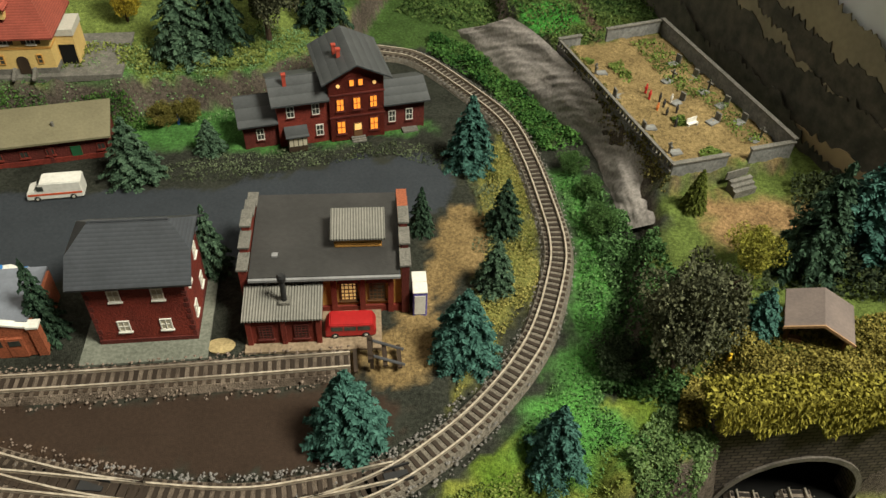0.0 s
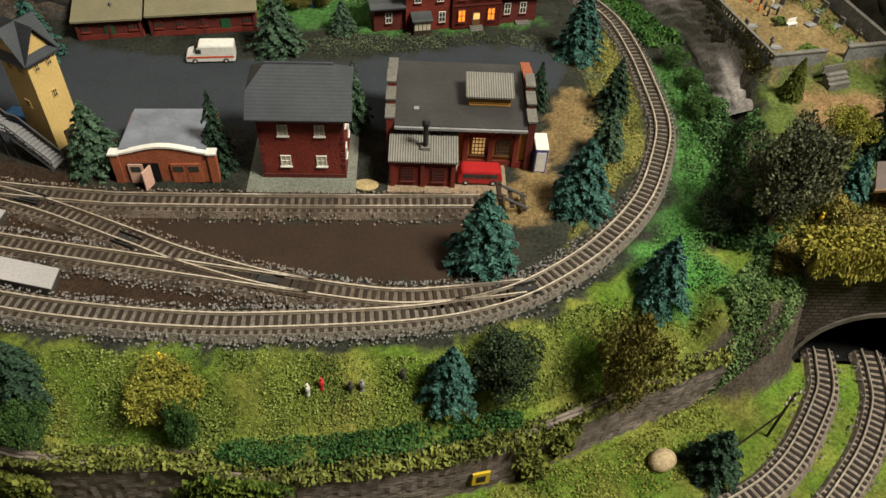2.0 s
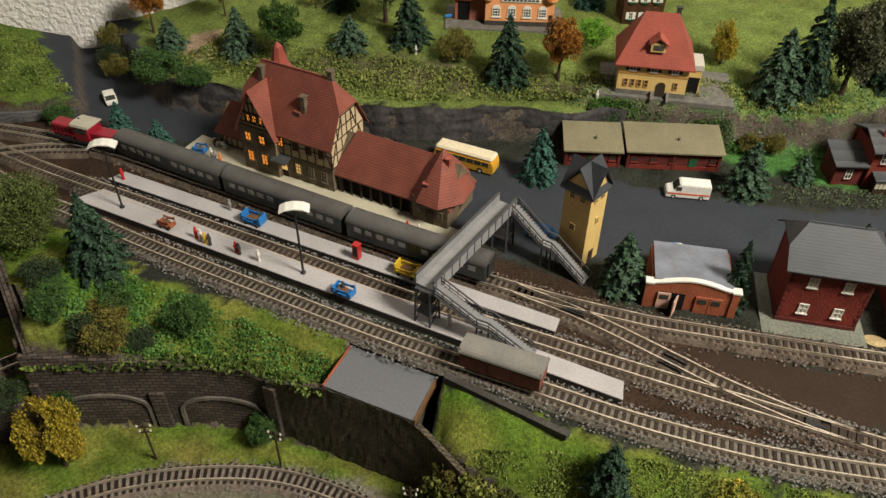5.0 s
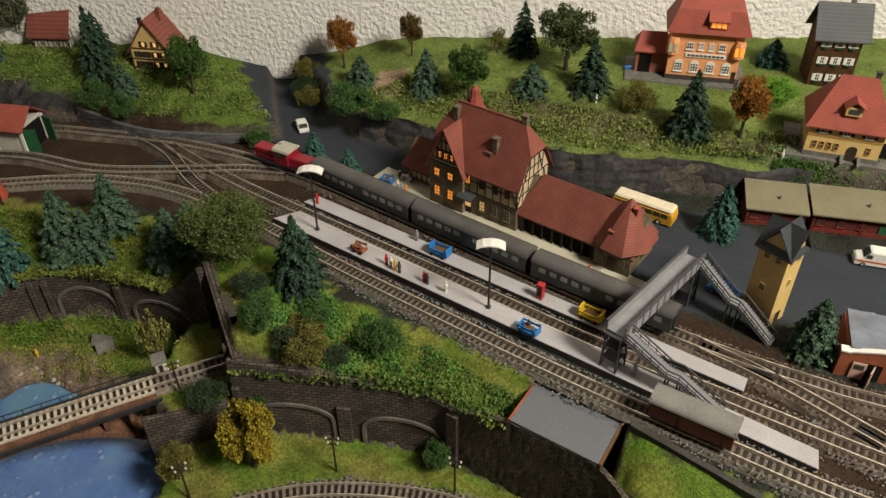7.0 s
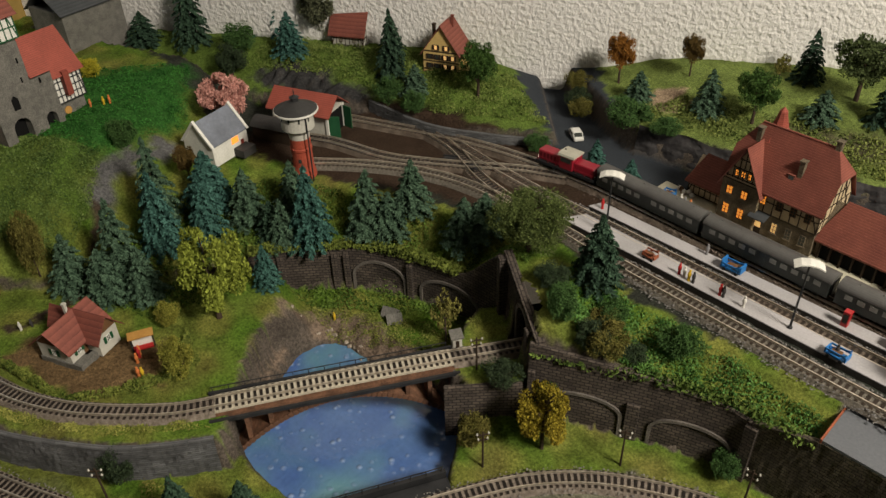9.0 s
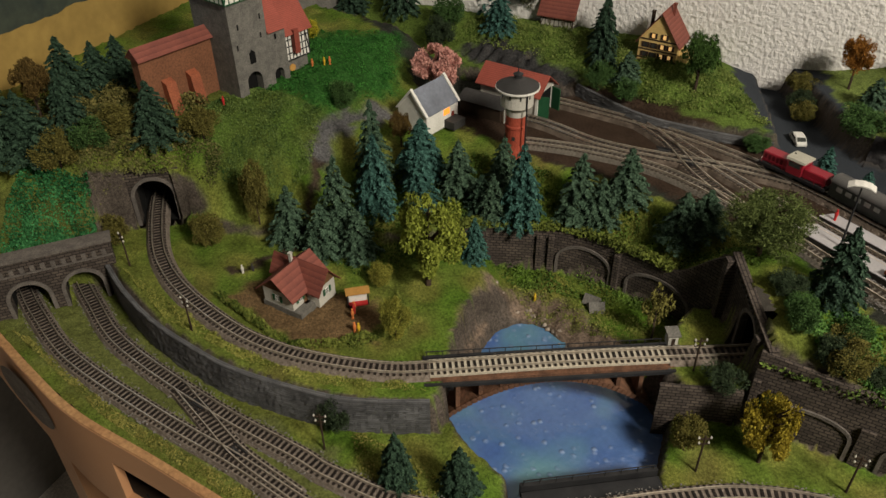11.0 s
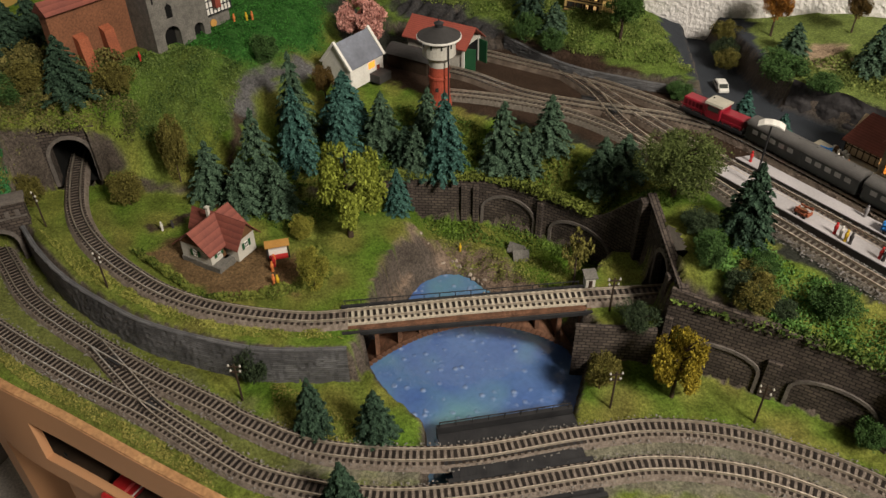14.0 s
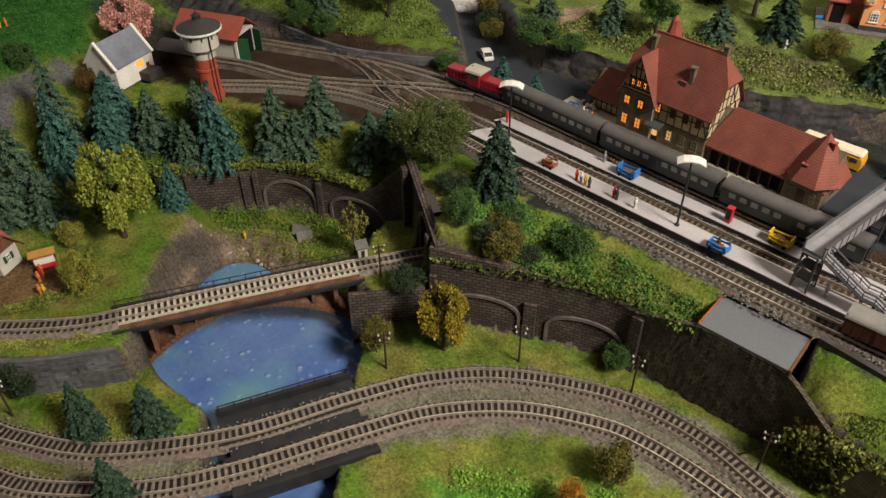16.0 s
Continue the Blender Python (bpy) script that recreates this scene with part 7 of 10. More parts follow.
b = thing("white_workshop", at2(-1.083, 0.163, 0.004, 98), "white gabled workshop with blue-grey roof", "house")
gable_walls(b, -0.026, 0.026, -0.02, 0.02, 0.024, 0.0455, WHITE, "x")
gable_roof(b, -0.0245, 0.0245, -0.02, 0.02, 0.0245, 0.0462, SHEET_BLUE, "x", 0.0015)
for x in (-0.0265, 0.0265):
    part("gable_coping", prism(bmesh.new(), [(-0.0225, 0.0235), (-0.0195, 0.0235), (0, 0.0465), (0.0195, 0.0235), (0.0225, 0.0235), (0, 0.05)], "x", x - 0.0016, x + 0.0016), WHITE, b)
part("lit_window", Box(0.002, 0.012, -0.0204, -0.02, 0.014, 0.021), LIT, b)
part("door", Box(0.015, 0.0195, -0.0205, -0.02, 0, 0.014), BRICK, b)
part("lean_to", Box(0.003, 0.022, -0.034, -0.02, 0, 0.009), TAR, b)

# ---- east: hut, relay shed ----
b = thing("forest_hut", at2(0.2315, 0.2685, 0.023, -23), "open brown timber hut with grey pitched roof", "hut")
gable_roof(b, -0.0155, 0.0155, -0.0125, 0.0125, 0.0145, 0.0215, mat("grey_brown_shingles", (0.17, 0.135, 0.125), (0.13, 0.105, 0.1), 60, 0.75, 0.2, 600), "y", 0.0025)
for sx in (-1, 1):
    part("bargeboard", prism(bmesh.new(), [(sx * 0.0185, 0.0128), (sx * 0.0185, 0.0146), (0, 0.0232), (0, 0.0214)], "y", -0.0158, -0.015), mat("tan_board", (0.4, 0.24, 0.13), None, 80, 0.7) if sx < 0 else bpy.data.materials["tan_board"], b)
    for y in (-0.0115, 0.0115):
        part("post", Box(sx * 0.0145 - 0.0008, sx * 0.0145 + 0.0008, y - 0.0008, y + 0.0008, -0.002, 0.0155), TIMBER_BROWN, b)
    part("side_wall", Box(sx * 0.0145 - 0.0005, sx * 0.0145 + 0.0005, -0.0115, 0.0115, -0.001, 0.0135 if sx > 0 else 0.006), TIMBER_BROWN, b)
part("back_wall", Box(-0.0145, 0.0145, 0.0105, 0.0115, -0.001, 0.0145), TIMBER_BROWN, b)
part("floor", Box(-0.0145, 0.0145, -0.0115, 0.0115, -0.002, 0.0005), TIMBER, b)
part("bench", Box(-0.013, -0.006, -0.0125, -0.009, 0.0005, 0.0045), TIMBER_BROWN, b)

b = thing("relay_shed", Matrix(), "flat grey-roofed shed on a dark stone wall beside the track", "shed")
ob = part("wall", prism(bmesh.new(), [(-0.443, 0.15), (-0.385, 0.141), (-0.381, 0.178), (-0.439, 0.185)], "z", LOW - 0.002, -0.006), BROWN_COURSES, b)
uv_box(ob)
part("roof", prism(bmesh.new(), [(-0.447, 0.147), (-0.3835, 0.137), (-0.3785, 0.1805), (-0.4415, 0.188)], "z", -0.006, -0.004), GREY_FLAT, b)
part("fascia", prism(bmesh.new(), [(-0.4484, 0.147), (-0.4471, 0.1468), (-0.4416, 0.1882), (-0.4429, 0.1886)], "z", -0.0085, -0.0034), BRICK_ORANGE, b)
part("fascia", prism(bmesh.new(), [(-0.3834, 0.1368), (-0.3821, 0.1366), (-0.3771, 0.1805), (-0.3784, 0.1808)], "z", -0.0085, -0.0034), TIMBER_BROWN, b)
b = thing("line_cabin", at2(-0.7255, 0.1135, -0.0455, 52), "tiny grey lineside cabin with pale roof", "cabin")
part("wall", Box(-0.004, 0.004, -0.004, 0.004, 0, 0.011), PLASTER_GREY, b)
part("roof", prism(bmesh.new(), [(-0.0055, 0.0105), (0.0055, 0.0125), (0.0055, 0.0135), (-0.0055, 0.0115)], "x", -0.0055, 0.0055), STONE_GREY, b)
part("door", Box(-0.0015, 0.0015, -0.0044, -0.004, 0, 0.008), TIMBER, b)
part("step", Box(-0.006, 0.006, -0.0075, -0.004, -0.002, 0.001), STONE_GREY, b)

# ---- rolling stock ----
LOCO_RED = mat("locomotive_red", (0.27, 0.012, 0.026), (0.23, 0.01, 0.022), 60, 0.38, spec=0.5)
COACH_BODY = mat("dark_green_coach", (0.022, 0.027, 0.023), (0.016, 0.02, 0.017), 60, 0.42, spec=0.5)
COACH_ROOF = mat("grey_coach_roof", (0.085, 0.082, 0.08), (0.066, 0.063, 0.061), 60, 0.45, spec=0.5)
CAB_ROOF = mat("pale_cab_roof", (0.45, 0.43, 0.36), (0.38, 0.36, 0.3), 60, 0.6)
WAGON_BROWN = mat("wagon_brown", (0.1, 0.035, 0.025), (0.075, 0.028, 0.02), 60, 0.7, 0.2, 600)
WAGON_ROOF = mat("wagon_roof", (0.2, 0.19, 0.175), (0.16, 0.155, 0.145), 60, 0.7)
LAMP_GLOW = mat("headlamp_glow", (1.0, 0.95, 0.8), (1.0, 0.9, 0.75), 60, 0.3, emit=4.0)
TYRE = mat("black_wheel", (0.02, 0.02, 0.02), (0.03, 0.03, 0.03), 60, 0.6)
CLEAR_PANE = mat("coach_window", (0.24, 0.24, 0.22), (0.15, 0.15, 0.14), 60, 0.15, spec=0.6)
RAIL_TOP = 0.0067


def on_track(line, s0, half):
    """The pose of a vehicle whose middle lies s0 along a line."""
    pts = spline(line, 0.001)
    k = lambda s: pts[max(0, min(len(pts) - 1, int(s / 0.001)))]
    a, b = k(s0 - half), k(s0 + half)
    m = (a + b) / 2
    return at2(m.x, m.y, RAIL_TOP, math.degrees(math.atan2(b.y - a.y, b.x - a.x)))


def run_at_x(line, x):
    pts = spline(line, 0.001)
    return 0.001 * min(range(len(pts)), key=lambda i: abs(pts[i].x - x))


def wheelset(parent, x):
    bg = part("bogie", Box(x - 0.0095, x + 0.0095, -0.006, 0.006, 0.0018, 0.0052, bev=0.0005), IRON, parent)
    for dx in (-0.0065, 0.0065):
        part("wheel", tube(bmesh.new(), (x + dx, -0.0056, 0.0027), (x + dx, 0.0056, 0.0027), 0.0027, 0.0027, 14), TYRE, bg)


def coach(m):
    root = thing("passenger_coach", m, "dark green four-axle passenger coach with grey rounded roof", "railway coach", "coaches of the train")
    h, w = 0.0575, 0.0088
    part("body", Box(-h, h, -w, w, 0.0048, 0.0188, bev=0.0004), COACH_BODY, root)
    prof = [(-w - 0.0002, 0.0186)] + [((w + 0.0002) * -math.cos(math.pi * k / 12), 0.0188 + 0.0052 * math.sin(math.pi * k / 12)) for k in range(1, 12)] + [(w + 0.0002, 0.0186)]
    part("roof", prism(bmesh.new(), prof, "x", -h - 0.0004, h + 0.0004), COACH_ROOF, root, smooth=False)
    part("underframe", Box(-h + 0.002, h - 0.002, -0.0062, 0.0062, 0.0028, 0.005), IRON, root)
    for sx in (-1, 1):
        wheelset(root, sx * 0.041)
        part("bellows", Box(sx * h - 0.0012, sx * h + 0.0012, -0.0042, 0.0042, 0.0055, 0.0185), IRON, root)
        part("coupler", Box(sx * (h + 0.002) - 0.0026, sx * (h + 0.002) + 0.0026, -0.0008, 0.0008, 0.003, 0.0045), IRON, root)
    for side in (-1, 1):
        for i in range(11):
            if i == 5:
                part("door", Box(-0.0022, 0.0022, side * w - 0.0002, side * w + 0.0002, 0.0056, 0.0176), COACH_BODY, root)
                continue
            x = -0.0475 + i * 0.0095
            part("window", Box(x - 0.0029, x + 0.0029, side * w - 0.0002, side * w + 0.00025, 0.0122, 0.0165), CLEAR_PANE, root)
    for i in range(6):
        part("roof_vent", lathe(bmesh.new(), [(0.0009, 0), (0.0009, 0.0006), (0.0003, 0.001)], 8, M2((-0.045 + i * 0.018, 0.0, 0.0237))), COACH_ROOF, root)
    return root


def locomotive(m):
    root = thing("diesel_locomotive", m, "dark red diesel locomotive with pale cab roof and lit headlamps", "locomotive")
    part("frame", Box(-0.0345, 0.0345, -0.0088, 0.0088, 0.0046, 0.0078, bev=0.0003), IRON, root)
    part("front_hood", Box(-0.0335, -0.0065, -0.0066, 0.0066, 0.0078, 0.0186, bev=0.0009), LOCO_RED, root)
    part("rear_hood", Box(0.0095, 0.0335, -0.0066, 0.0066, 0.0078, 0.0176, bev=0.0009), LOCO_RED, root)
    cab = part("cab", Box(-0.0065, 0.0095, -0.0088, 0.0088, 0.0078, 0.0222, bev=0.0005), LOCO_RED, root)
    part("cab_roof", prism(bmesh.new(), [(-0.0095, 0.0219), (0.0095, 0.0219), (0.0086, 0.0238), (0.004, 0.0248), (-0.004, 0.0248), (-0.0086, 0.0238)], "x", -0.008, 0.011), CAB_ROOF, root)
    part("roof_horn", lathe(bmesh.new(), [(0.0008, 0), (0.0008, 0.001), (0.0003, 0.0012)], 8, M2((-0.005, 0, 0.0247))), IRON, root)
    for s in (-1, 1):
        part("cab_window", Box(-0.0045, 0.0072, s * 0.0088 - 0.0002, s * 0.0088 + 0.0002, 0.0158, 0.0205), PANE, cab)
        part("handrail", Box(-0.034, 0.034, s * 0.0086 - 0.0002, s * 0.0086 + 0.0002, 0.0118, 0.0122), LOCO_RED, root)
        for x in (-0.032, -0.02, -0.01, 0.014, 0.024, 0.032):
            part("stanchion", Box(x - 0.0002, x + 0.0002, s * 0.0086 - 0.0002, s * 0.0086 + 0.0002, 0.0078, 0.012), LOCO_RED, root)
    for x, sx in ((-0.0335, -1), (0.0335, 1)):
        for y, z in ((-0.0048, 0.0095), (0.0048, 0.0095), (0.0, 0.0158)):
            part("headlamp", lathe(bmesh.new(), [(0.0001, 0), (0.0009, 0), (0.0009, 0.0005), (0.0001, 0.0005)], 10, M2((x, y, z)) @ Matrix.Rotation(radians(90 * sx), 4, "Y")), LAMP_GLOW if sx < 0 else PLASTER_GREY, root)
        part("coupler", Box(x + sx * 0.002 - 0.0022, x + sx * 0.002 + 0.0022, -0.0009, 0.0009, 0.0032, 0.0048), IRON, root)
        part("buffer_beam", Box(x - 0.0005 + sx * 0.001, x + 0.0005 + sx * 0.001, -0.0085, 0.0085, 0.0042, 0.0075), IRON, root)
    for i in range(5):
        part("grille", Box(-0.031 + i * 0.0042, -0.0285 + i * 0.0042, -0.0069, -0.0066, 0.0105, 0.0165), mat("grille_dark", (0.12, 0.01, 0.018), None, 60, 0.6) if i == 0 else bpy.data.materials["grille_dark"], root)
    for sx in (-1, 1):
        wheelset(root, sx * 0.0205)
    return root


S_LOCO = run_at_x(T_ONE, -0.752)
locomotive(on_track(T_ONE, S_LOCO, 0.02))
for i in range(3):
    coach(on_track(T_ONE, S_LOCO + 0.0365 + 0.0605 + i * 0.1195, 0.04))
S_W = run_at_x(T_OUTER, -0.337)
w = thing("goods_wagon", on_track(T_OUTER, S_W, 0.015), "brown boarded goods wagon with grey arched roof", "railway wagon")
part("body", Box(-0.0265, 0.0265, -0.0085, 0.0085, 0.005, 0.0178), WAGON_BROWN, w)
part("roof", prism(bmesh.new(), [(-0.0092, 0.0176)] + [(-0.0092 * math.cos(math.pi * k / 10), 0.0178 + 0.0042 * math.sin(math.pi * k / 10)) for k in range(1, 10)] + [(0.0092, 0.0176)], "x", -0.0275, 0.0275), WAGON_ROOF, w)
for s in (-1, 1):
    part("sliding_door", Box(-0.0065, 0.0065, s * 0.0087 - 0.0003, s * 0.0087 + 0.0003, 0.0055, 0.0168), WAGON_BROWN, w)
    for i in range(9):
        part("board", Box(-0.0258 + i * 0.0058, -0.0206 + i * 0.0058, s * 0.0085 - 0.00018, s * 0.0085 + 0.00018, 0.0052, 0.0176), WAGON_BROWN, w)
    part("axle", tube(bmesh.new(), (s * 0.0155, -0.0056, 0.0027), (s * 0.0155, 0.0056, 0.0027), 0.0027, 0.0027, 14), TYRE, w)
    part("end_wall", Box(s * 0.0265 - 0.0003, s * 0.0265 + 0.0003, -0.0083, 0.0083, 0.0052, 0.0205), mat("rusty_end", (0.2, 0.06, 0.04), None, 60, 0.7) if s < 0 else bpy.data.materials["rusty_end"], w)
part("underframe", Box(-0.0255, 0.0255, -0.006, 0.006, 0.0026, 0.0052), IRON, w)

# ---- footbridge ----
F0, F1 = Vector((-0.3975, 0.213, 0.0395)), Vector((-0.3655, 0.314, 0.0395))
fd = F1 - F0
fb = thing("footbridge", at2(F0.x, F0.y, 0, math.degrees(math.atan2(fd.y, fd.x))), "grey steel footbridge with stairs over the station tracks", "footbridge")
L = fd.length
part("deck", Box(-0.002, L + 0.002, -0.0065, 0.0065, 0.0375, 0.0395), STEEL_GREY, fb)
for s in (-1, 1):
    part("side_girder", Box(-0.002 + 0.0, L + 0.002, s * 0.0072 - 0.0006, s * 0.0072 + 0.0006, 0.0362, 0.0462), STEEL_GREY, fb)
    part("handrail", Box(-0.002, L + 0.002, s * 0.0072 - 0.0009, s * 0.0072 + 0.0009, 0.0462, 0.047), DARK_STEEL, fb)
    for i in range(12):
        part("girder_rib", Box(i * L / 11 - 0.0004, i * L / 11 + 0.0004, s * 0.0079 - 0.0003, s * 0.0079 + 0.0003, 0.0365, 0.046), DARK_STEEL, fb)


def lattice_tower(x, base):
    for sx in (-1, 1):
        for sy in (-1, 1):
            part("tower_leg", tube(bmesh.new(), (x + sx * 0.006, sy * 0.0062, base), (x + sx * 0.005, sy * 0.0055, 0.0375), 0.00075, 0.00075, 6), DARK_STEEL, fb)
    for k in range(3):
        za, zb = base + (0.0375 - base) * k / 3, base + (0.0375 - base) * (k + 1) / 3
        for sy in (-1, 1):
            part("cross_brace", tube(bmesh.new(), (x - 0.0058, sy * 0.006, za), (x + 0.0058, sy * 0.006, zb), 0.00045, 0.00045, 5), DARK_STEEL, fb)
            part("cross_brace", tube(bmesh.new(), (x + 0.0058, sy * 0.006, za), (x - 0.0058, sy * 0.006, zb), 0.00045, 0.00045, 5), DARK_STEEL, fb)
        part("tie_bar", Box(x - 0.0058, x + 0.0058, -0.006, 0.006, zb - 0.0008, zb), DARK_STEEL, fb)


lattice_tower(0.001, 0.0064)
lattice_tower(L - 0.001, -0.001)


def flight(start, stop, base):
    """A stair in two flights with a landing between, with stringers, treads and rails."""
    inv = fb.matrix_world.inverted()
    a, c = Vector(start), Vector(stop)
    mid0, mid1 = a + (c - a) * 0.44, a + (c - a) * 0.56
    zm = (a.z + c.z) / 2
    d = (c - a).copy()
    d.z = 0
    d.normalize()
    s = Vector((-d.y, d.x, 0))
    p0, p1 = Vector((mid0.x, mid0.y, zm)), Vector((mid1.x, mid1.y, zm))
    for u, v in ((a, p0), (p0, p1), (p1, c)):
        run = v - u
        n = max(1, int(run.length / 0.0026)) if abs(run.z) > 0.001 else 1
        for k in range(n):
            q = u + run * ((k + 0.5) / n)
            wdt = run.length / n * (0.62 if n > 1 else 0.5)
            t = part("tread" if n > 1 else "landing", Box(-wdt, wdt, -0.0048, 0.0048, -0.0004, 0.0004), STEEL_GREY, fb)
            t.matrix_basis = inv @ M2(q) @ Matrix.Rotation(math.atan2(d.y, d.x), 4, "Z")
        for side in (-1, 1):
            for lift, r, nm, mm in ((-0.0008, 0.0011, "stringer", DARK_STEEL), (0.0062, 0.00065, "handrail", DARK_STEEL), (0.003, 0.0004, "mid_rail", DARK_STEEL)):
                o = part(nm, tube(bmesh.new(), u + s * side * 0.0052 + Vector((0, 0, lift)), v + s * side * 0.0052 + Vector((0, 0, lift)), r, r, 6), mm, fb)
                o.matrix_basis = inv
            for k in range(max(2, int(run.length / 0.005))):
                q = u + run * (k / max(1, int(run.length / 0.005) - 1)) + s * side * 0.0052
                o = part("baluster", tube(bmesh.new(), q - Vector((0, 0, 0.0008)), q + Vector((0, 0, 0.0062)), 0.0003, 0.0003, 4), DARK_STEEL, fb)
                o.matrix_basis = inv
    for q in (p0, p1):
        for side in (-1, 1):
            o = part("landing_post", tube(bmesh.new(), q + s * side * 0.005, Vector((q.x, q.y, base)) + s * side * 0.005, 0.0006, 0.0006, 5), DARK_STEEL, fb)
            o.matrix_basis = inv


flight((-0.389, 0.2115, 0.0395), (-0.3205, 0.2, 0.0068), 0.0066)
flight((-0.3585, 0.3125, 0.0395), (-0.2975, 0.2905, 0.0005), 0.0)

# ---- road vehicles ----
VAN_WHITE = mat("white_van_paint", (0.7, 0.69, 0.66), (0.62, 0.61, 0.58), 40, 0.35, spec=0.5)
BUS_YELLOW = mat("yellow_bus_paint", (0.62, 0.33, 0.03), (0.55, 0.29, 0.025), 40, 0.4, spec=0.5)
BUS_CREAM = mat("cream_bus_roof", (0.68, 0.6, 0.44), (0.6, 0.53, 0.39), 40, 0.5)
RED_PAINT = mat("red_car_paint", (0.38, 0.018, 0.02), (0.32, 0.015, 0.017), 40, 0.35, spec=0.5)
BLUE_PAINT = mat("blue_paint", (0.03, 0.19, 0.5), (0.025, 0.15, 0.42), 40, 0.4)
YEL_PAINT = mat("yellow_paint", (0.6, 0.42, 0.03), (0.5, 0.34, 0.025), 40, 0.5)
ORANGE_STRIPE = mat("orange_stripe", (0.6, 0.1, 0.04), None, 40, 0.5)
PURPLE = mat("violet_paint", (0.13, 0.11, 0.36), (0.1, 0.085, 0.3), 40, 0.5)


def vehicle(name, m, label, prof, w, paint, glass, wheels, wr, bev=0.0006, category="car"):
    """A road vehicle from its side outline; glass lists side window spans (x0, x1, z0, z1)."""
    root = thing(name, m, label, category)
    bm = bmesh.new()
    prism(bm, prof, "y", -w / 2, w / 2)
    bmesh.ops.bevel(bm, geom=[e for e in bm.edges], offset=bev, segments=2, affect="EDGES")
    part("body", bm, paint, root)
    for x0, x1, z0, z1 in glass:
        for s in (-1, 1):
            part("side_window", Box(x0, x1, s * w / 2 - 0.0002, s * w / 2 + 0.0002, z0, z1), PANE, root)
    for x in wheels:
        for s in (-1, 1):
            wh = part("wheel", tube(bmesh.new(), (x, s * (w / 2 - 0.0016), wr), (x, s * (w / 2 + 0.0002), wr), wr, wr, 14), TYRE, root)
            part("hub", tube(bmesh.new(), (x, s * (w / 2 + 0.0001), wr), (x, s * (w / 2 + 0.0004), wr), wr * 0.5, wr * 0.45, 10), PLASTER_GREY, wh)
    return root


v = vehicle("delivery_van", at2(-0.2295, 0.4225, 0, 8), "white panel van with an orange stripe on the road", [(-0.0185, 0.0012), (0.018, 0.0012), (0.018, 0.0142), (-0.0075, 0.0145), (-0.0125, 0.0085), (-0.0175, 0.0068), (-0.0185, 0.004)], 0.0125, VAN_WHITE, [(-0.0105, -0.0062, 0.0085, 0.0122)], (-0.0118, 0.0112), 0.0021)
part("windscreen", prism(bmesh.new(), [(-0.0126, 0.0088), (-0.0122, 0.0088), (-0.008, 0.0138), (-0.0084, 0.014)], "y", -0.005, 0.005), PANE, v)
for s in (-1, 1):
    part("stripe", Box(-0.017, 0.0175, s * 0.00625 - 0.0002, s * 0.00625 + 0.0002, 0.0048, 0.0062), ORANGE_STRIPE, v)
v = vehicle("red_minibus", at2(-0.0255, 0.2945, 0.0018, 2), "dark red minibus parked beside the engine shed", [(-0.0145, 0.0012), (0.0145, 0.0012), (0.0147, 0.006), (0.0125, 0.0108), (-0.0115, 0.0112), (-0.0142, 0.0065)], 0.0115, RED_PAINT, [(-0.0108, -0.0042, 0.0062, 0.0093), (-0.0034, 0.0034, 0.0062, 0.0093), (0.0042, 0.0112, 0.0062, 0.0093)], (-0.0088, 0.0088), 0.0021)
v = vehicle("post_bus", at2(-0.421, 0.4145, 0, -10), "yellow bus with cream roof on the station road", [(-0.0285, 0.0015), (0.0285, 0.0015), (0.0288, 0.009), (0.0275, 0.0135), (-0.027, 0.0138), (-0.0288, 0.008)], 0.0155, BUS_YELLOW, [(-0.0255 + i * 0.0073, -0.0193 + i * 0.0073, 0.0085, 0.0125) for i in range(7)], (-0.0185, 0.0165), 0.0029, category="bus")
bm = bmesh.new()
box(bm, -0.0275, 0.0275, -0.0074, 0.0074, 0.0132, 0.0172, bev=0.0016)
part("roof", bm, BUS_CREAM, v)
v = vehicle("small_car", at2(-0.789, 0.4225, 0, -45), "small white hatchback car on the side road", [(-0.0125, 0.001), (0.0125, 0.001), (0.0128, 0.0045), (0.0095, 0.0052), (0.0055, 0.0088), (-0.0065, 0.0088), (-0.0115, 0.0055), (-0.0127, 0.0045)], 0.0108, VAN_WHITE, [(-0.0072, -0.001, 0.0054, 0.0078), (0.0, 0.0052, 0.0054, 0.0078)], (-0.008, 0.008), 0.0019)
part("windscreen", prism(bmesh.new(), [(0.0062, 0.0087), (0.0066, 0.0087), (0.0099, 0.0055), (0.0094, 0.0055)], "y", -0.0044, 0.0044), PANE, v)
part("rear_window", prism(bmesh.new(), [(-0.0071, 0.0087), (-0.0075, 0.0086), (-0.0113, 0.006), (-0.0109, 0.0058)], "y", -0.0044, 0.0044), PANE, v)
v = vehicle("patrol_car", at2(-0.236, 0.339, 0, 12), "white and blue patrol car behind the garage", [(-0.0145, 0.001), (0.0145, 0.001), (0.0148, 0.0045), (0.0095, 0.0054), (0.0055, 0.0088), (-0.0065, 0.0088), (-0.0115, 0.0055), (-0.0147, 0.0045)], 0.0112, VAN_WHITE, [(-0.0072, -0.001, 0.0054, 0.0078), (0.0, 0.0052, 0.0054, 0.0078)], (-0.009, 0.009), 0.0019)
part("light_bar", Box(-0.0012, 0.0012, -0.0042, 0.0042, 0.0087, 0.0099), BLUE_PAINT, v)
part("bonnet_stripe", Box(0.0085, 0.0142, -0.0045, 0.0045, 0.0049, 0.0056), BLUE_PAINT, v)
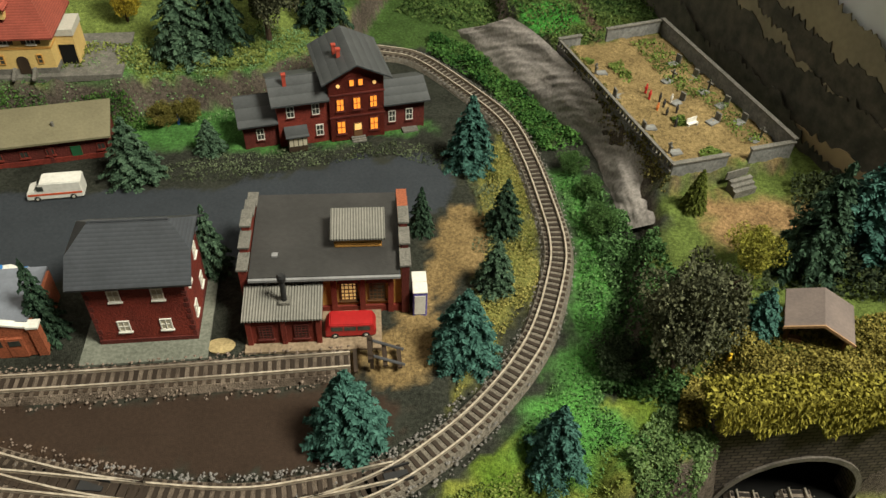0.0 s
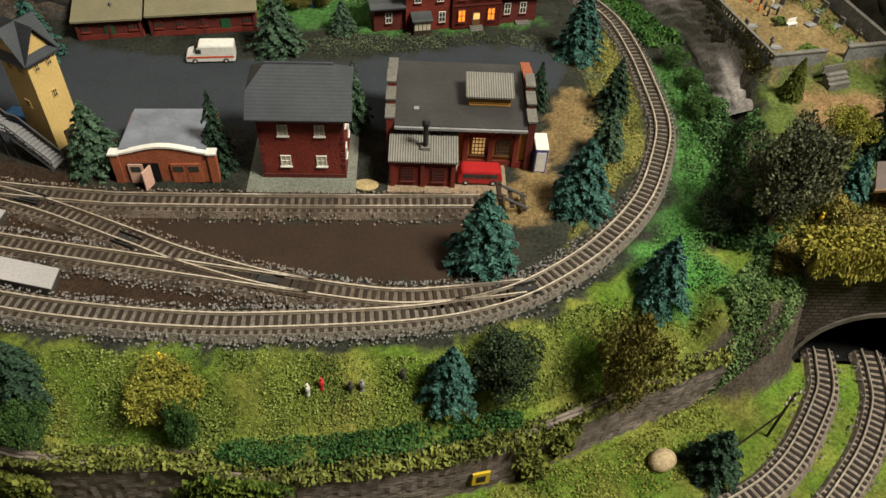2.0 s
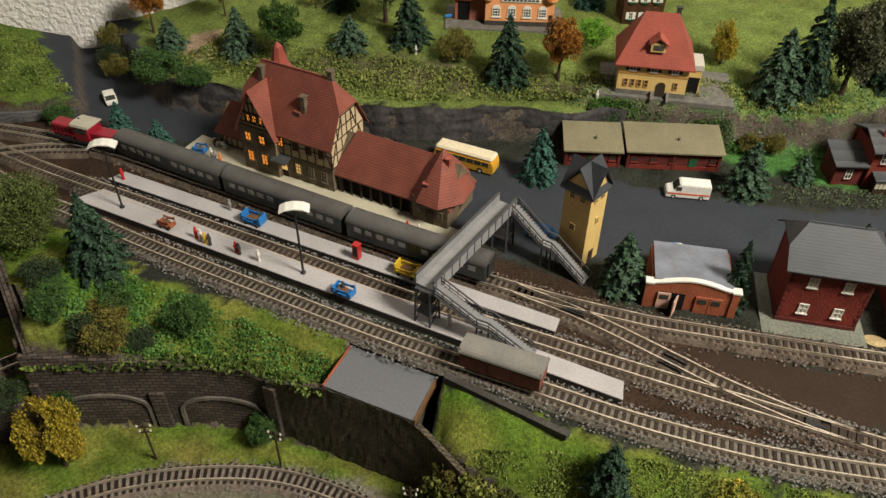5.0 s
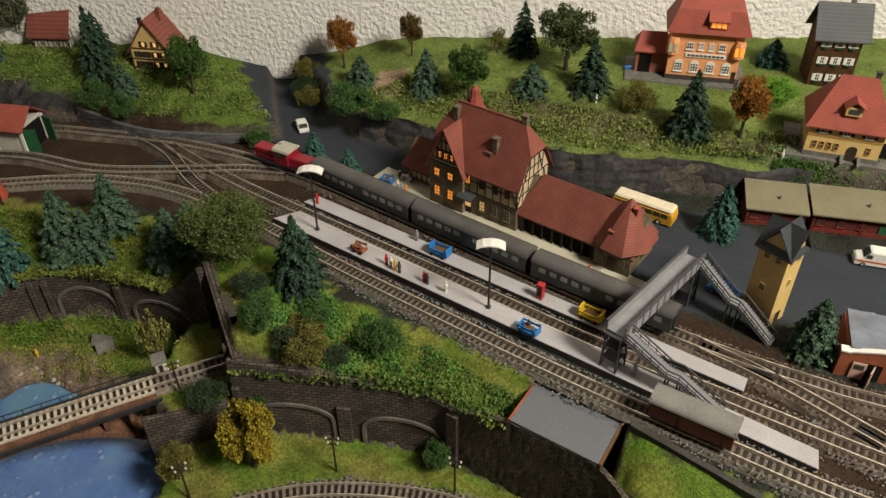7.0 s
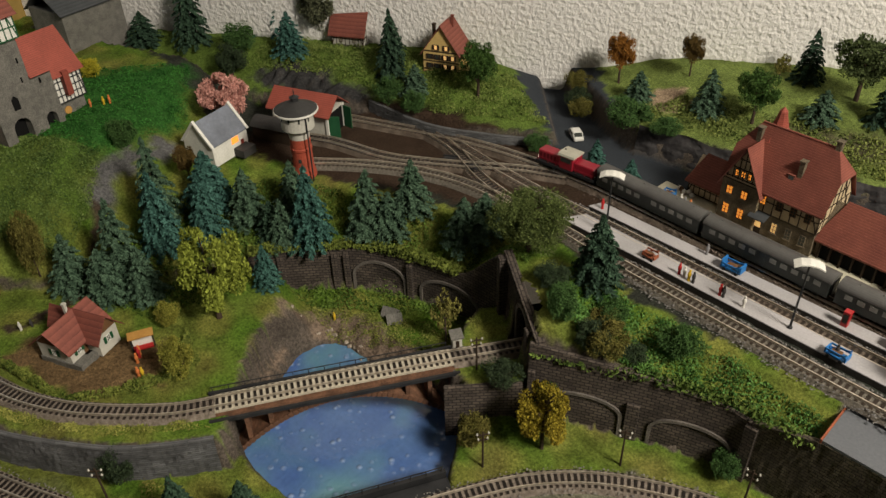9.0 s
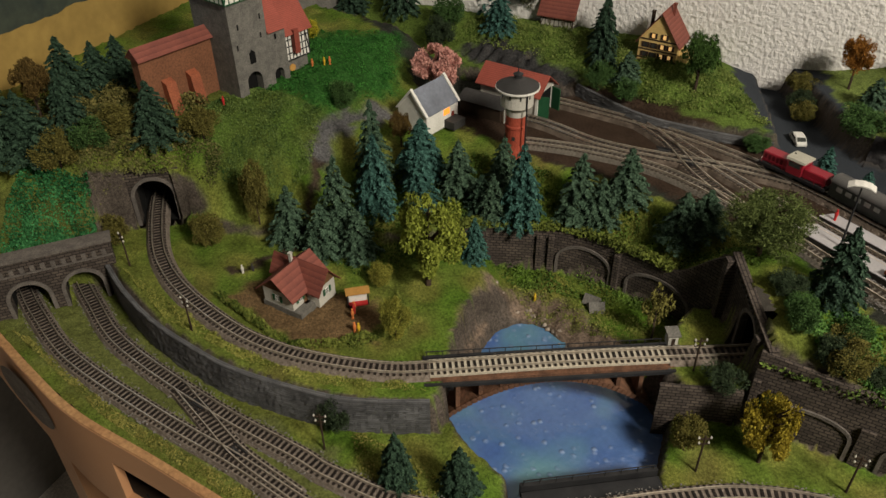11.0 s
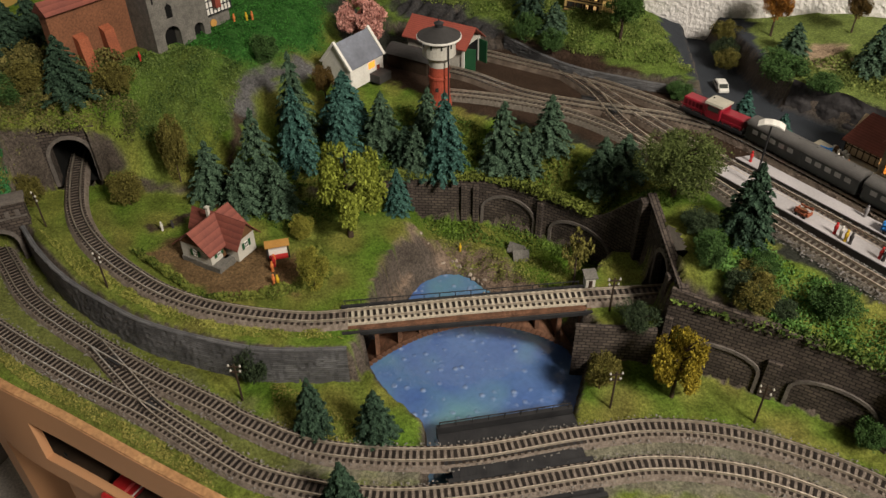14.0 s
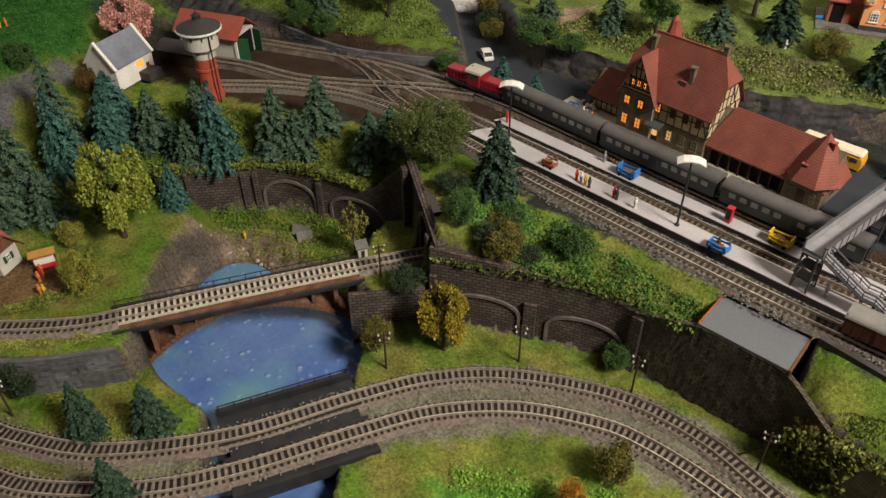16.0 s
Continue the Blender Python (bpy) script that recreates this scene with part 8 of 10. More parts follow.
vehicle("blue_car", at2(-0.3385, 0.3335, 0, -8), "small blue car beside the footbridge stairs", [(-0.0125, 0.001), (0.0125, 0.001), (0.0128, 0.0045), (0.0095, 0.0052), (0.0055, 0.0088), (-0.0065, 0.0088), (-0.0115, 0.0055), (-0.0127, 0.0045)], 0.0108, BLUE_PAINT, [(-0.0072, -0.001, 0.0054, 0.0078), (0.0, 0.0052, 0.0054, 0.0078)], (-0.008, 0.008), 0.0019)
b = thing("motor_scooter", at2(-0.487, 0.592, 0.0538, 30), "small dark motor scooter outside the guest house", "scooter")
part("body", Box(-0.004, 0.004, -0.0008, 0.0008, 0.001, 0.0042, bev=0.0005), BLUE_PAINT, b)
for x in (-0.0035, 0.0035):
    part("wheel", tube(bmesh.new(), (x, -0.0005, 0.0012), (x, 0.0005, 0.0012), 0.0012, 0.0012, 10), TYRE, b)

# ---- platform furniture ----
PZ = 0.0066


def crate_cart(name, x, y, z, deg, paint, label, L=0.017, W=0.009, H=0.0075):
    b = thing(name, at2(x, y, z, deg), label, "luggage cart", "luggage carts")
    part("bed", Box(-L / 2, L / 2, -W / 2, W / 2, 0.0022, 0.0032), paint, b)
    for s in (-1, 1):
        part("end_frame", Box(s * L / 2 - 0.0006, s * L / 2 + 0.0006, -W / 2, W / 2, 0.0022, 0.0022 + H), paint, b)
        part("side_rail", Box(-L / 2, L / 2, s * W / 2 - 0.0004, s * W / 2 + 0.0004, 0.006, 0.0074), paint, b)
        part("brace", tube(bmesh.new(), (-L / 2, s * W / 2, 0.003), (L / 2, s * W / 2, 0.0088), 0.0005, 0.0005, 5), paint, b)
        for x in (-L * 0.32, L * 0.32):
            part("wheel", tube(bmesh.new(), (x, s * W * 0.5 - 0.0006, 0.0014), (x, s * W * 0.5 + 0.0006, 0.0014), 0.0014, 0.0014, 10), TYRE, b)
    part("load", Box(-L * 0.3, L * 0.2, -W * 0.3, W * 0.3, 0.0032, 0.006, bev=0.0004), TIMBER_BROWN, b)
    return b


crate_cart("luggage_cart", -0.559, 0.2775, PZ, -10, BLUE_PAINT, "bright blue luggage cart on the platform")
crate_cart("luggage_cart", -0.424, 0.254, PZ, -10, YEL_PAINT, "yellow luggage cart with wooden crates")
crate_cart("luggage_cart", -0.461, 0.2205, PZ, -14, BLUE_PAINT, "blue electric luggage truck on the platform", 0.015, 0.008, 0.0045)
crate_cart("luggage_cart", -0.622, 0.2535, PZ, -10, BRICK_ORANGE, "small red-brown luggage cart", 0.0115, 0.007, 0.003)
crate_cart("luggage_cart", -0.651, 0.357, 0.0052, 0, BLUE_PAINT, "blue box cart beside the station", 0.011, 0.0075, 0.004)
b = thing("telephone_box", at2(-0.466, 0.2605, PZ, -10), "red telephone box on the platform", "telephone box")
part("case", Box(-0.0026, 0.0026, -0.0026, 0.0026, 0, 0.0128, bev=0.0003), RED_PAINT, b)
part("roof", Box(-0.0029, 0.0029, -0.0029, 0.0029, 0.0128, 0.0139, bev=0.0003), RED_PAINT, b)
for s in (-1, 1):
    part("pane", Box(-0.0018, 0.0018, s * 0.0026 - 0.0001, s * 0.0026 + 0.0001, 0.0035, 0.0115), PANE, b)


def platform_lamp(x, y, deg, h=0.058):
    b = thing("platform_lamp", at2(x, y, PZ, deg), "platform lamp with slanted white shade on a dark post", "lamp", "platform lamps")
    part("post", tube(bmesh.new(), (0, 0, 0), (0, 0, h), 0.00095, 0.0007, 8), IRON, b)
    part("foot", lathe(bmesh.new(), [(0.002, 0), (0.002, 0.0012), (0.001, 0.002)], 10), IRON, b)
    bm = bmesh.new()
    prism(bm, [(-0.0105, h + 0.0005), (-0.006, h + 0.0028), (0.0, h + 0.0036), (0.006, h + 0.0028), (0.0105, h + 0.0005), (0.0105, h + 0.0014), (0.006, h + 0.0038), (0.0, h + 0.0046), (-0.006, h + 0.0038), (-0.0105, h + 0.0014)], "y", -0.0048, 0.0048)
    part("shade", bm, WHITE, b)


platform_lamp(-0.498, 0.2335, 20)
platform_lamp(-0.6705, 0.2655, 20)


FIG = {k: mat("figurine_" + k, c, None, 300, 0.7) for k, c in {"red": (0.5, 0.03, 0.03), "blue": (0.04, 0.1, 0.35), "yellow": (0.65, 0.42, 0.03), "white": (0.65, 0.62, 0.58), "dark": (0.05, 0.045, 0.045), "orange": (0.65, 0.2, 0.06), "grey": (0.25, 0.24, 0.25)}.items()}
FIG_MESH = {}


def figurine(x, y, z, tone, label, s=1.0, lie=False):
    """A tiny painted model figure as one plain peg shape."""
    if tone not in FIG_MESH:
        o = part("figurine", lathe(bmesh.new(), [(0.0014, 0), (0.0011, 0.003), (0.0017, 0.0062), (0.0013, 0.0082), (0.0006, 0.0086), (0.001, 0.0095), (0.0009, 0.0107), (0.0002, 0.0112)], 9), FIG[tone], None)
        FIG_MESH[tone] = o.data
    else:
        o = new("figurine", FIG_MESH[tone])
    o.matrix_world = at2(x, y, z, 0, s) @ (Matrix.Rotation(radians(80), 4, "X") if lie else Matrix())
    tagged(o, label, "figurine", "model figures")


for x, y, tone in ((-0.593, 0.2475, "red"), (-0.588, 0.246, "white"), (-0.583, 0.2435, "yellow"), (-0.579, 0.243, "dark"), (-0.5555, 0.2405, "red"), (-0.5525, 0.2395, "dark"), (-0.535, 0.2365, "white"), (-0.585, 0.287, "grey"), (-0.692, 0.3, "red"), (-0.462, 0.222, "dark"), (-0.381, 0.2125, "white")):
    figurine(x, y, PZ if x < -0.3815 else PZ, tone, "tiny painted model figure on the platform")
for x, y, tone in ((-0.572, 0.323, "yellow"), (-0.44, 0.303, "red"), (-0.43, 0.301, "white"), (-0.632, 0.349, "grey"), (-0.637, 0.352, "white"), (-0.626, 0.347, "orange")):
    figurine(x, y, 0.0052, tone, "tiny painted model figure before the station")
for x, y, tone in ((-0.191, 0.142, "yellow"), (-0.108, 0.1365, "red"), (-0.115, 0.134, "white"), (-0.093, 0.1365, "dark"), (-0.087, 0.1375, "grey"), (-0.066, 0.143, "dark"), (0.1815, 0.2545, "yellow"), (-1.206, 0.1, "orange"), (-1.2, 0.112, "yellow"), (-1.198, 0.118, "orange"), (-1.05, -0.098, "white"), (-1.045, -0.09, "dark"), (-0.5, 0.52, "white"), (-0.32, 0.498, "white"), (-0.248, 0.493, "yellow"), (-0.165, 0.508, "blue"), (-0.866, 0.105, "yellow"), (-0.835, 0.07, "orange"), (-0.845, 0.075, "white"), (-1.19, -0.02, "red")):
    figurine(x, y, ground_at(x, y) - 0.0005, tone, "tiny painted model figure on the grass", 0.9)

# ---- telegraph poles ----


def telegraph_pole(x, y, h, deg=0, z=None, prop=False):
    b = thing("telegraph_pole", at2(x, y, (ground_at(x, y) if z is None else z) - 0.002, deg), "dark wooden telegraph pole with white insulators", "pole", "telegraph poles")
    part("pole", tube(bmesh.new(), (0, 0, 0), (0, 0, h), 0.0009, 0.0007, 7), TIMBER, b)
    for k, q in ((0.93, 0.0052), (0.8, 0.0042)):
        part("crossarm", Box(-q, q, -0.0005, 0.0005, h * k - 0.0005, h * k + 0.0005), TIMBER, b)
        for u in (-q * 0.85, q * 0.85):
            part("insulator", lathe(bmesh.new(), [(0.0007, 0), (0.0009, 0.0008), (0.0004, 0.002)], 7, M2((u, 0, h * k + 0.0004))), PLASTER_GREY, b)
    if prop:
        part("prop", tube(bmesh.new(), (-0.022, 0.004, 0), (0, 0, h * 0.6), 0.0007, 0.0006, 6), TIMBER, b)


telegraph_pole(-0.855, -0.147, 0.042, 40)
telegraph_pole(-0.65, 0.045, 0.042, 50)
telegraph_pole(-1.009, -0.171, 0.04, 10, -0.047)
telegraph_pole(-0.695, 0.1, 0.038, 50, -0.047)
telegraph_pole(-0.566, 0.109, 0.042, 20)
telegraph_pole(-0.478, 0.127, 0.044, 0)
telegraph_pole(-1.133, -0.171, 0.04, 0, -0.047)
telegraph_pole(0.158, 0.162, 0.05, 30, None, True)
telegraph_pole(-0.378, 0.112, 0.044, 10, None, True)
telegraph_pole(-0.295, 0.0905, 0.04, 10, None, True)

# ---- yard and garden details ----
b = thing("buffer_stop", at2(-0.013, 0.2705, 0.004, 4), "weathered dark timber buffer stop at the siding end", "buffer stop")
for s in (-1, 1):
    part("upright", Box(-0.001, 0.001, s * 0.0055 - 0.001, s * 0.0055 + 0.001, 0, 0.012), TIMBER, b)
    part("strut", tube(bmesh.new(), (0.018, s * 0.0055, 0.0005), (0, s * 0.0055, 0.0105), 0.0009, 0.0009, 6), DARK_STEEL, b)
part("beam", Box(-0.0022, 0.0004, -0.0085, 0.0085, 0.008, 0.0112), TIMBER, b)
part("tie", Box(0.006, 0.0085, -0.008, 0.008, 0.003, 0.0045), TIMBER, b)
part("tie", Box(0.014, 0.0165, -0.008, 0.008, 0.0005, 0.002), TIMBER, b)
b = thing("chemical_toilets", at2(0.0145, 0.318, 0, 2), "violet and white portable cabins beside the engine shed", "cabin")
for i in range(2):
    c = part("cabin", Box(-0.0042, 0.0042, -0.012 + i * 0.009, -0.0036 + i * 0.009, 0, 0.0195, bev=0.0004), PURPLE, b)
    part("cabin_roof", Box(-0.0044, 0.0044, -0.0122 + i * 0.009, -0.0034 + i * 0.009, 0.0195, 0.0207, bev=0.0004), WHITE, c)
    part("door", Box(-0.0032, 0.0032, -0.01225 + i * 0.009, -0.0119 + i * 0.009, 0.002, 0.0175), WHITE, c)
o = part("boulder", lathe(bmesh.new(), [(0.002, 0), (0.0085, 0.002), (0.0095, 0.005), (0.007, 0.0085), (0.002, 0.01)], 16), mat("tan_boulder", (0.42, 0.33, 0.2), (0.34, 0.26, 0.16), 90, 0.8, 0.3, 500), None, smooth=True)
o.matrix_world = at2(0.0885, 0.1405, LOW - 0.001, 30) @ Matrix.Diagonal((1.0, 0.75, 1, 1))
tagged(o, "smooth tan boulder on the grass", "boulder")
b = thing("track_sign", at2(-0.021, 0.1175, -0.062, 14), "small yellow square sign on the cliff wall", "sign")
part("plate", Box(-0.005, 0.005, -0.0018, -0.0004, -0.006, 0.006), YEL_PAINT, b)
part("mark_bar", Box(-0.0025, 0.0025, -0.0021, -0.0017, -0.003, 0.003), IRON, b)
for x, y, d, c in ((-0.8255, 0.1405, 105, STONE_GREY), (-0.8165, 0.1355, 140, STONE_GREY)):
    b = thing("ridge_tent", at2(x, y, LOW, d), "small pale grey ridge tent on the camp site", "tent", "tents")
    part("canvas", prism(bmesh.new(), [(-0.0072, 0), (0.0072, 0), (0, 0.0085)], "y", -0.0075, 0.0075), c, b)
    part("tent_flap", prism(bmesh.new(), [(-0.003, 0), (0.003, 0), (0, 0.006)], "y", -0.0079, -0.0074), DARK_EDGE, b)
b = thing("garden_swing", at2(-0.9385, -0.0475, -0.0455, 60), "garden swing seat with red and yellow cushions", "garden seat")
for s in (-1, 1):
    part("post", tube(bmesh.new(), (s * 0.009, 0, 0), (s * 0.009, 0, 0.017), 0.0006, 0.0006, 6), IRON, b)
part("canopy", Box(-0.0105, 0.0105, -0.005, 0.005, 0.0165, 0.0175), OCHRE, b)
part("backrest", Box(-0.008, 0.008, 0.001, 0.002, 0.004, 0.012), WHITE, b)
part("seat_cushion", Box(-0.008, 0.008, -0.004, 0.001, 0.003, 0.0045), FIG["red"], b)
for x, y, c in ((-0.9335, -0.056, "red"), (-0.929, -0.061, "orange"), (-0.914, -0.07, "orange"), (-0.911, -0.068, "yellow"), (-0.936, -0.054, "orange")):
    figurine(x, y, ground_at(x, y), c, "tiny painted model figure in the cottage garden", 1.0)
o = part("lawn_patch", lathe(bmesh.new(), [(0.0001, 0), (0.009, 0), (0.0092, 0.0012), (0.0001, 0.0018)], 18), mat("tan_heap", (0.4, 0.31, 0.16), None, 90, 0.9, 0.5, 600))
o.matrix_world = at2(-0.0985, 0.285, 0, 0) @ Matrix.Diagonal((0.9, 0.6, 1, 1))
tagged(o, "flat pale tan millstone on the gravel", "stone")

# ---- graveyard ----
gz = 0.037
WALL_STONE = mat("graveyard_stone", (0.2, 0.2, 0.2), (0.13, 0.13, 0.13), 90, 0.8, 0.5, 500)
gy = thing("graveyard_wall", Matrix(), "grey stone graveyard wall with a balustrade", "wall")
A, B, C, D = (Vector((x, y, gz)) for x, y in GRAVES)


def wall_run(p, q, h, t=0.0022, name="wall_section"):
    d = q - p
    o = part(name, Box(0, d.length, -t / 2, t / 2, -0.012, h), WALL_STONE, gy)
    o.matrix_basis = at2(p.x, p.y, p.z, math.degrees(math.atan2(d.y, d.x)))
    o = part("coping", Box(-0.0008, d.length + 0.0008, -t * 0.8, t * 0.8, h, h + 0.0011), STONE_GREY, gy)
    o.matrix_basis = at2(p.x, p.y, p.z, math.degrees(math.atan2(d.y, d.x)))


wall_run(A + (B - A) * 0.45, B, 0.0105)
wall_run(A, A + (B - A) * 0.2, 0.0085)
wall_run(B, C, 0.0115)
wall_run(C, C + (D - C) * 0.36, 0.009)
wall_run(C + (D - C) * 0.55, D, 0.0075)
wall_run(D, A, 0.0022)
dA = A - D
n = int(dA.length / 0.0042)
for i in range(n + 1):
    p = D + dA * (i / n)
    o = part("baluster", Box(-0.0007, 0.0007, -0.0007, 0.0007, 0.002, 0.0075), STONE_GREY, gy) if i == 0 else share(bal, Matrix(), gy)
    if i == 0:
        bal = o
    o.matrix_basis = M2(p)
o = part("top_rail", Box(0, dA.length, -0.0011, 0.0011, 0.0075, 0.0088), STONE_GREY, gy)
o.matrix_basis = at2(D.x, D.y, gz, math.degrees(math.atan2(dA.y, dA.x)))


def headstone(x, y, deg, kind):
    b = thing("gravestone", at2(x, y, gz, deg), "grey weathered gravestone with a low border", "gravestone", "gravestones")
    if kind == 0:
        part("cross", box(Box(-0.0006, 0.0006, -0.0006, 0.0006, 0, 0.0092), -0.0028, 0.0028, -0.0006, 0.0006, 0.0058, 0.007), STONE_GREY, b)
    else:
        part("slab", Box(-0.0025, 0.0025, -0.0007, 0.0007, 0, 0.0055 + 0.001 * kind, bev=0.0003), STONE_GREY, b)
    part("border", Box(-0.0032, 0.0032, -0.0095, -0.0012, -0.001, 0.0007), WALL_STONE, b)


for i, (f, g) in enumerate(((0.12, 0.9), (0.25, 0.92), (0.38, 0.92), (0.5, 0.9), (0.62, 0.92), (0.75, 0.9), (0.12, 0.12), (0.3, 0.1), (0.55, 0.1), (0.75, 0.12), (0.28, 0.72), (0.45, 0.6), (0.62, 0.7))):
    p = D + (A - D) * f + (C - D) * g
    headstone(p.x, p.y, -60 if g > 0.5 else 100, i % 3)
b = thing("park_bench", at2(0.214, 0.452, gz, 25), "small white bench on the sand", "bench")
part("seat", Box(-0.0045, 0.0045, -0.0014, 0.0014, 0.002, 0.0028), WHITE, b)
part("backrest", Box(-0.0045, 0.0045, 0.0012, 0.0018, 0.003, 0.0062), WHITE, b)
for s in (-1, 1):
    part("leg", Box(s * 0.004 - 0.0004, s * 0.004 + 0.0004, -0.0014, 0.0014, 0, 0.002), WHITE, b)
for f, g, c in ((0.42, 0.4, "dark"), (0.47, 0.42, "dark"), (0.5, 0.36, "red"), (0.37, 0.46, "dark"), (0.36, 0.36, "dark"), (0.45, 0.5, "white"), (0.4, 0.32, "orange"), (0.55, 0.38, "red"), (0.28, 0.35, "dark")):
    p = D + (A - D) * f + (C - D) * g
    figurine(p.x, p.y, gz, c, "tiny painted model figure in the graveyard", 0.7)
b = thing("garden_gate", at2(0.231, 0.4, 0.031, 20), "low grey lattice gate and steps of the graveyard", "gate")
part("gate_leaf", Box(-0.009, 0.009, -0.0005, 0.0005, 0.0, 0.006), STONE_GREY, b)
for k in range(3):
    part("step", Box(-0.009, 0.009, -0.006 - 0.003 * k, -0.003 - 0.003 * k, -0.008, 0.002 - 0.0022 * k), STONE_GREY, b)

# ---- plants ----


def leaf_mat(name, dark, light, rough=0.75, patch=3.0, spread=0.5):
    m = bpy.data.materials.new(name)
    m.use_nodes = True
    N, L = m.node_tree.nodes, m.node_tree.links
    b = N["Principled BSDF"]
    b.inputs["Roughness"].default_value = rough
    b.inputs["Specular IOR Level"].default_value = 0.08
    g = N.new("ShaderNodeNewGeometry")
    tc = N.new("ShaderNodeTexCoord")
    n = N.new("ShaderNodeTexNoise")
    n.inputs["Scale"].default_value = patch
    L.new(tc.outputs["Object"], n.inputs["Vector"])
    a = N.new("ShaderNodeMath")
    a.operation = "MULTIPLY_ADD"
    a.inputs[1].default_value, a.inputs[2].default_value = 0.6, 0.2 - 0.5 * spread
    L.new(g.outputs["Random Per Island"], a.inputs[0])
    s = N.new("ShaderNodeMath")
    s.operation = "MULTIPLY_ADD"
    s.inputs[1].default_value = spread
    L.new(n.outputs["Fac"], s.inputs[0])
    L.new(a.outputs[0], s.inputs[2])
    r = N.new("ShaderNodeValToRGB")
    r.color_ramp.elements[0].position, r.color_ramp.elements[1].position = 0.1, 0.85
    r.color_ramp.elements[0].color, r.color_ramp.elements[1].color = (*(v * 0.6 for v in dark), 1), (*light, 1)
    L.new(s.outputs[0], r.inputs["Fac"])
    L.new(r.outputs["Color"], b.inputs["Base Color"])
    return m


BARK = mat("bark", (0.075, 0.05, 0.035), (0.04, 0.028, 0.02), 8, 0.9, 0.4, 60)


def leaves(P, D, size, rng, aspect=1.6, flat=1.0):
    """Small bent leaf quads at P, pointing along D."""
    n = len(P)
    D = D / np.linalg.norm(D, axis=1)[:, None]
    U = np.cross(D, rng.normal(size=(n, 3)))
    U /= np.linalg.norm(U, axis=1)[:, None]
    W = np.cross(D, U)
    s = (size * rng.uniform(0.6, 1.35, n))[:, None]
    D, U, W = (q * np.array((1, 1, flat)) for q in (D, U, W))
    V = np.stack([P - D * s * aspect * 0.5, P + U * s * 0.5 + W * s * 0.12, P + D * s * aspect * 0.5, P - U * s * 0.5 + W * s * 0.12], 1).reshape(-1, 3)
    F = np.arange(4 * n).reshape(n, 4)
    return V, F


def crown_fir(seed, tiers=10, per=11, droop=0.1, ragged=0.16):
    """Drooping tiers of flat needle sprays with gaps between them."""
    rng = np.random.RandomState(seed)
    P, D, S = [], [], []
    for i in range(tiers):
        f = i / (tiers - 1)
        z0, R = 0.1 + 0.83 * f ** 0.94, (1 - f) ** 0.8 * 0.93 + 0.08
        k = max(5, int(per * (1 - 0.5 * f)))
        for j in range(k):
            a = 6.283 * (j + rng.uniform(-0.3, 0.3)) / k + i * 2.1
            L, zz = R * rng.uniform(1 - ragged, 1 + ragged * 0.7), z0 + rng.normal() * 0.01
            ca, sa = math.cos(a), math.sin(a)
            n = 5 + int(9 * L)
            for q in range(n):
                t = (q + 0.5) / n
                r = L * (0.12 + 0.88 * t)
                z = zz + 0.03 - droop * (0.35 + 0.65 * (1 - f)) * t ** 1.6
                twig = 0.3 * L * (1.12 - t) * min(1, 2.2 * t + 0.35) + 0.03
                for side in (-1, 1):
                    for w in (0.15, 0.5, 0.88):
                        u = side * twig * w * rng.uniform(0.8, 1.15)
                        P.append((ca * r - sa * u + ca * 0.35 * abs(u), sa * r + ca * u + sa * 0.35 * abs(u), z - 0.05 * abs(u) + rng.normal() * 0.006))
                        D.append((ca * 0.75 - sa * side, sa * 0.75 + ca * side, -0.25 - 0.3 * t + rng.normal() * 0.3))
                        S.append(0.05 + 0.05 * (1 - w))
    for q in range(60):
        f = rng.uniform(0, 1)
        P.append((rng.normal() * 0.05 * (1 - f), rng.normal() * 0.05 * (1 - f), 0.88 + 0.12 * f))
        D.append((rng.normal() * 0.5, rng.normal() * 0.5, 1.5))
        S.append(0.05)
    return leaves(np.array(P), np.array(D), np.array(S), rng, 1.9, 0.4)


def crown_leafy(seed, lumps, per, size, low, spread=0.36, aspect=1.4, flat=0.6):
    rng = np.random.RandomState(seed)
    P, D = [], []
    for i in range(lumps):
        while True:
            c = rng.uniform(-1, 1, 3)
            if 0.15 < np.linalg.norm(c) < 1:
                break
        c = np.array((c[0] * 0.68, c[1] * 0.68, low + (1 - low) * (0.5 + 0.34 * c[2])))
        rad = spread * rng.uniform(0.6, 1.15)
        d = rng.normal(size=(per, 3))
        d /= np.linalg.norm(d, axis=1)[:, None]
        p = c + d * rad * np.array((1, 1, 0.62 * (1 - low))) * rng.uniform(0.55, 1.05, per)[:, None]
        P.append(p)
        D.append(d + rng.normal(size=(per, 3)) * 0.7)
    P, D = np.concatenate(P), np.concatenate(D)
    P[:, 2] = np.clip(P[:, 2], 0.0, 1.05)
    return leaves(P, D, size, rng, aspect, flat)


def trunk_mesh(top, r, limbs, seed):
    rng = random.Random(seed)
    bm = bmesh.new()
    pts = [Vector((rng.uniform(-1, 1) * 0.02 * k, rng.uniform(-1, 1) * 0.02 * k, top * k / 4 - 0.03 * (k == 0))) for k in range(5)]
    for k in range(4):
        tube(bm, pts[k], pts[k + 1], r * (1 - 0.2 * k), r * (0.8 - 0.2 * k), 7)
    for i in range(limbs):
        a, z = rng.uniform(0, 6.28), top * rng.uniform(0.35, 0.9)
        tube(bm, (0, 0, z), (0.45 * math.cos(a), 0.45 * math.sin(a), min(0.95, z + rng.uniform(0.1, 0.3))), r * 0.4, r * 0.12, 5)
    return bm


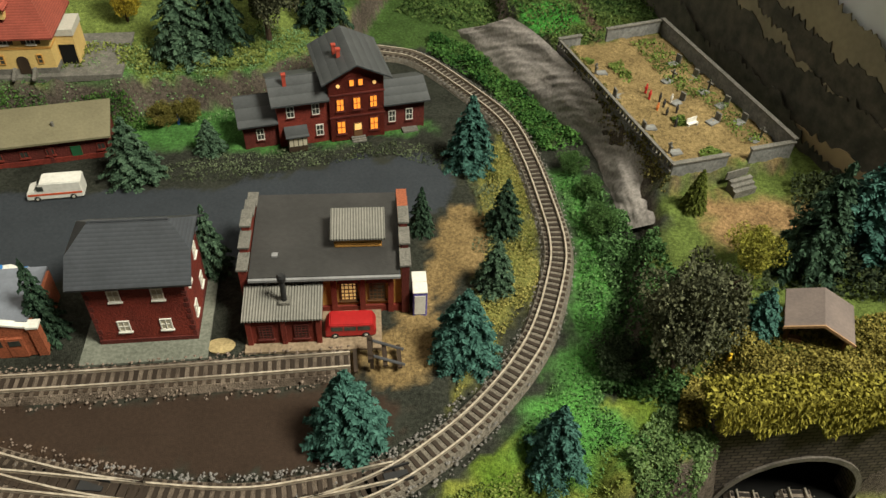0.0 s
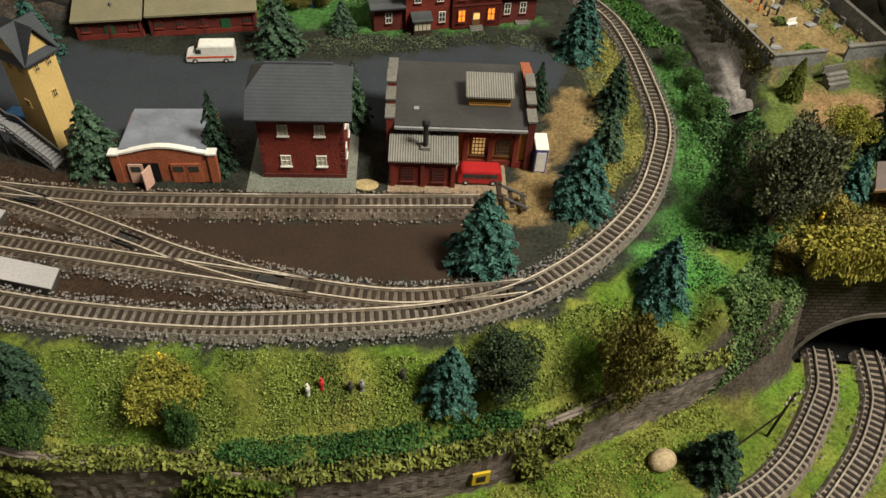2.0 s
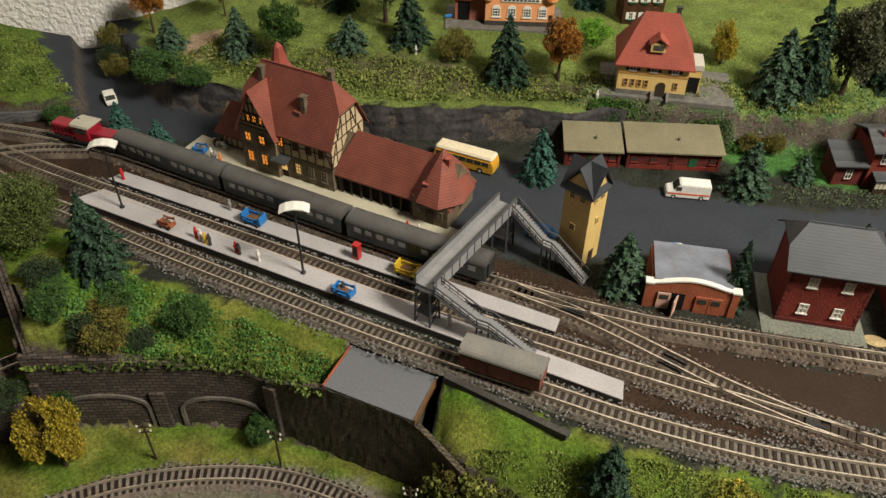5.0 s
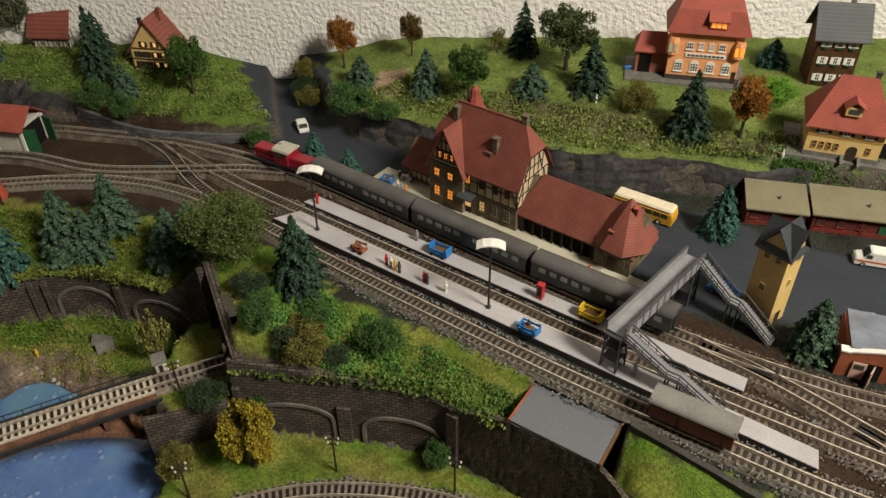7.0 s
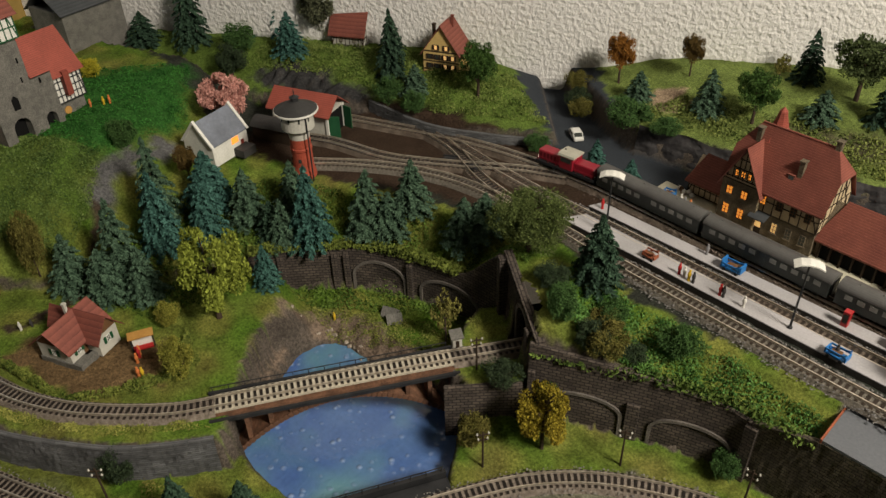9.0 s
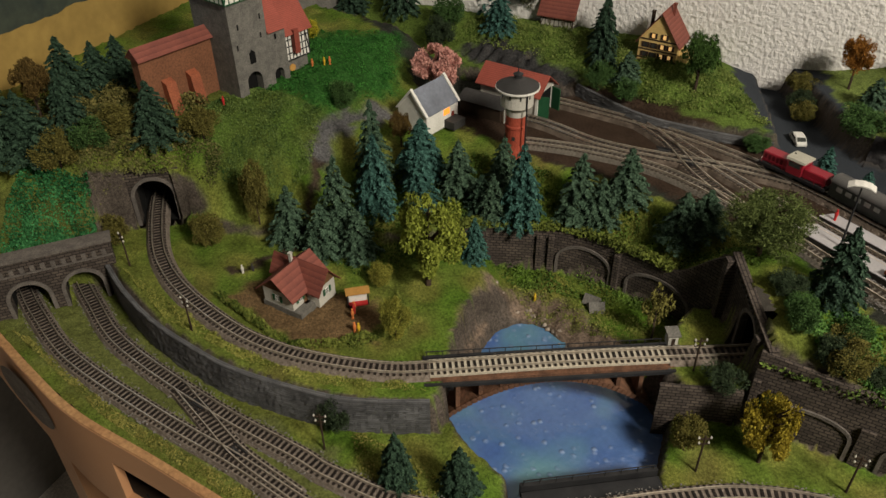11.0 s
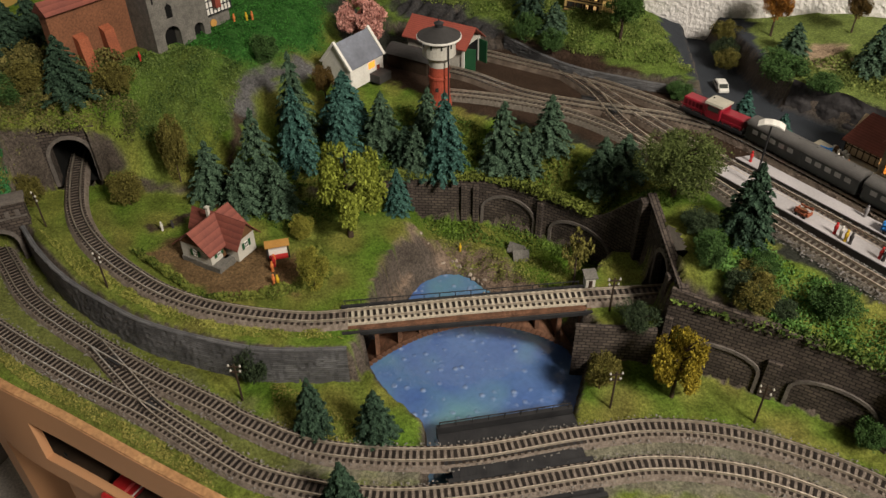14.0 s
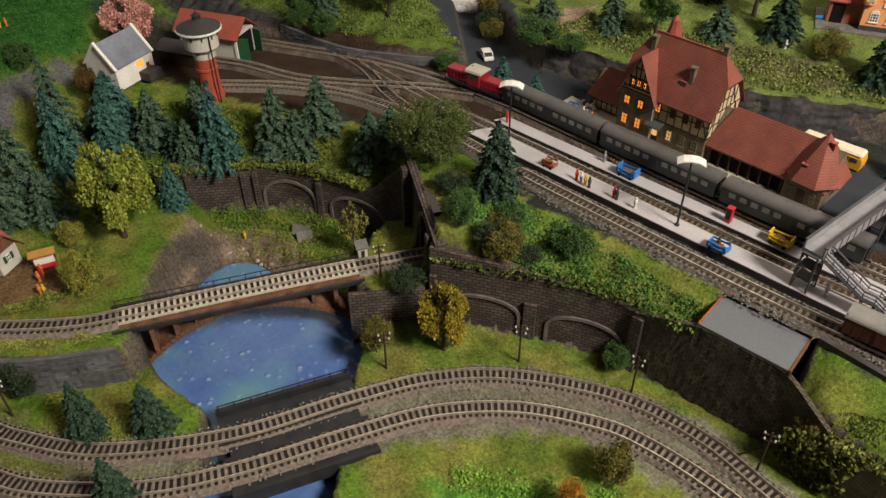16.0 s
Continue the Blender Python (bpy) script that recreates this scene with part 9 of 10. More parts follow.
SPECIES = {
    "fir": ("fir_tree", "dull green model fir tree with drooping tiers", "tree", (0.025, 0.055, 0.034), (0.1, 0.165, 0.105), "firs"),
    "blue": ("spruce_tree", "blue-green model spruce tree with bristly tiers", "tree", (0.02, 0.06, 0.05), (0.075, 0.175, 0.145), "firs"),
    "dark": ("pine_tree", "dark green model conifer with dense tiers", "tree", (0.014, 0.032, 0.022), (0.055, 0.1, 0.062), "firs"),
    "cone": ("cypress", "narrow yellow-green conical shrub beside the path", "shrub", (0.05, 0.07, 0.015), (0.16, 0.19, 0.04), ""),
    "darktree": ("broadleaf_tree", "large dark olive foam broadleaf tree on the slope", "tree", (0.035, 0.042, 0.028), (0.14, 0.148, 0.085), ""),
    "oldtree": ("broadleaf_tree", "olive fuzzy broadleaf tree beside the track", "tree", (0.035, 0.055, 0.015), (0.13, 0.165, 0.05), ""),
    "leafy": ("broadleaf_tree", "green leafy model tree on the hill", "tree", (0.02, 0.05, 0.012), (0.08, 0.15, 0.035), ""),
    "leafy2": ("broadleaf_tree", "tall grey-green broadleaf tree before the wall", "tree", (0.03, 0.045, 0.015), (0.1, 0.13, 0.05), ""),
    "leafy3": ("maple_tree", "bright olive-green tree with layered leaf clumps", "tree", (0.13, 0.16, 0.02), (0.31, 0.36, 0.06), ""),
    "yellow": ("birch_tree", "yellow autumn tree beside the retaining wall", "tree", (0.12, 0.09, 0.01), (0.42, 0.33, 0.04), ""),
    "orange": ("beech_tree", "orange-brown autumn tree on the hill", "tree", (0.12, 0.045, 0.01), (0.38, 0.17, 0.035), ""),
    "oranget": ("autumn_shrub", "small orange autumn shrub near the lower track", "shrub", (0.2, 0.08, 0.01), (0.55, 0.28, 0.04), ""),
    "brown": ("copper_tree", "brown-leaved autumn model tree on the hill", "tree", (0.05, 0.035, 0.012), (0.17, 0.11, 0.035), ""),
    "pale": ("sapling", "sparse pale yellow-green sapling", "tree", (0.1, 0.09, 0.02), (0.26, 0.24, 0.07), ""),
    "pink": ("cherry_tree", "pink blossoming cherry tree", "tree", (0.42, 0.16, 0.13), (0.78, 0.42, 0.36), ""),
    "gbush": ("green_bush", "green foam bush on the grass", "bush", (0.02, 0.05, 0.016), (0.08, 0.155, 0.045), "bushes"),
    "dgbush": ("dark_bush", "dark grey-green foam bush", "bush", (0.012, 0.022, 0.012), (0.055, 0.08, 0.04), "bushes"),
    "obush": ("olive_bush", "olive-brown foam bush on the slope", "bush", (0.055, 0.05, 0.012), (0.19, 0.17, 0.045), "bushes"),
    "ybush": ("yellow_bush", "yellow-green foam bush on the meadow", "bush", (0.1, 0.1, 0.015), (0.33, 0.32, 0.06), "bushes"),
    "brightbush": ("bright_bush", "vivid light green bush beside the hotel", "bush", (0.08, 0.2, 0.02), (0.2, 0.42, 0.05), ""),
    "yflower": ("flowering_bush", "bush with yellow blossom below the castle", "bush", (0.1, 0.14, 0.02), (0.6, 0.5, 0.04), ""),
}
PROTO = {}


def prototypes(kind):
    name, label, category, dark, light, group = SPECIES[kind]
    material = leaf_mat(name + "_leaf_" + kind, dark, light)
    out = []
    for v in range(3):
        root = thing(name, Matrix(), label, category, group)
        if kind in ("fir", "blue", "dark", "cone"):
            V, F = crown_fir(v * 7 + len(kind), {"cone": 13, "blue": 10, "dark": 10}.get(kind, 9) + v % 2, {"cone": 15, "blue": 12}.get(kind, 11), 0.07 if kind == "cone" else 0.12, 0.05 if kind == "cone" else 0.17)
            tr = trunk_mesh(0.93, 0.07, 0, v)
        elif category == "tree":
            lump, per, size = {"leafy3": (46, 260, 0.042), "darktree": (64, 300, 0.036), "oldtree": (70, 380, 0.026), "pale": (18, 60, 0.08), "pink": (48, 220, 0.045), "yellow": (44, 220, 0.042)}.get(kind, (46, 240, 0.04))
            V, F = crown_leafy(v * 5 + 3, lump, per, size, {"darktree": 0.1, "oldtree": 0.05, "leafy3": 0.0, "yellow": 0.02, "pale": 0.1}.get(kind, 0.24), {"leafy3": 0.155, "darktree": 0.24, "oldtree": 0.28}.get(kind, 0.23))
            tr = trunk_mesh(0.7, 0.07, 7, v)
        else:
            V, F = crown_leafy(v * 5 + 2, 34, 210, 0.046, 0.0, 0.29)
            tr = trunk_mesh(0.4, 0.05, 5, v)
        part("trunk", tr, BARK, root)
        pydata("crown", V.tolist(), F.tolist(), material, root)
        root.location = (-0.9 - 0.1 * v, 0.9, -5)
        out.append(root)
    return out


def plant(kind, x, y, h, r, z=None):
    """Plants one thing of a kind, h high and r in radius; the first ones are the prototypes themselves."""
    if kind not in PROTO:
        PROTO[kind] = [prototypes(kind), 0]
    protos, n = PROTO[kind]
    PROTO[kind][1] += 1
    z = ground_at(x, y) if z is None else z
    if kind in ("fir", "blue", "dark"):
        r *= 1.14
    m = M2((x, y, z - 0.001)) @ Matrix.Rotation((n * 2.4) % 6.28, 4, "Z") @ Matrix.Diagonal((r, r, h, 1))
    if n < 3:
        protos[n].matrix_basis = m
        return protos[n]
    src = protos[n % 3]
    keep = src.matrix_basis.copy()
    src.matrix_basis = Matrix()
    o = copy_thing(src, m)
    src.matrix_basis = keep
    return o


def clear_spares():
    """Removes prototypes that no plant used."""
    for protos, n in PROTO.values():
        for p in protos[n:]:
            for o in (*p.children_recursive, p):
                bpy.data.objects.remove(o)


plant("fir", -0.182, 0.441, 0.052, 0.020)
plant("fir", -0.135, 0.473, 0.029, 0.012)
plant("blue", 0.056, 0.457, 0.06, 0.019)
plant("dark", 0.073, 0.381, 0.046, 0.013)
plant("dark", 0.018, 0.382, 0.039, 0.009)
plant("fir", 0.062, 0.329, 0.041, 0.014)
plant("blue", 0.039, 0.276, 0.055, 0.020)
plant("blue", -0.024, 0.222, 0.058, 0.0215)
plant("blue", 0.081, 0.211, 0.053, 0.017)
plant("fir", -0.112, 0.346, 0.055, 0.012)
plant("dark", -0.194, 0.295, 0.062, 0.011)
plant("blue", 0.292, 0.342, 0.071, 0.027)
plant("blue", 0.2, 0.27, 0.036, 0.013)
plant("cone", 0.195, 0.375, 0.034, 0.009)
plant("darktree", 0.155, 0.262, 0.088, 0.036)
plant("ybush", 0.212, 0.318, 0.038, 0.020)
plant("dark", 0.247, 0.318, 0.082, 0.022)
plant("dark", 0.312, 0.357, 0.04, 0.020)
plant("dgbush", 0.125, 0.265, 0.027, 0.020)
plant("gbush", 0.131, 0.447, 0.02, 0.014)
plant("gbush", 0.137, 0.416, 0.02, 0.013)
plant("gbush", 0.138, 0.38, 0.025, 0.015)
plant("fir", -0.272, 0.292, 0.052, 0.019)
plant("dark", 0.117, 0.137, 0.046, 0.017)
plant("obush", 0.056, 0.158, 0.084, 0.026)
plant("dgbush", -0.013, 0.148, 0.045, 0.027)
plant("blue", -0.041, 0.14, 0.043, 0.015)
plant("dark", -0.261, 0.131, 0.041, 0.014)
plant("obush", -0.358, 0.131, 0.032, 0.017)
plant("ybush", -0.341, 0.124, 0.045, 0.009)
plant("gbush", -0.255, 0.11, 0.038, 0.016)
plant("ybush", -0.187, 0.127, 0.031, 0.024)
plant("gbush", -0.175, 0.112, 0.043, 0.012)
plant("dark", -0.643, 0.197, 0.067, 0.022)
plant("oldtree", -0.709, 0.197, 0.066, 0.043)
plant("orange", -0.786, 0.511, 0.065, 0.022)
plant("brown", -0.714, 0.538, 0.054, 0.017)
plant("fir", -0.67, 0.483, 0.05, 0.019)
plant("leafy", -0.623, 0.485, 0.064, 0.028)
plant("pale", -0.629, 0.578, 0.035, 0.014)
plant("dark", -0.603, 0.589, 0.06, 0.017)
plant("leafy2", -0.547, 0.567, 0.075, 0.041)
plant("fir", -0.566, 0.515, 0.034, 0.019)
plant("dark", -0.511, 0.537, 0.056, 0.020)
plant("obush", -0.461, 0.525, 0.033, 0.023)
plant("dark", -0.407, 0.51, 0.068, 0.022)
plant("orange", -0.36, 0.523, 0.069, 0.026)
plant("brightbush", -0.336, 0.583, 0.031, 0.021)
plant("blue", -0.351, 0.67, 0.03, 0.018)
plant("blue", -0.355, 0.412, 0.053, 0.017)
plant("blue", -0.734, 0.363, 0.041, 0.014)
plant("blue", -0.693, 0.359, 0.033, 0.013)
plant("fir", -0.748, 0.483, 0.035, 0.017)
plant("leafy", -0.9, 0.391, 0.073, 0.028)
plant("fir", -0.974, 0.369, 0.037, 0.018)
plant("dark", -1.042, 0.408, 0.053, 0.017)
plant("obush", -0.831, 0.501, 0.037, 0.021)
plant("gbush", -0.737, 0.439, 0.032, 0.032)
plant("gbush", -0.692, 0.43, 0.025, 0.021)
plant("gbush", -0.808, 0.372, 0.022, 0.019)
plant("fir", -1.062, -0.035, 0.063, 0.022)
plant("fir", -1.024, -0.024, 0.058, 0.022)
plant("fir", -1.027, -0.002, 0.086, 0.022)
plant("fir", -0.996, -0.002, 0.053, 0.020)
plant("blue", -1.024, 0.042, 0.087, 0.022)
plant("blue", -1.032, 0.108, 0.06, 0.026)
plant("fir", -0.987, 0.118, 0.063, 0.022)
plant("dark", -0.955, 0.119, 0.045, 0.018)
plant("blue", -0.917, 0.136, 0.091, 0.022)
plant("fir", -0.882, 0.18, 0.073, 0.025)
plant("fir", -0.849, 0.209, 0.059, 0.022)
plant("fir", -0.786, 0.208, 0.053, 0.022)
plant("fir", -0.772, 0.222, 0.041, 0.022)
plant("fir", -1.052, 0.062, 0.092, 0.021)
plant("blue", -1.0, 0.078, 0.072, 0.02)
plant("fir", -0.96, 0.155, 0.062, 0.02)
plant("fir", -0.938, 0.118, 0.055, 0.017)
plant("fir", -0.862, 0.188, 0.05, 0.02)
plant("leafy3", -0.92, 0.018, 0.114, 0.044)
plant("brown", -1.07, 0.113, 0.045, 0.016)
plant("pink", -1.118, 0.207, 0.077, 0.035)
plant("dark", -1.266, -0.217, 0.116, 0.028)
plant("dark", -1.249, -0.194, 0.067, 0.029)
plant("dark", -1.308, -0.129, 0.069, 0.026)
plant("brown", -1.288, -0.168, 0.069, 0.022)
plant("dark", -1.315, -0.096, 0.053, 0.021)
plant("dark", -1.314, -0.072, 0.054, 0.020)
plant("dark", -1.194, -0.093, 0.062, 0.025)
plant("obush", -1.215, -0.122, 0.031, 0.028)
plant("obush", -1.225, -0.179, 0.042, 0.030)
plant("obush", -1.173, -0.056, 0.038, 0.022)
plant("gbush", -1.131, 0.087, 0.035, 0.018)
plant("blue", -0.92, 0.076, 0.047, 0.014)
plant("ybush", -0.884, -0.05, 0.051, 0.016)
plant("ybush", -0.949, -0.015, 0.026, 0.016)
plant("obush", -1.11, -0.099, 0.04, 0.023)
plant("obush", -1.174, -0.163, 0.04, 0.015)
plant("dark", -0.792, -0.126, 0.059, 0.015)
plant("dark", -0.756, -0.097, 0.052, 0.016)
plant("dgbush", -0.863, -0.129, 0.041, 0.016)
plant("obush", -0.667, 0.054, 0.043, 0.018)
plant("yellow", -0.623, 0.087, 0.082, 0.026)
plant("pale", -0.757, 0.139, 0.068, 0.017)
plant("dgbush", -0.67, 0.1, 0.026, 0.020)
plant("gbush", -0.638, 0.116, 0.048, 0.015)
plant("gbush", -0.641, 0.141, 0.035, 0.017)
plant("dgbush", -0.613, 0.137, 0.029, 0.020)
plant("dark", -0.723, -0.153, 0.057, 0.016)
plant("oranget", -0.471, 0.01, 0.037, 0.014)
plant("obush", -0.458, 0.05, 0.042, 0.020)
plant("gbush", -0.614, 0.17, 0.029, 0.015)
plant("obush", -0.603, 0.14, 0.035, 0.020)
plant("gbush", -0.558, 0.174, 0.029, 0.021)
plant("gbush", -0.499, 0.147, 0.03, 0.017)
plant("gbush", -1.215, -0.148, 0.033, 0.025)
plant("obush", -1.092, -0.052, 0.079, 0.018)
plant("dark", -1.249, -0.152, 0.06, 0.020)
plant("dark", -1.359, 0.272, 0.046, 0.025)
plant("yflower", -1.282, 0.148, 0.024, 0.019)
plant("darktree", -1.154, 0.397, 0.1, 0.036)
plant("blue", -1.25, 0.375, 0.075, 0.021)
plant("blue", -1.212, 0.385, 0.08, 0.021)
plant("blue", -1.155, 0.345, 0.055, 0.021)
plant("dgbush", -1.2, 0.286, 0.045, 0.024)
plant("dark", -1.019, 0.38, 0.085, 0.018)
plant("gbush", -0.995, 0.345, 0.036, 0.02)
plant("gbush", -1.215, 0.315, 0.045, 0.03)
plant("gbush", -0.955, 0.342, 0.03, 0.018)
plant("dark", -1.29, 0.3, 0.1, 0.024)
plant("obush", -0.81, 0.47, 0.03, 0.02)
plant("dgbush", -0.82, 0.48, 0.035, 0.02)
plant("dgbush", -0.668, 0.168, 0.022, 0.02)
plant("gbush", -0.65, 0.155, 0.018, 0.016)
plant("obush", -0.615, 0.158, 0.022, 0.02)
plant("dgbush", -0.585, 0.152, 0.016, 0.014)
plant("yellow", -0.213, 0.59, 0.05, 0.019)
plant("fir", -0.162, 0.557, 0.07, 0.025)
plant("dark", -0.136, 0.572, 0.095, 0.021)
plant("darktree", -0.1, 0.58, 0.1, 0.038)
plant("dark", -0.06, 0.615, 0.085, 0.022)
plant("obush", -0.175, 0.508, 0.02, 0.016)
plant("obush", -0.158, 0.512, 0.024, 0.014)
clear_spares()

# ---- ground cover: tufts, moss, ivy, ballast grit ----


def scatter_in(poly, n, seed):
    rng = np.random.RandomState(seed)
    P = np.array(poly)
    lo, hi = P.min(0), P.max(0)
    out = np.zeros((0, 2))
    while len(out) < n:
        q = rng.uniform(lo, hi, (n * 3, 2))
        out = np.concatenate([out, q[signed(poly, q[:, 0], q[:, 1]) > 0]])
    return out[:n], rng


def carpet(name, label, poly, n, size, thick, dark, light, seed, lump=0.012, aspect=1.4, above=-1.0):
    """A loose carpet of leaf flock lying over the ground, in uneven lumps."""
    n, size = n * 2, size * 0.62
    q, rng = scatter_in(poly, n, seed)
    dark, light = tuple(1.5 * v for v in dark), tuple(k * v for k, v in zip((1.2, 1.1, 1.3), light))
    g = ease(0.45 + 0.5 * wave(q[:, 0], q[:, 1], lump * 2.2, seed))
    keep = rng.uniform(size=n) < 0.25 + 0.75 * g
    q, g = q[keep], g[keep]
    z = height(q[:, 0], q[:, 1]) + rng.uniform(0, 1, len(q)) ** 0.6 * thick * (0.2 + 0.8 * g)
    q, z = q[z > above], z[z > above]
    D = rng.normal(size=(len(q), 3)) + np.array((0, -0.2, 0.5))
    V, F = leaves(np.c_[q, z], D, size, rng, aspect)
    return tagged(pydata(name, V.tolist(), F.tolist(), leaf_mat(name + "_flock", dark, light, 0.75, 38.0, 1.3)), label, "ground plants", kind="stuff")


OLIVE_D, OLIVE_L = (0.06, 0.055, 0.012), (0.24, 0.22, 0.05)
carpet("moss_carpet", "thick olive-yellow moss flock over the tunnel", [(0.148, 0.221), (0.34, 0.219), (0.345, 0.285), (0.27, 0.278), (0.21, 0.27), (0.16, 0.262)], 34000, 0.002, 0.011, OLIVE_D, OLIVE_L, 31, 0.016, above=-0.02)
rng = np.random.RandomState(77)
n = 15000
u = rng.uniform(0.163, 0.345, n)
drop = rng.uniform(0, 1, n) ** 1.2 * (0.008 + 0.016 * ease(0.5 + 0.5 * wave(u, u * 0, 0.03, 5)))
V, F = leaves(np.c_[u, 0.2205 + 0.035 * (u - 0.232) - rng.uniform(0, 1, n) * (0.003 + 0.2 * drop) - 0.001, 0.028 - drop], np.c_[rng.normal(size=n) * 0.5, rng.normal(size=n) * 0.5 - 0.3, -np.ones(n)], 0.0013, rng, 3.2)
y2 = rng.uniform(0.216, 0.234, n)
V2, F2 = leaves(np.c_[rng.uniform(0.158, 0.345, n), y2, 0.018 + 0.3 * (y2 - 0.216) + rng.uniform(0, 0.01, n)], rng.normal(size=(n, 3)) + np.array((0, -0.4, 0.3)), 0.0017, rng, 1.6)
V, F = np.concatenate([V, V2]), np.concatenate([F, F2 + len(V)])
tagged(pydata("hanging_moss", V.tolist(), F.tolist(), leaf_mat("hanging_moss_flock", (0.09, 0.085, 0.015), (0.36, 0.32, 0.06))), "yellow-green moss hanging over the tunnel mouth", "ground plants", kind="stuff")
carpet("tunnel_slope_scrub", "dark green scrub on the slope beside the track", [(0.112, 0.25), (0.15, 0.235), (0.17, 0.26), (0.165, 0.36), (0.145, 0.44), (0.132, 0.4), (0.135, 0.32)], 6500, 0.0028, 0.011, (0.02, 0.05, 0.015), (0.075, 0.16, 0.05), 33, 0.014)
carpet("mouth_ivy", "green ivy and grass beside the wide tunnel mouth", [(0.125, 0.185), (0.16, 0.2), (0.178, 0.222), (0.17, 0.235), (0.14, 0.235), (0.118, 0.21)], 6000, 0.0024, 0.008, (0.03, 0.07, 0.02), (0.13, 0.21, 0.07), 32, 0.014)
carpet("curve_bank_flock", "vivid green flock outside the curve", BRIGHT, 3000, 0.0021, 0.005, (0.03, 0.08, 0.025), (0.1, 0.22, 0.06), 30, 0.016)
for poly, seed in (([(0.196, 0.573), (0.222, 0.582), (0.262, 0.43), (0.243, 0.43), (0.232, 0.48), (0.214, 0.5)], 81), ([(0.17, 0.535), (0.182, 0.54), (0.186, 0.512), (0.178, 0.508)], 82), ([(0.15, 0.545), (0.158, 0.548), (0.16, 0.538), (0.152, 0.536)], 83), ([(0.21, 0.42), (0.226, 0.424), (0.224, 0.412), (0.208, 0.41)], 84), ([(0.2, 0.46), (0.21, 0.462), (0.212, 0.45), (0.203, 0.45)], 85)):
    carpet("grave_grass", "patchy green weeds on the sand of the graveyard", poly, 1400 if seed == 81 else 350, 0.0022, 0.004, (0.03, 0.06, 0.012), (0.16, 0.24, 0.05), seed, 0.01)
carpet("ravine_scrub", "dark green scrub between the curve and the rock slope", [(0.112, 0.47), (0.146, 0.478), (0.11, 0.552), (0.07, 0.63), (0.035, 0.65), (0.03, 0.62), (0.075, 0.565), (0.1, 0.51)], 5000, 0.0028, 0.009, (0.012, 0.05, 0.012), (0.07, 0.17, 0.035), 86, 0.016)
carpet("far_scrub", "dark mixed scrub behind the graveyard", [(0.09, 0.64), (0.12, 0.61), (0.13, 0.575), (0.23, 0.61), (0.27, 0.75), (0.05, 0.8), (0.0, 0.7)], 8000, 0.0032, 0.008, (0.015, 0.035, 0.012), (0.1, 0.16, 0.04), 87, 0.02)
carpet("rear_scrub", "dark scrub behind the meadow", [(0.21, 0.3), (0.33, 0.28), (0.34, 0.4), (0.27, 0.4), (0.25, 0.34)], 7000, 0.003, 0.016, (0.012, 0.02, 0.012), (0.06, 0.085, 0.035), 34, 0.02)
carpet("wall_scrub", "olive scrub along the graveyard wall", [(0.13, 0.575), (0.172, 0.41), (0.18, 0.39), (0.187, 0.397), (0.138, 0.572)], 3000, 0.0026, 0.009, OLIVE_D, (0.2, 0.19, 0.06), 35)
carpet("bank_flock", "bright and dark green flock on the platform bank", [(-0.68, 0.17), (-0.62, 0.135), (-0.5, 0.155), (-0.452, 0.15), (-0.45, 0.172), (-0.57, 0.193), (-0.66, 0.206)], 9000, 0.0023, 0.007, (0.025, 0.08, 0.018), (0.11, 0.24, 0.05), 36, 0.02)
carpet("meadow_flock", "yellow-green grass flock on the front meadow", [(-0.37, 0.135), (-0.24, 0.112), (-0.14, 0.107), (0.0, 0.14), (0.12, 0.2), (0.06, 0.205), (-0.05, 0.152), (-0.25, 0.145)], 20000, 0.0017, 0.0032, (0.05, 0.085, 0.018), (0.21, 0.275, 0.06), 37, 0.02)
carpet("cliff_ivy", "dark green ivy over the cliff edge", [(-0.16, 0.098), (-0.06, 0.108), (0.0, 0.128), (0.0, 0.14), (-0.07, 0.124), (-0.16, 0.112)], 5000, 0.0022, 0.0075, (0.012, 0.05, 0.015), (0.06, 0.14, 0.035), 38, 0.014)
carpet("castle_scrub", "mixed olive scrub on the castle slope", [(-1.3, -0.2), (-1.2, -0.15), (-1.17, -0.06), (-1.2, -0.03), (-1.32, -0.1)], 9000, 0.0034, 0.016, (0.03, 0.04, 0.012), (0.17, 0.16, 0.045), 39, 0.02)
carpet("branch_scrub", "olive scrub around the branch line tunnel", [(-1.23, -0.165), (-1.207, -0.178), (-1.165, -0.088), (-1.14, -0.07), (-1.155, -0.045), (-1.205, -0.075)], 4000, 0.0026, 0.006, (0.03, 0.04, 0.012), (0.16, 0.17, 0.05), 88, 0.014)
carpet("castle_slope_grass", "uneven green grass on the slope below the castle", [(-1.2, -0.05), (-1.14, -0.06), (-1.09, -0.03), (-1.1, 0.02), (-1.13, 0.06), (-1.2, 0.02)], 7000, 0.0022, 0.004, (0.025, 0.06, 0.015), (0.13, 0.2, 0.045), 89, 0.02)
carpet("portal_ivy", "bright green ivy above the double portal", [(-1.24, -0.27), (-1.18, -0.26), (-1.165, -0.19), (-1.2, -0.165), (-1.25, -0.2)], 12000, 0.003, 0.012, (0.01, 0.06, 0.02), (0.06, 0.24, 0.07), 40, 0.016, above=-0.05)
carpet("forest_floor", "dark green undergrowth between the firs", [(-1.06, -0.04), (-0.96, -0.02), (-0.93, 0.08), (-0.78, 0.165), (-0.7, 0.18), (-0.7, 0.225), (-0.86, 0.21), (-1.0, 0.17), (-1.07, 0.08)], 15000, 0.0026, 0.006, (0.02, 0.05, 0.008), (0.11, 0.19, 0.03), 41, 0.02)
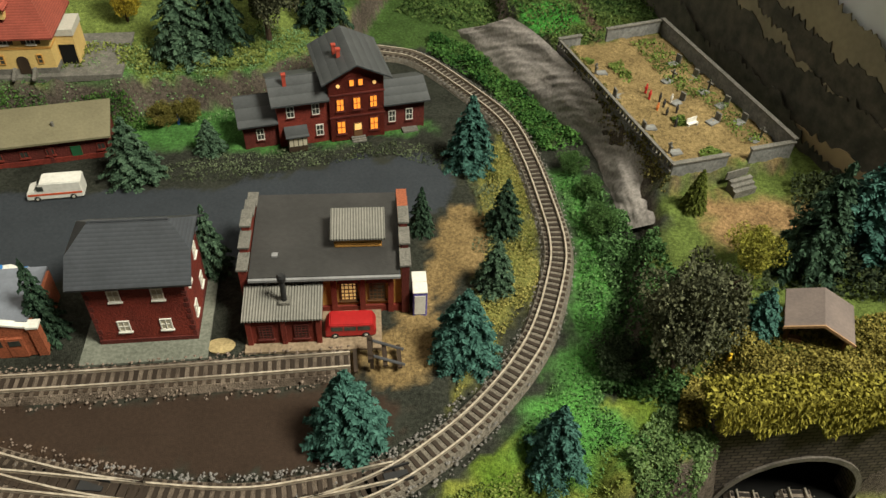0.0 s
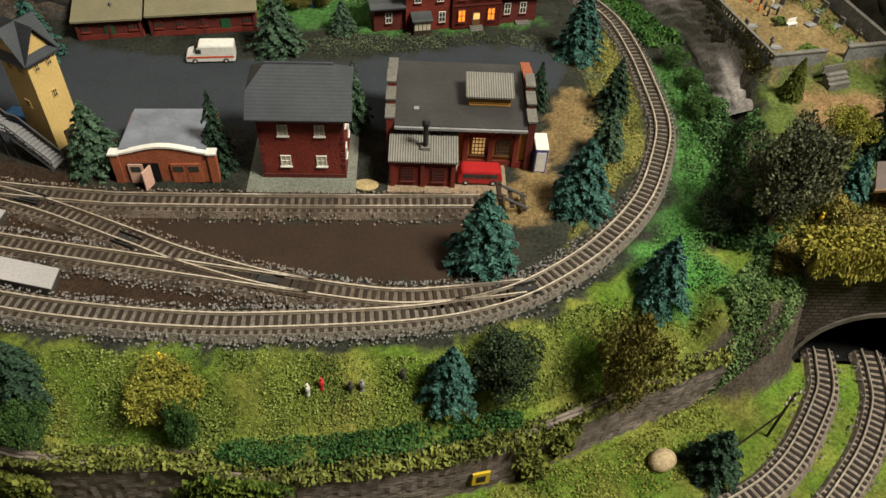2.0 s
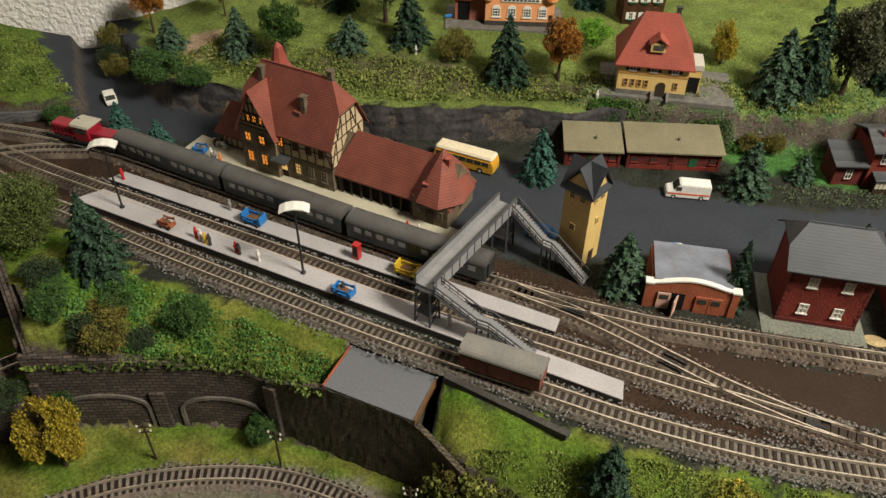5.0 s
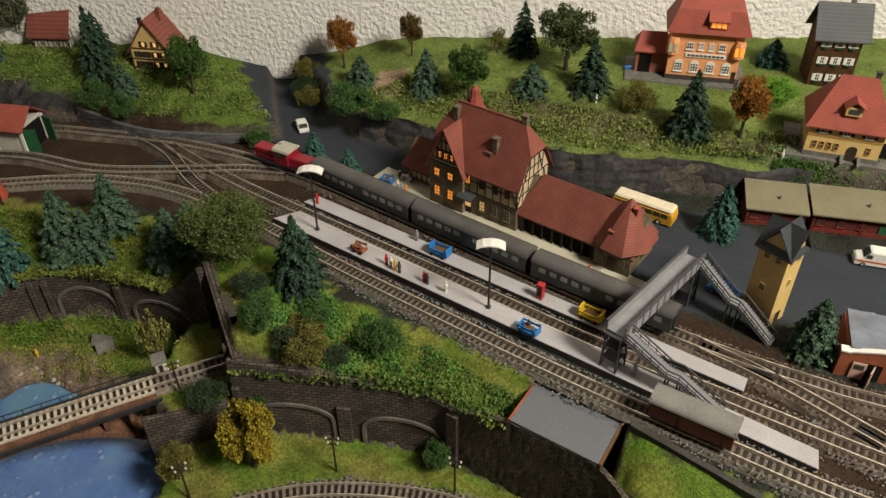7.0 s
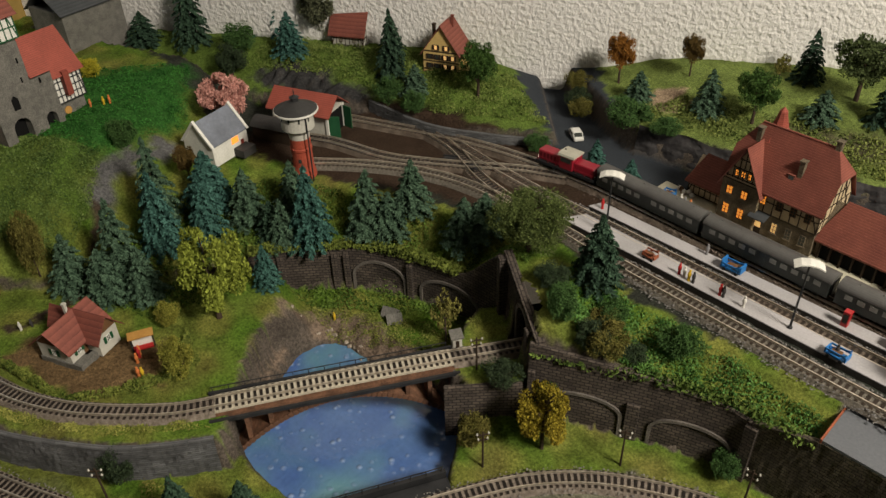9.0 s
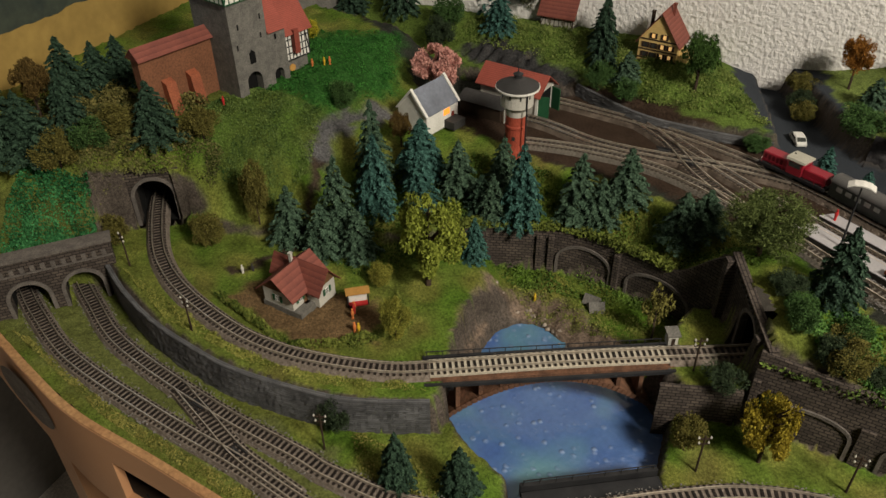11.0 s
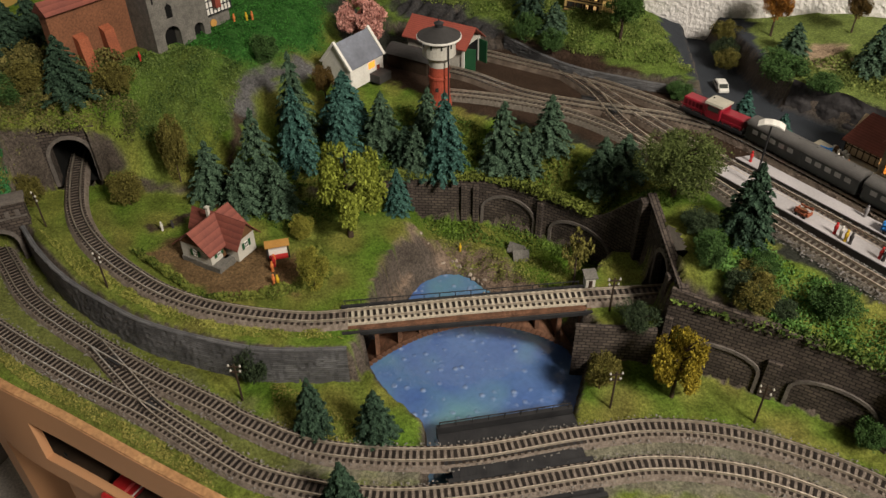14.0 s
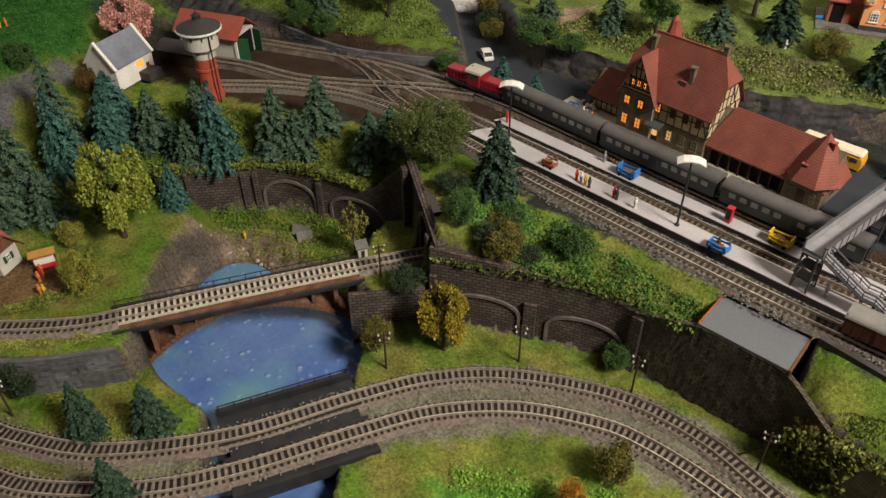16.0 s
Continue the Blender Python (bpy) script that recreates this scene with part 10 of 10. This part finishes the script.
carpet("garden_hedge", "yellow-green hedge around the cottage garden", [(-1.035, -0.135), (-0.935, -0.125), (-0.895, -0.078), (-0.885, -0.03), (-0.93, -0.01), (-0.9, -0.04), (-0.905, -0.075), (-0.94, -0.117), (-1.03, -0.127)], 6000, 0.0022, 0.009, (0.03, 0.06, 0.01), (0.18, 0.22, 0.04), 42, 0.012)
carpet("hill_flock", "grass and bushes on the slope behind the station", [(-0.74, 0.445), (-0.5, 0.45), (-0.4, 0.482), (-0.28, 0.51), (-0.1, 0.545), (-0.1, 0.57), (-0.3, 0.545), (-0.45, 0.51), (-0.7, 0.5)], 13000, 0.0027, 0.006, (0.045, 0.075, 0.018), (0.2, 0.25, 0.06), 43, 0.02)
carpet("villa_hedge", "clipped dark green hedge before the villa", [(-0.325, 0.487), (-0.18, 0.5), (-0.181, 0.509), (-0.326, 0.496)], 4500, 0.002, 0.007, (0.02, 0.06, 0.012), (0.08, 0.17, 0.035), 44, 0.03)
carpet("west_hill_flock", "rough grass on the western hill", [(-0.81, 0.4), (-0.93, 0.35), (-1.05, 0.355), (-1.2, 0.3), (-1.2, 0.38), (-0.9, 0.47)], 12000, 0.0026, 0.005, (0.05, 0.09, 0.018), (0.18, 0.24, 0.055), 45, 0.02)
carpet("low_flock", "olive grass flock beside the lower tracks", [(-0.86, -0.12), (-0.78, -0.1), (-0.74, -0.12), (-0.8, -0.15)], 1800, 0.0018, 0.0035, (0.07, 0.09, 0.015), (0.26, 0.26, 0.06), 46)
carpet("camp_flock", "yellow-green grass on the camp site", [(-0.9, 0.1), (-0.78, 0.155), (-0.72, 0.15), (-0.76, 0.12), (-0.86, 0.09)], 3500, 0.0018, 0.0035, (0.06, 0.09, 0.015), (0.24, 0.27, 0.06), 47)
carpet("terrace_flock", "yellow-green grass along the branch line", [(-1.14, -0.178), (-1.04, -0.181), (-0.95, -0.158), (-0.88, -0.124), (-0.822, -0.07), (-0.84, -0.075), (-0.9, -0.115), (-0.96, -0.143), (-1.05, -0.166)], 6000, 0.0017, 0.003, (0.09, 0.12, 0.02), (0.3, 0.32, 0.07), 48)
carpet("river_flock", "bright green grass below the lower tracks", [(-0.56, 0.0), (-0.46, 0.045), (-0.36, 0.03), (-0.3, -0.03), (-0.52, -0.06)], 7000, 0.0022, 0.004, (0.05, 0.16, 0.015), (0.2, 0.4, 0.05), 49)
carpet("front_flock", "olive grass on the front edge of the board", [(-1.16, -0.28), (-1.0, -0.26), (-0.86, -0.222), (-0.8, -0.205), (-0.83, -0.2), (-0.9, -0.222), (-1.0, -0.25), (-1.14, -0.272)], 4500, 0.0018, 0.003, (0.08, 0.1, 0.02), (0.26, 0.26, 0.06), 50)
carpet("lower_meadow", "green grass flock between cliff and lower track", [(-0.33, 0.1), (-0.1, 0.08), (0.06, 0.105), (0.13, 0.15), (0.14, 0.2), (0.07, 0.155), (-0.05, 0.1), (-0.2, 0.093)], 8000, 0.0018, 0.003, (0.08, 0.12, 0.02), (0.26, 0.29, 0.06), 51)
carpet("curve_lawn", "yellowish grass inside the curve", LAWN_CURVE, 6000, 0.0017, 0.0028, (0.1, 0.12, 0.025), (0.3, 0.29, 0.08), 52)
carpet("back_lawn", "green grass flock behind the brick house", [(-0.35, 0.49), (-0.11, 0.515), (-0.05, 0.56), (-0.03, 0.59), (-0.1, 0.6), (-0.3, 0.54)], 8000, 0.002, 0.0028, (0.05, 0.12, 0.04), (0.17, 0.29, 0.11), 53)
carpet("castle_green", "deep green grass slope below the castle", [(-1.21, 0.02), (-1.13, 0.06), (-1.13, 0.16), (-1.22, 0.24), (-1.3, 0.16)], 7000, 0.0022, 0.003, (0.01, 0.06, 0.01), (0.05, 0.19, 0.03), 54)
carpet("dark_gravel_weeds", "dark green weeds on the gravel before the brick house", [(-0.13, 0.435), (0.0, 0.468), (0.05, 0.44), (0.06, 0.41), (0.05, 0.36), (0.09, 0.36), (0.07, 0.47), (0.0, 0.485), (-0.13, 0.468), (-0.2, 0.44)], 5000, 0.0017, 0.002, (0.03, 0.04, 0.02), (0.12, 0.16, 0.08), 55)


def grit(name, label, lines, per, spread, inner, material, seed, size=0.0009):
    """Loose ballast stones along the tracks."""
    rng = np.random.RandomState(seed)
    V, F = [], []
    for line in lines:
        pts = spline(line, 0.004)
        for i in range(1, len(pts) - 1):
            d = (pts[i + 1] - pts[i - 1]).normalized()
            s = Vector((d.y, -d.x, 0))
            for _ in range(per):
                side = rng.choice((-1, 1)) * rng.uniform(inner, spread)
                p = pts[i] + d * rng.uniform(-0.002, 0.002) + s * side
                z = p.z - 0.0035 + 0.0038 * max(0.0, min(1.0, (0.0165 - abs(side)) / 0.0067)) + 0.0002
                r = size * rng.uniform(0.5, 1.3)
                k = len(V)
                for c in ((1, 0, 0), (0, 1, 0), (-1, 0, 0), (0, -1, 0), (0, 0, 1)):
                    e = rng.uniform(0.6, 1.2)
                    V.append((p.x + c[0] * r * e, p.y + c[1] * r * e, z + c[2] * r * e))
                F += [(k, k + 1, k + 4), (k + 1, k + 2, k + 4), (k + 2, k + 3, k + 4), (k + 3, k, k + 4)]
    return tagged(pydata(name, V, F, material), label, "ballast", kind="stuff")


PALE_GRIT = mat("pale_grit", (0.25, 0.235, 0.23), (0.14, 0.13, 0.125), 700, 0.9)
grit("ballast_stones", "loose pale grey ballast stones along the main tracks", [T_OUTER[5:16], T_MID[3:]], 12, 0.0155, 0.0086, PALE_GRIT, 61)
grit("ballast_stones", "thin pale ballast stones along the curve", [T_OUTER[15:]], 5, 0.0118, 0.0086, PALE_GRIT, 64, 0.0007)
grit("ballast_stones", "loose grey ballast stones along the lower tracks", [T_LOW_A, T_LOW_B], 3, 0.013, 0.0088, mat("grey_grit", (0.25, 0.235, 0.22), (0.14, 0.13, 0.12), 700, 0.9), 62)
grit("ballast_stones", "loose brown-grey ballast stones along the siding", [T_ONE[4:], T_LINK], 6, 0.016, 0.0085, mat("brown_grit", (0.26, 0.2, 0.165), (0.13, 0.1, 0.085), 700, 0.9), 63)

# ---- loose stones and points ----
PALE_ROCK = mat("quarry_stone", (0.42, 0.36, 0.3), (0.26, 0.21, 0.17), 90, 0.9, 0.6, 500, random_tone=0.2)
rnd = random.Random(9)
for i in range(22):
    a, d = rnd.uniform(0.2, 3.0), rnd.uniform(0.0, 0.012)
    x, y = -0.845 + (0.036 + d) * math.cos(a), 0.067 + (0.03 + d) * math.sin(a)
    bm = bmesh.new()
    bmesh.ops.create_icosphere(bm, subdivisions=1, radius=rnd.uniform(0.0011, 0.0028))
    for v in bm.verts:
        v.co = Vector((v.co.x * rnd.uniform(0.7, 1.3), v.co.y * rnd.uniform(0.7, 1.3), v.co.z * rnd.uniform(0.6, 1.2)))
    o = part("quarry_rock", bm, PALE_ROCK)
    o.matrix_world = at2(x, y, max(-0.1, ground_at(x, y)) + 0.0006, rnd.uniform(0, 360))
    tagged(o, "small pale broken stone in the quarry beside the water", "stone", "quarry stones")


def frog(x, y, z, deg, label):
    """Crossing plate with check rails at a turnout."""
    b = thing("turnout_frog", at2(x, y, z, deg), label, "points", "turnout frogs")
    part("plate", prism(bmesh.new(), [(-0.006, -0.0026), (0.006, -0.0012), (0.006, 0.0012), (-0.006, 0.0026)], "z", 0.0008, 0.0022), IRON, b)
    for s in (-1, 1):
        part("check_rail", Box(-0.008, 0.008, s * 0.0041 - 0.0003, s * 0.0041 + 0.0003, 0.001, 0.003), IRON, b)


for x, y, z, deg in ((-0.232, 0.2215, Z0, -22), (-0.145, 0.196, Z0, -12), (-0.3, 0.253, Z0, -14), (-0.958, -0.1985, ZL, 4), (-0.895, -0.2005, ZL, 8), (-0.87, 0.297, Z0, 24), (-0.838, 0.296, Z0, -24), (0.0, 0.198, Z0, 18)):
    frog(x, y, z, deg, "black turnout frog between the rails")


# ---- growth hanging over the cliff walls ----
def creeper(name, label, x0, x1, y0, y1, z0, z1, n, dark, light, seed):
    """A ragged curtain of leaves from a wall top down to its foot."""
    rng = np.random.RandomState(seed)
    c = rng.uniform(0, 1, (11, 2)) * np.array((1, 0.9))
    c[:, 0] = 0.5 + (c[:, 0] - 0.5) * (1.1 - 0.6 * c[:, 1])
    k = rng.randint(0, 11, n)
    u, f = c[k, 0] + rng.normal(size=n) * 0.12, np.clip(c[k, 1] + rng.normal(size=n) * 0.1, 0, 1)
    out = rng.uniform(0.2, 1, 11)[k]
    P = np.c_[x0 + (x1 - x0) * u, y0 + (y1 - y0) * u - 0.0065 - 0.008 * out * rng.uniform(0.3, 1, n), z0 + (z1 - z0) * f]
    V, F = leaves(P, rng.normal(size=(len(u), 3)) + np.array((0, -0.5, -0.6)), 0.0026, rng, 1.5)
    tagged(pydata(name, V.tolist(), F.tolist(), leaf_mat(name + "_leaf", dark, light, 0.75, 60.0, 1.0)), label, "ground plants", kind="stuff")


def edge_growth(name, label, line, z, n, dark, light, seed):
    """Ragged grass hanging over a wall's top edge."""
    rng = np.random.RandomState(seed)
    pts = along(line, 0.002)
    k = rng.randint(1, len(pts) - 1, n)
    lump = 0.35 + 0.65 * ease(0.5 + 0.5 * wave(np.array([pts[i].x for i in k]), np.array([pts[i].y for i in k]), 0.03, seed))
    P = []
    for i, w in zip(k, lump):
        q = pts[i] + normal_at(pts, int(i)) * rng.uniform(-0.004, 0.0085)
        P.append((q.x, q.y, z + rng.uniform(-0.006 * w, 0.004 * w)))
    V, F = leaves(np.array(P), rng.normal(size=(n, 3)) + np.array((0, -0.6, -0.2)), 0.0019, rng, 1.8)
    tagged(pydata(name, V.tolist(), F.tolist(), leaf_mat(name + "_flock", dark, light, 0.75, 40.0, 1.2)), label, "ground plants", kind="stuff")


edge_growth("cliff_edge_grass", "ragged olive grass along the top of the cliff wall", [(-0.349, 0.131)] + CLIFF[2:], -0.0325, 8500, (0.05, 0.065, 0.015), (0.22, 0.24, 0.06), 91)
edge_growth("arcade_edge_grass", "grass hanging over the top of the arcade wall", ARCH_WALL + SHED_WALL[1:2], -0.013, 1300, (0.03, 0.06, 0.012), (0.14, 0.2, 0.045), 92)
edge_growth("pond_edge_grass", "grass along the top of the pond wall", POND_WALL[:5], -0.028, 4000, (0.05, 0.07, 0.015), (0.2, 0.24, 0.05), 93)
creeper("wall_creeper", "dark olive creeper hanging over the cliff wall", -0.372, -0.328, 0.1305, 0.123, -0.03, -0.078, 1500, (0.03, 0.04, 0.01), (0.16, 0.17, 0.04), 71)
creeper("wall_creeper", "olive bush growing against the cliff wall", -0.28, -0.247, 0.1105, 0.1055, -0.045, -0.079, 1100, (0.03, 0.05, 0.01), (0.18, 0.2, 0.04), 72)
creeper("wall_creeper", "green grass and creeper covering a gap of the cliff", -0.182, -0.132, 0.1065, 0.1, -0.03, -0.08, 2600, (0.02, 0.06, 0.01), (0.17, 0.22, 0.04), 73)
creeper("wall_creeper", "olive creeper beside the yellow sign", 0.003, 0.032, 0.1325, 0.147, -0.034, -0.079, 1300, (0.03, 0.05, 0.01), (0.17, 0.18, 0.04), 74)

# ---- stock kept behind the front board ----
b = thing("stored_railcar", at2(-0.925, -0.205, LOW - 0.098, 105), "dark red railcar with a white stripe stored under the layout", "railcar")
part("body", Box(-0.05, 0.05, -0.0085, 0.0085, 0.003, 0.02, bev=0.0018), RED_PAINT, b)
part("stripe", Box(-0.0504, 0.0504, -0.0088, 0.0088, 0.0085, 0.0105), WHITE, b)
part("cab_window", Box(-0.0506, -0.0496, -0.006, 0.006, 0.0125, 0.0165), PANE, b)
for x in (-0.03, 0.03):
    part("bogie", Box(x - 0.012, x + 0.012, -0.006, 0.006, 0.0, 0.0032), IRON, b)
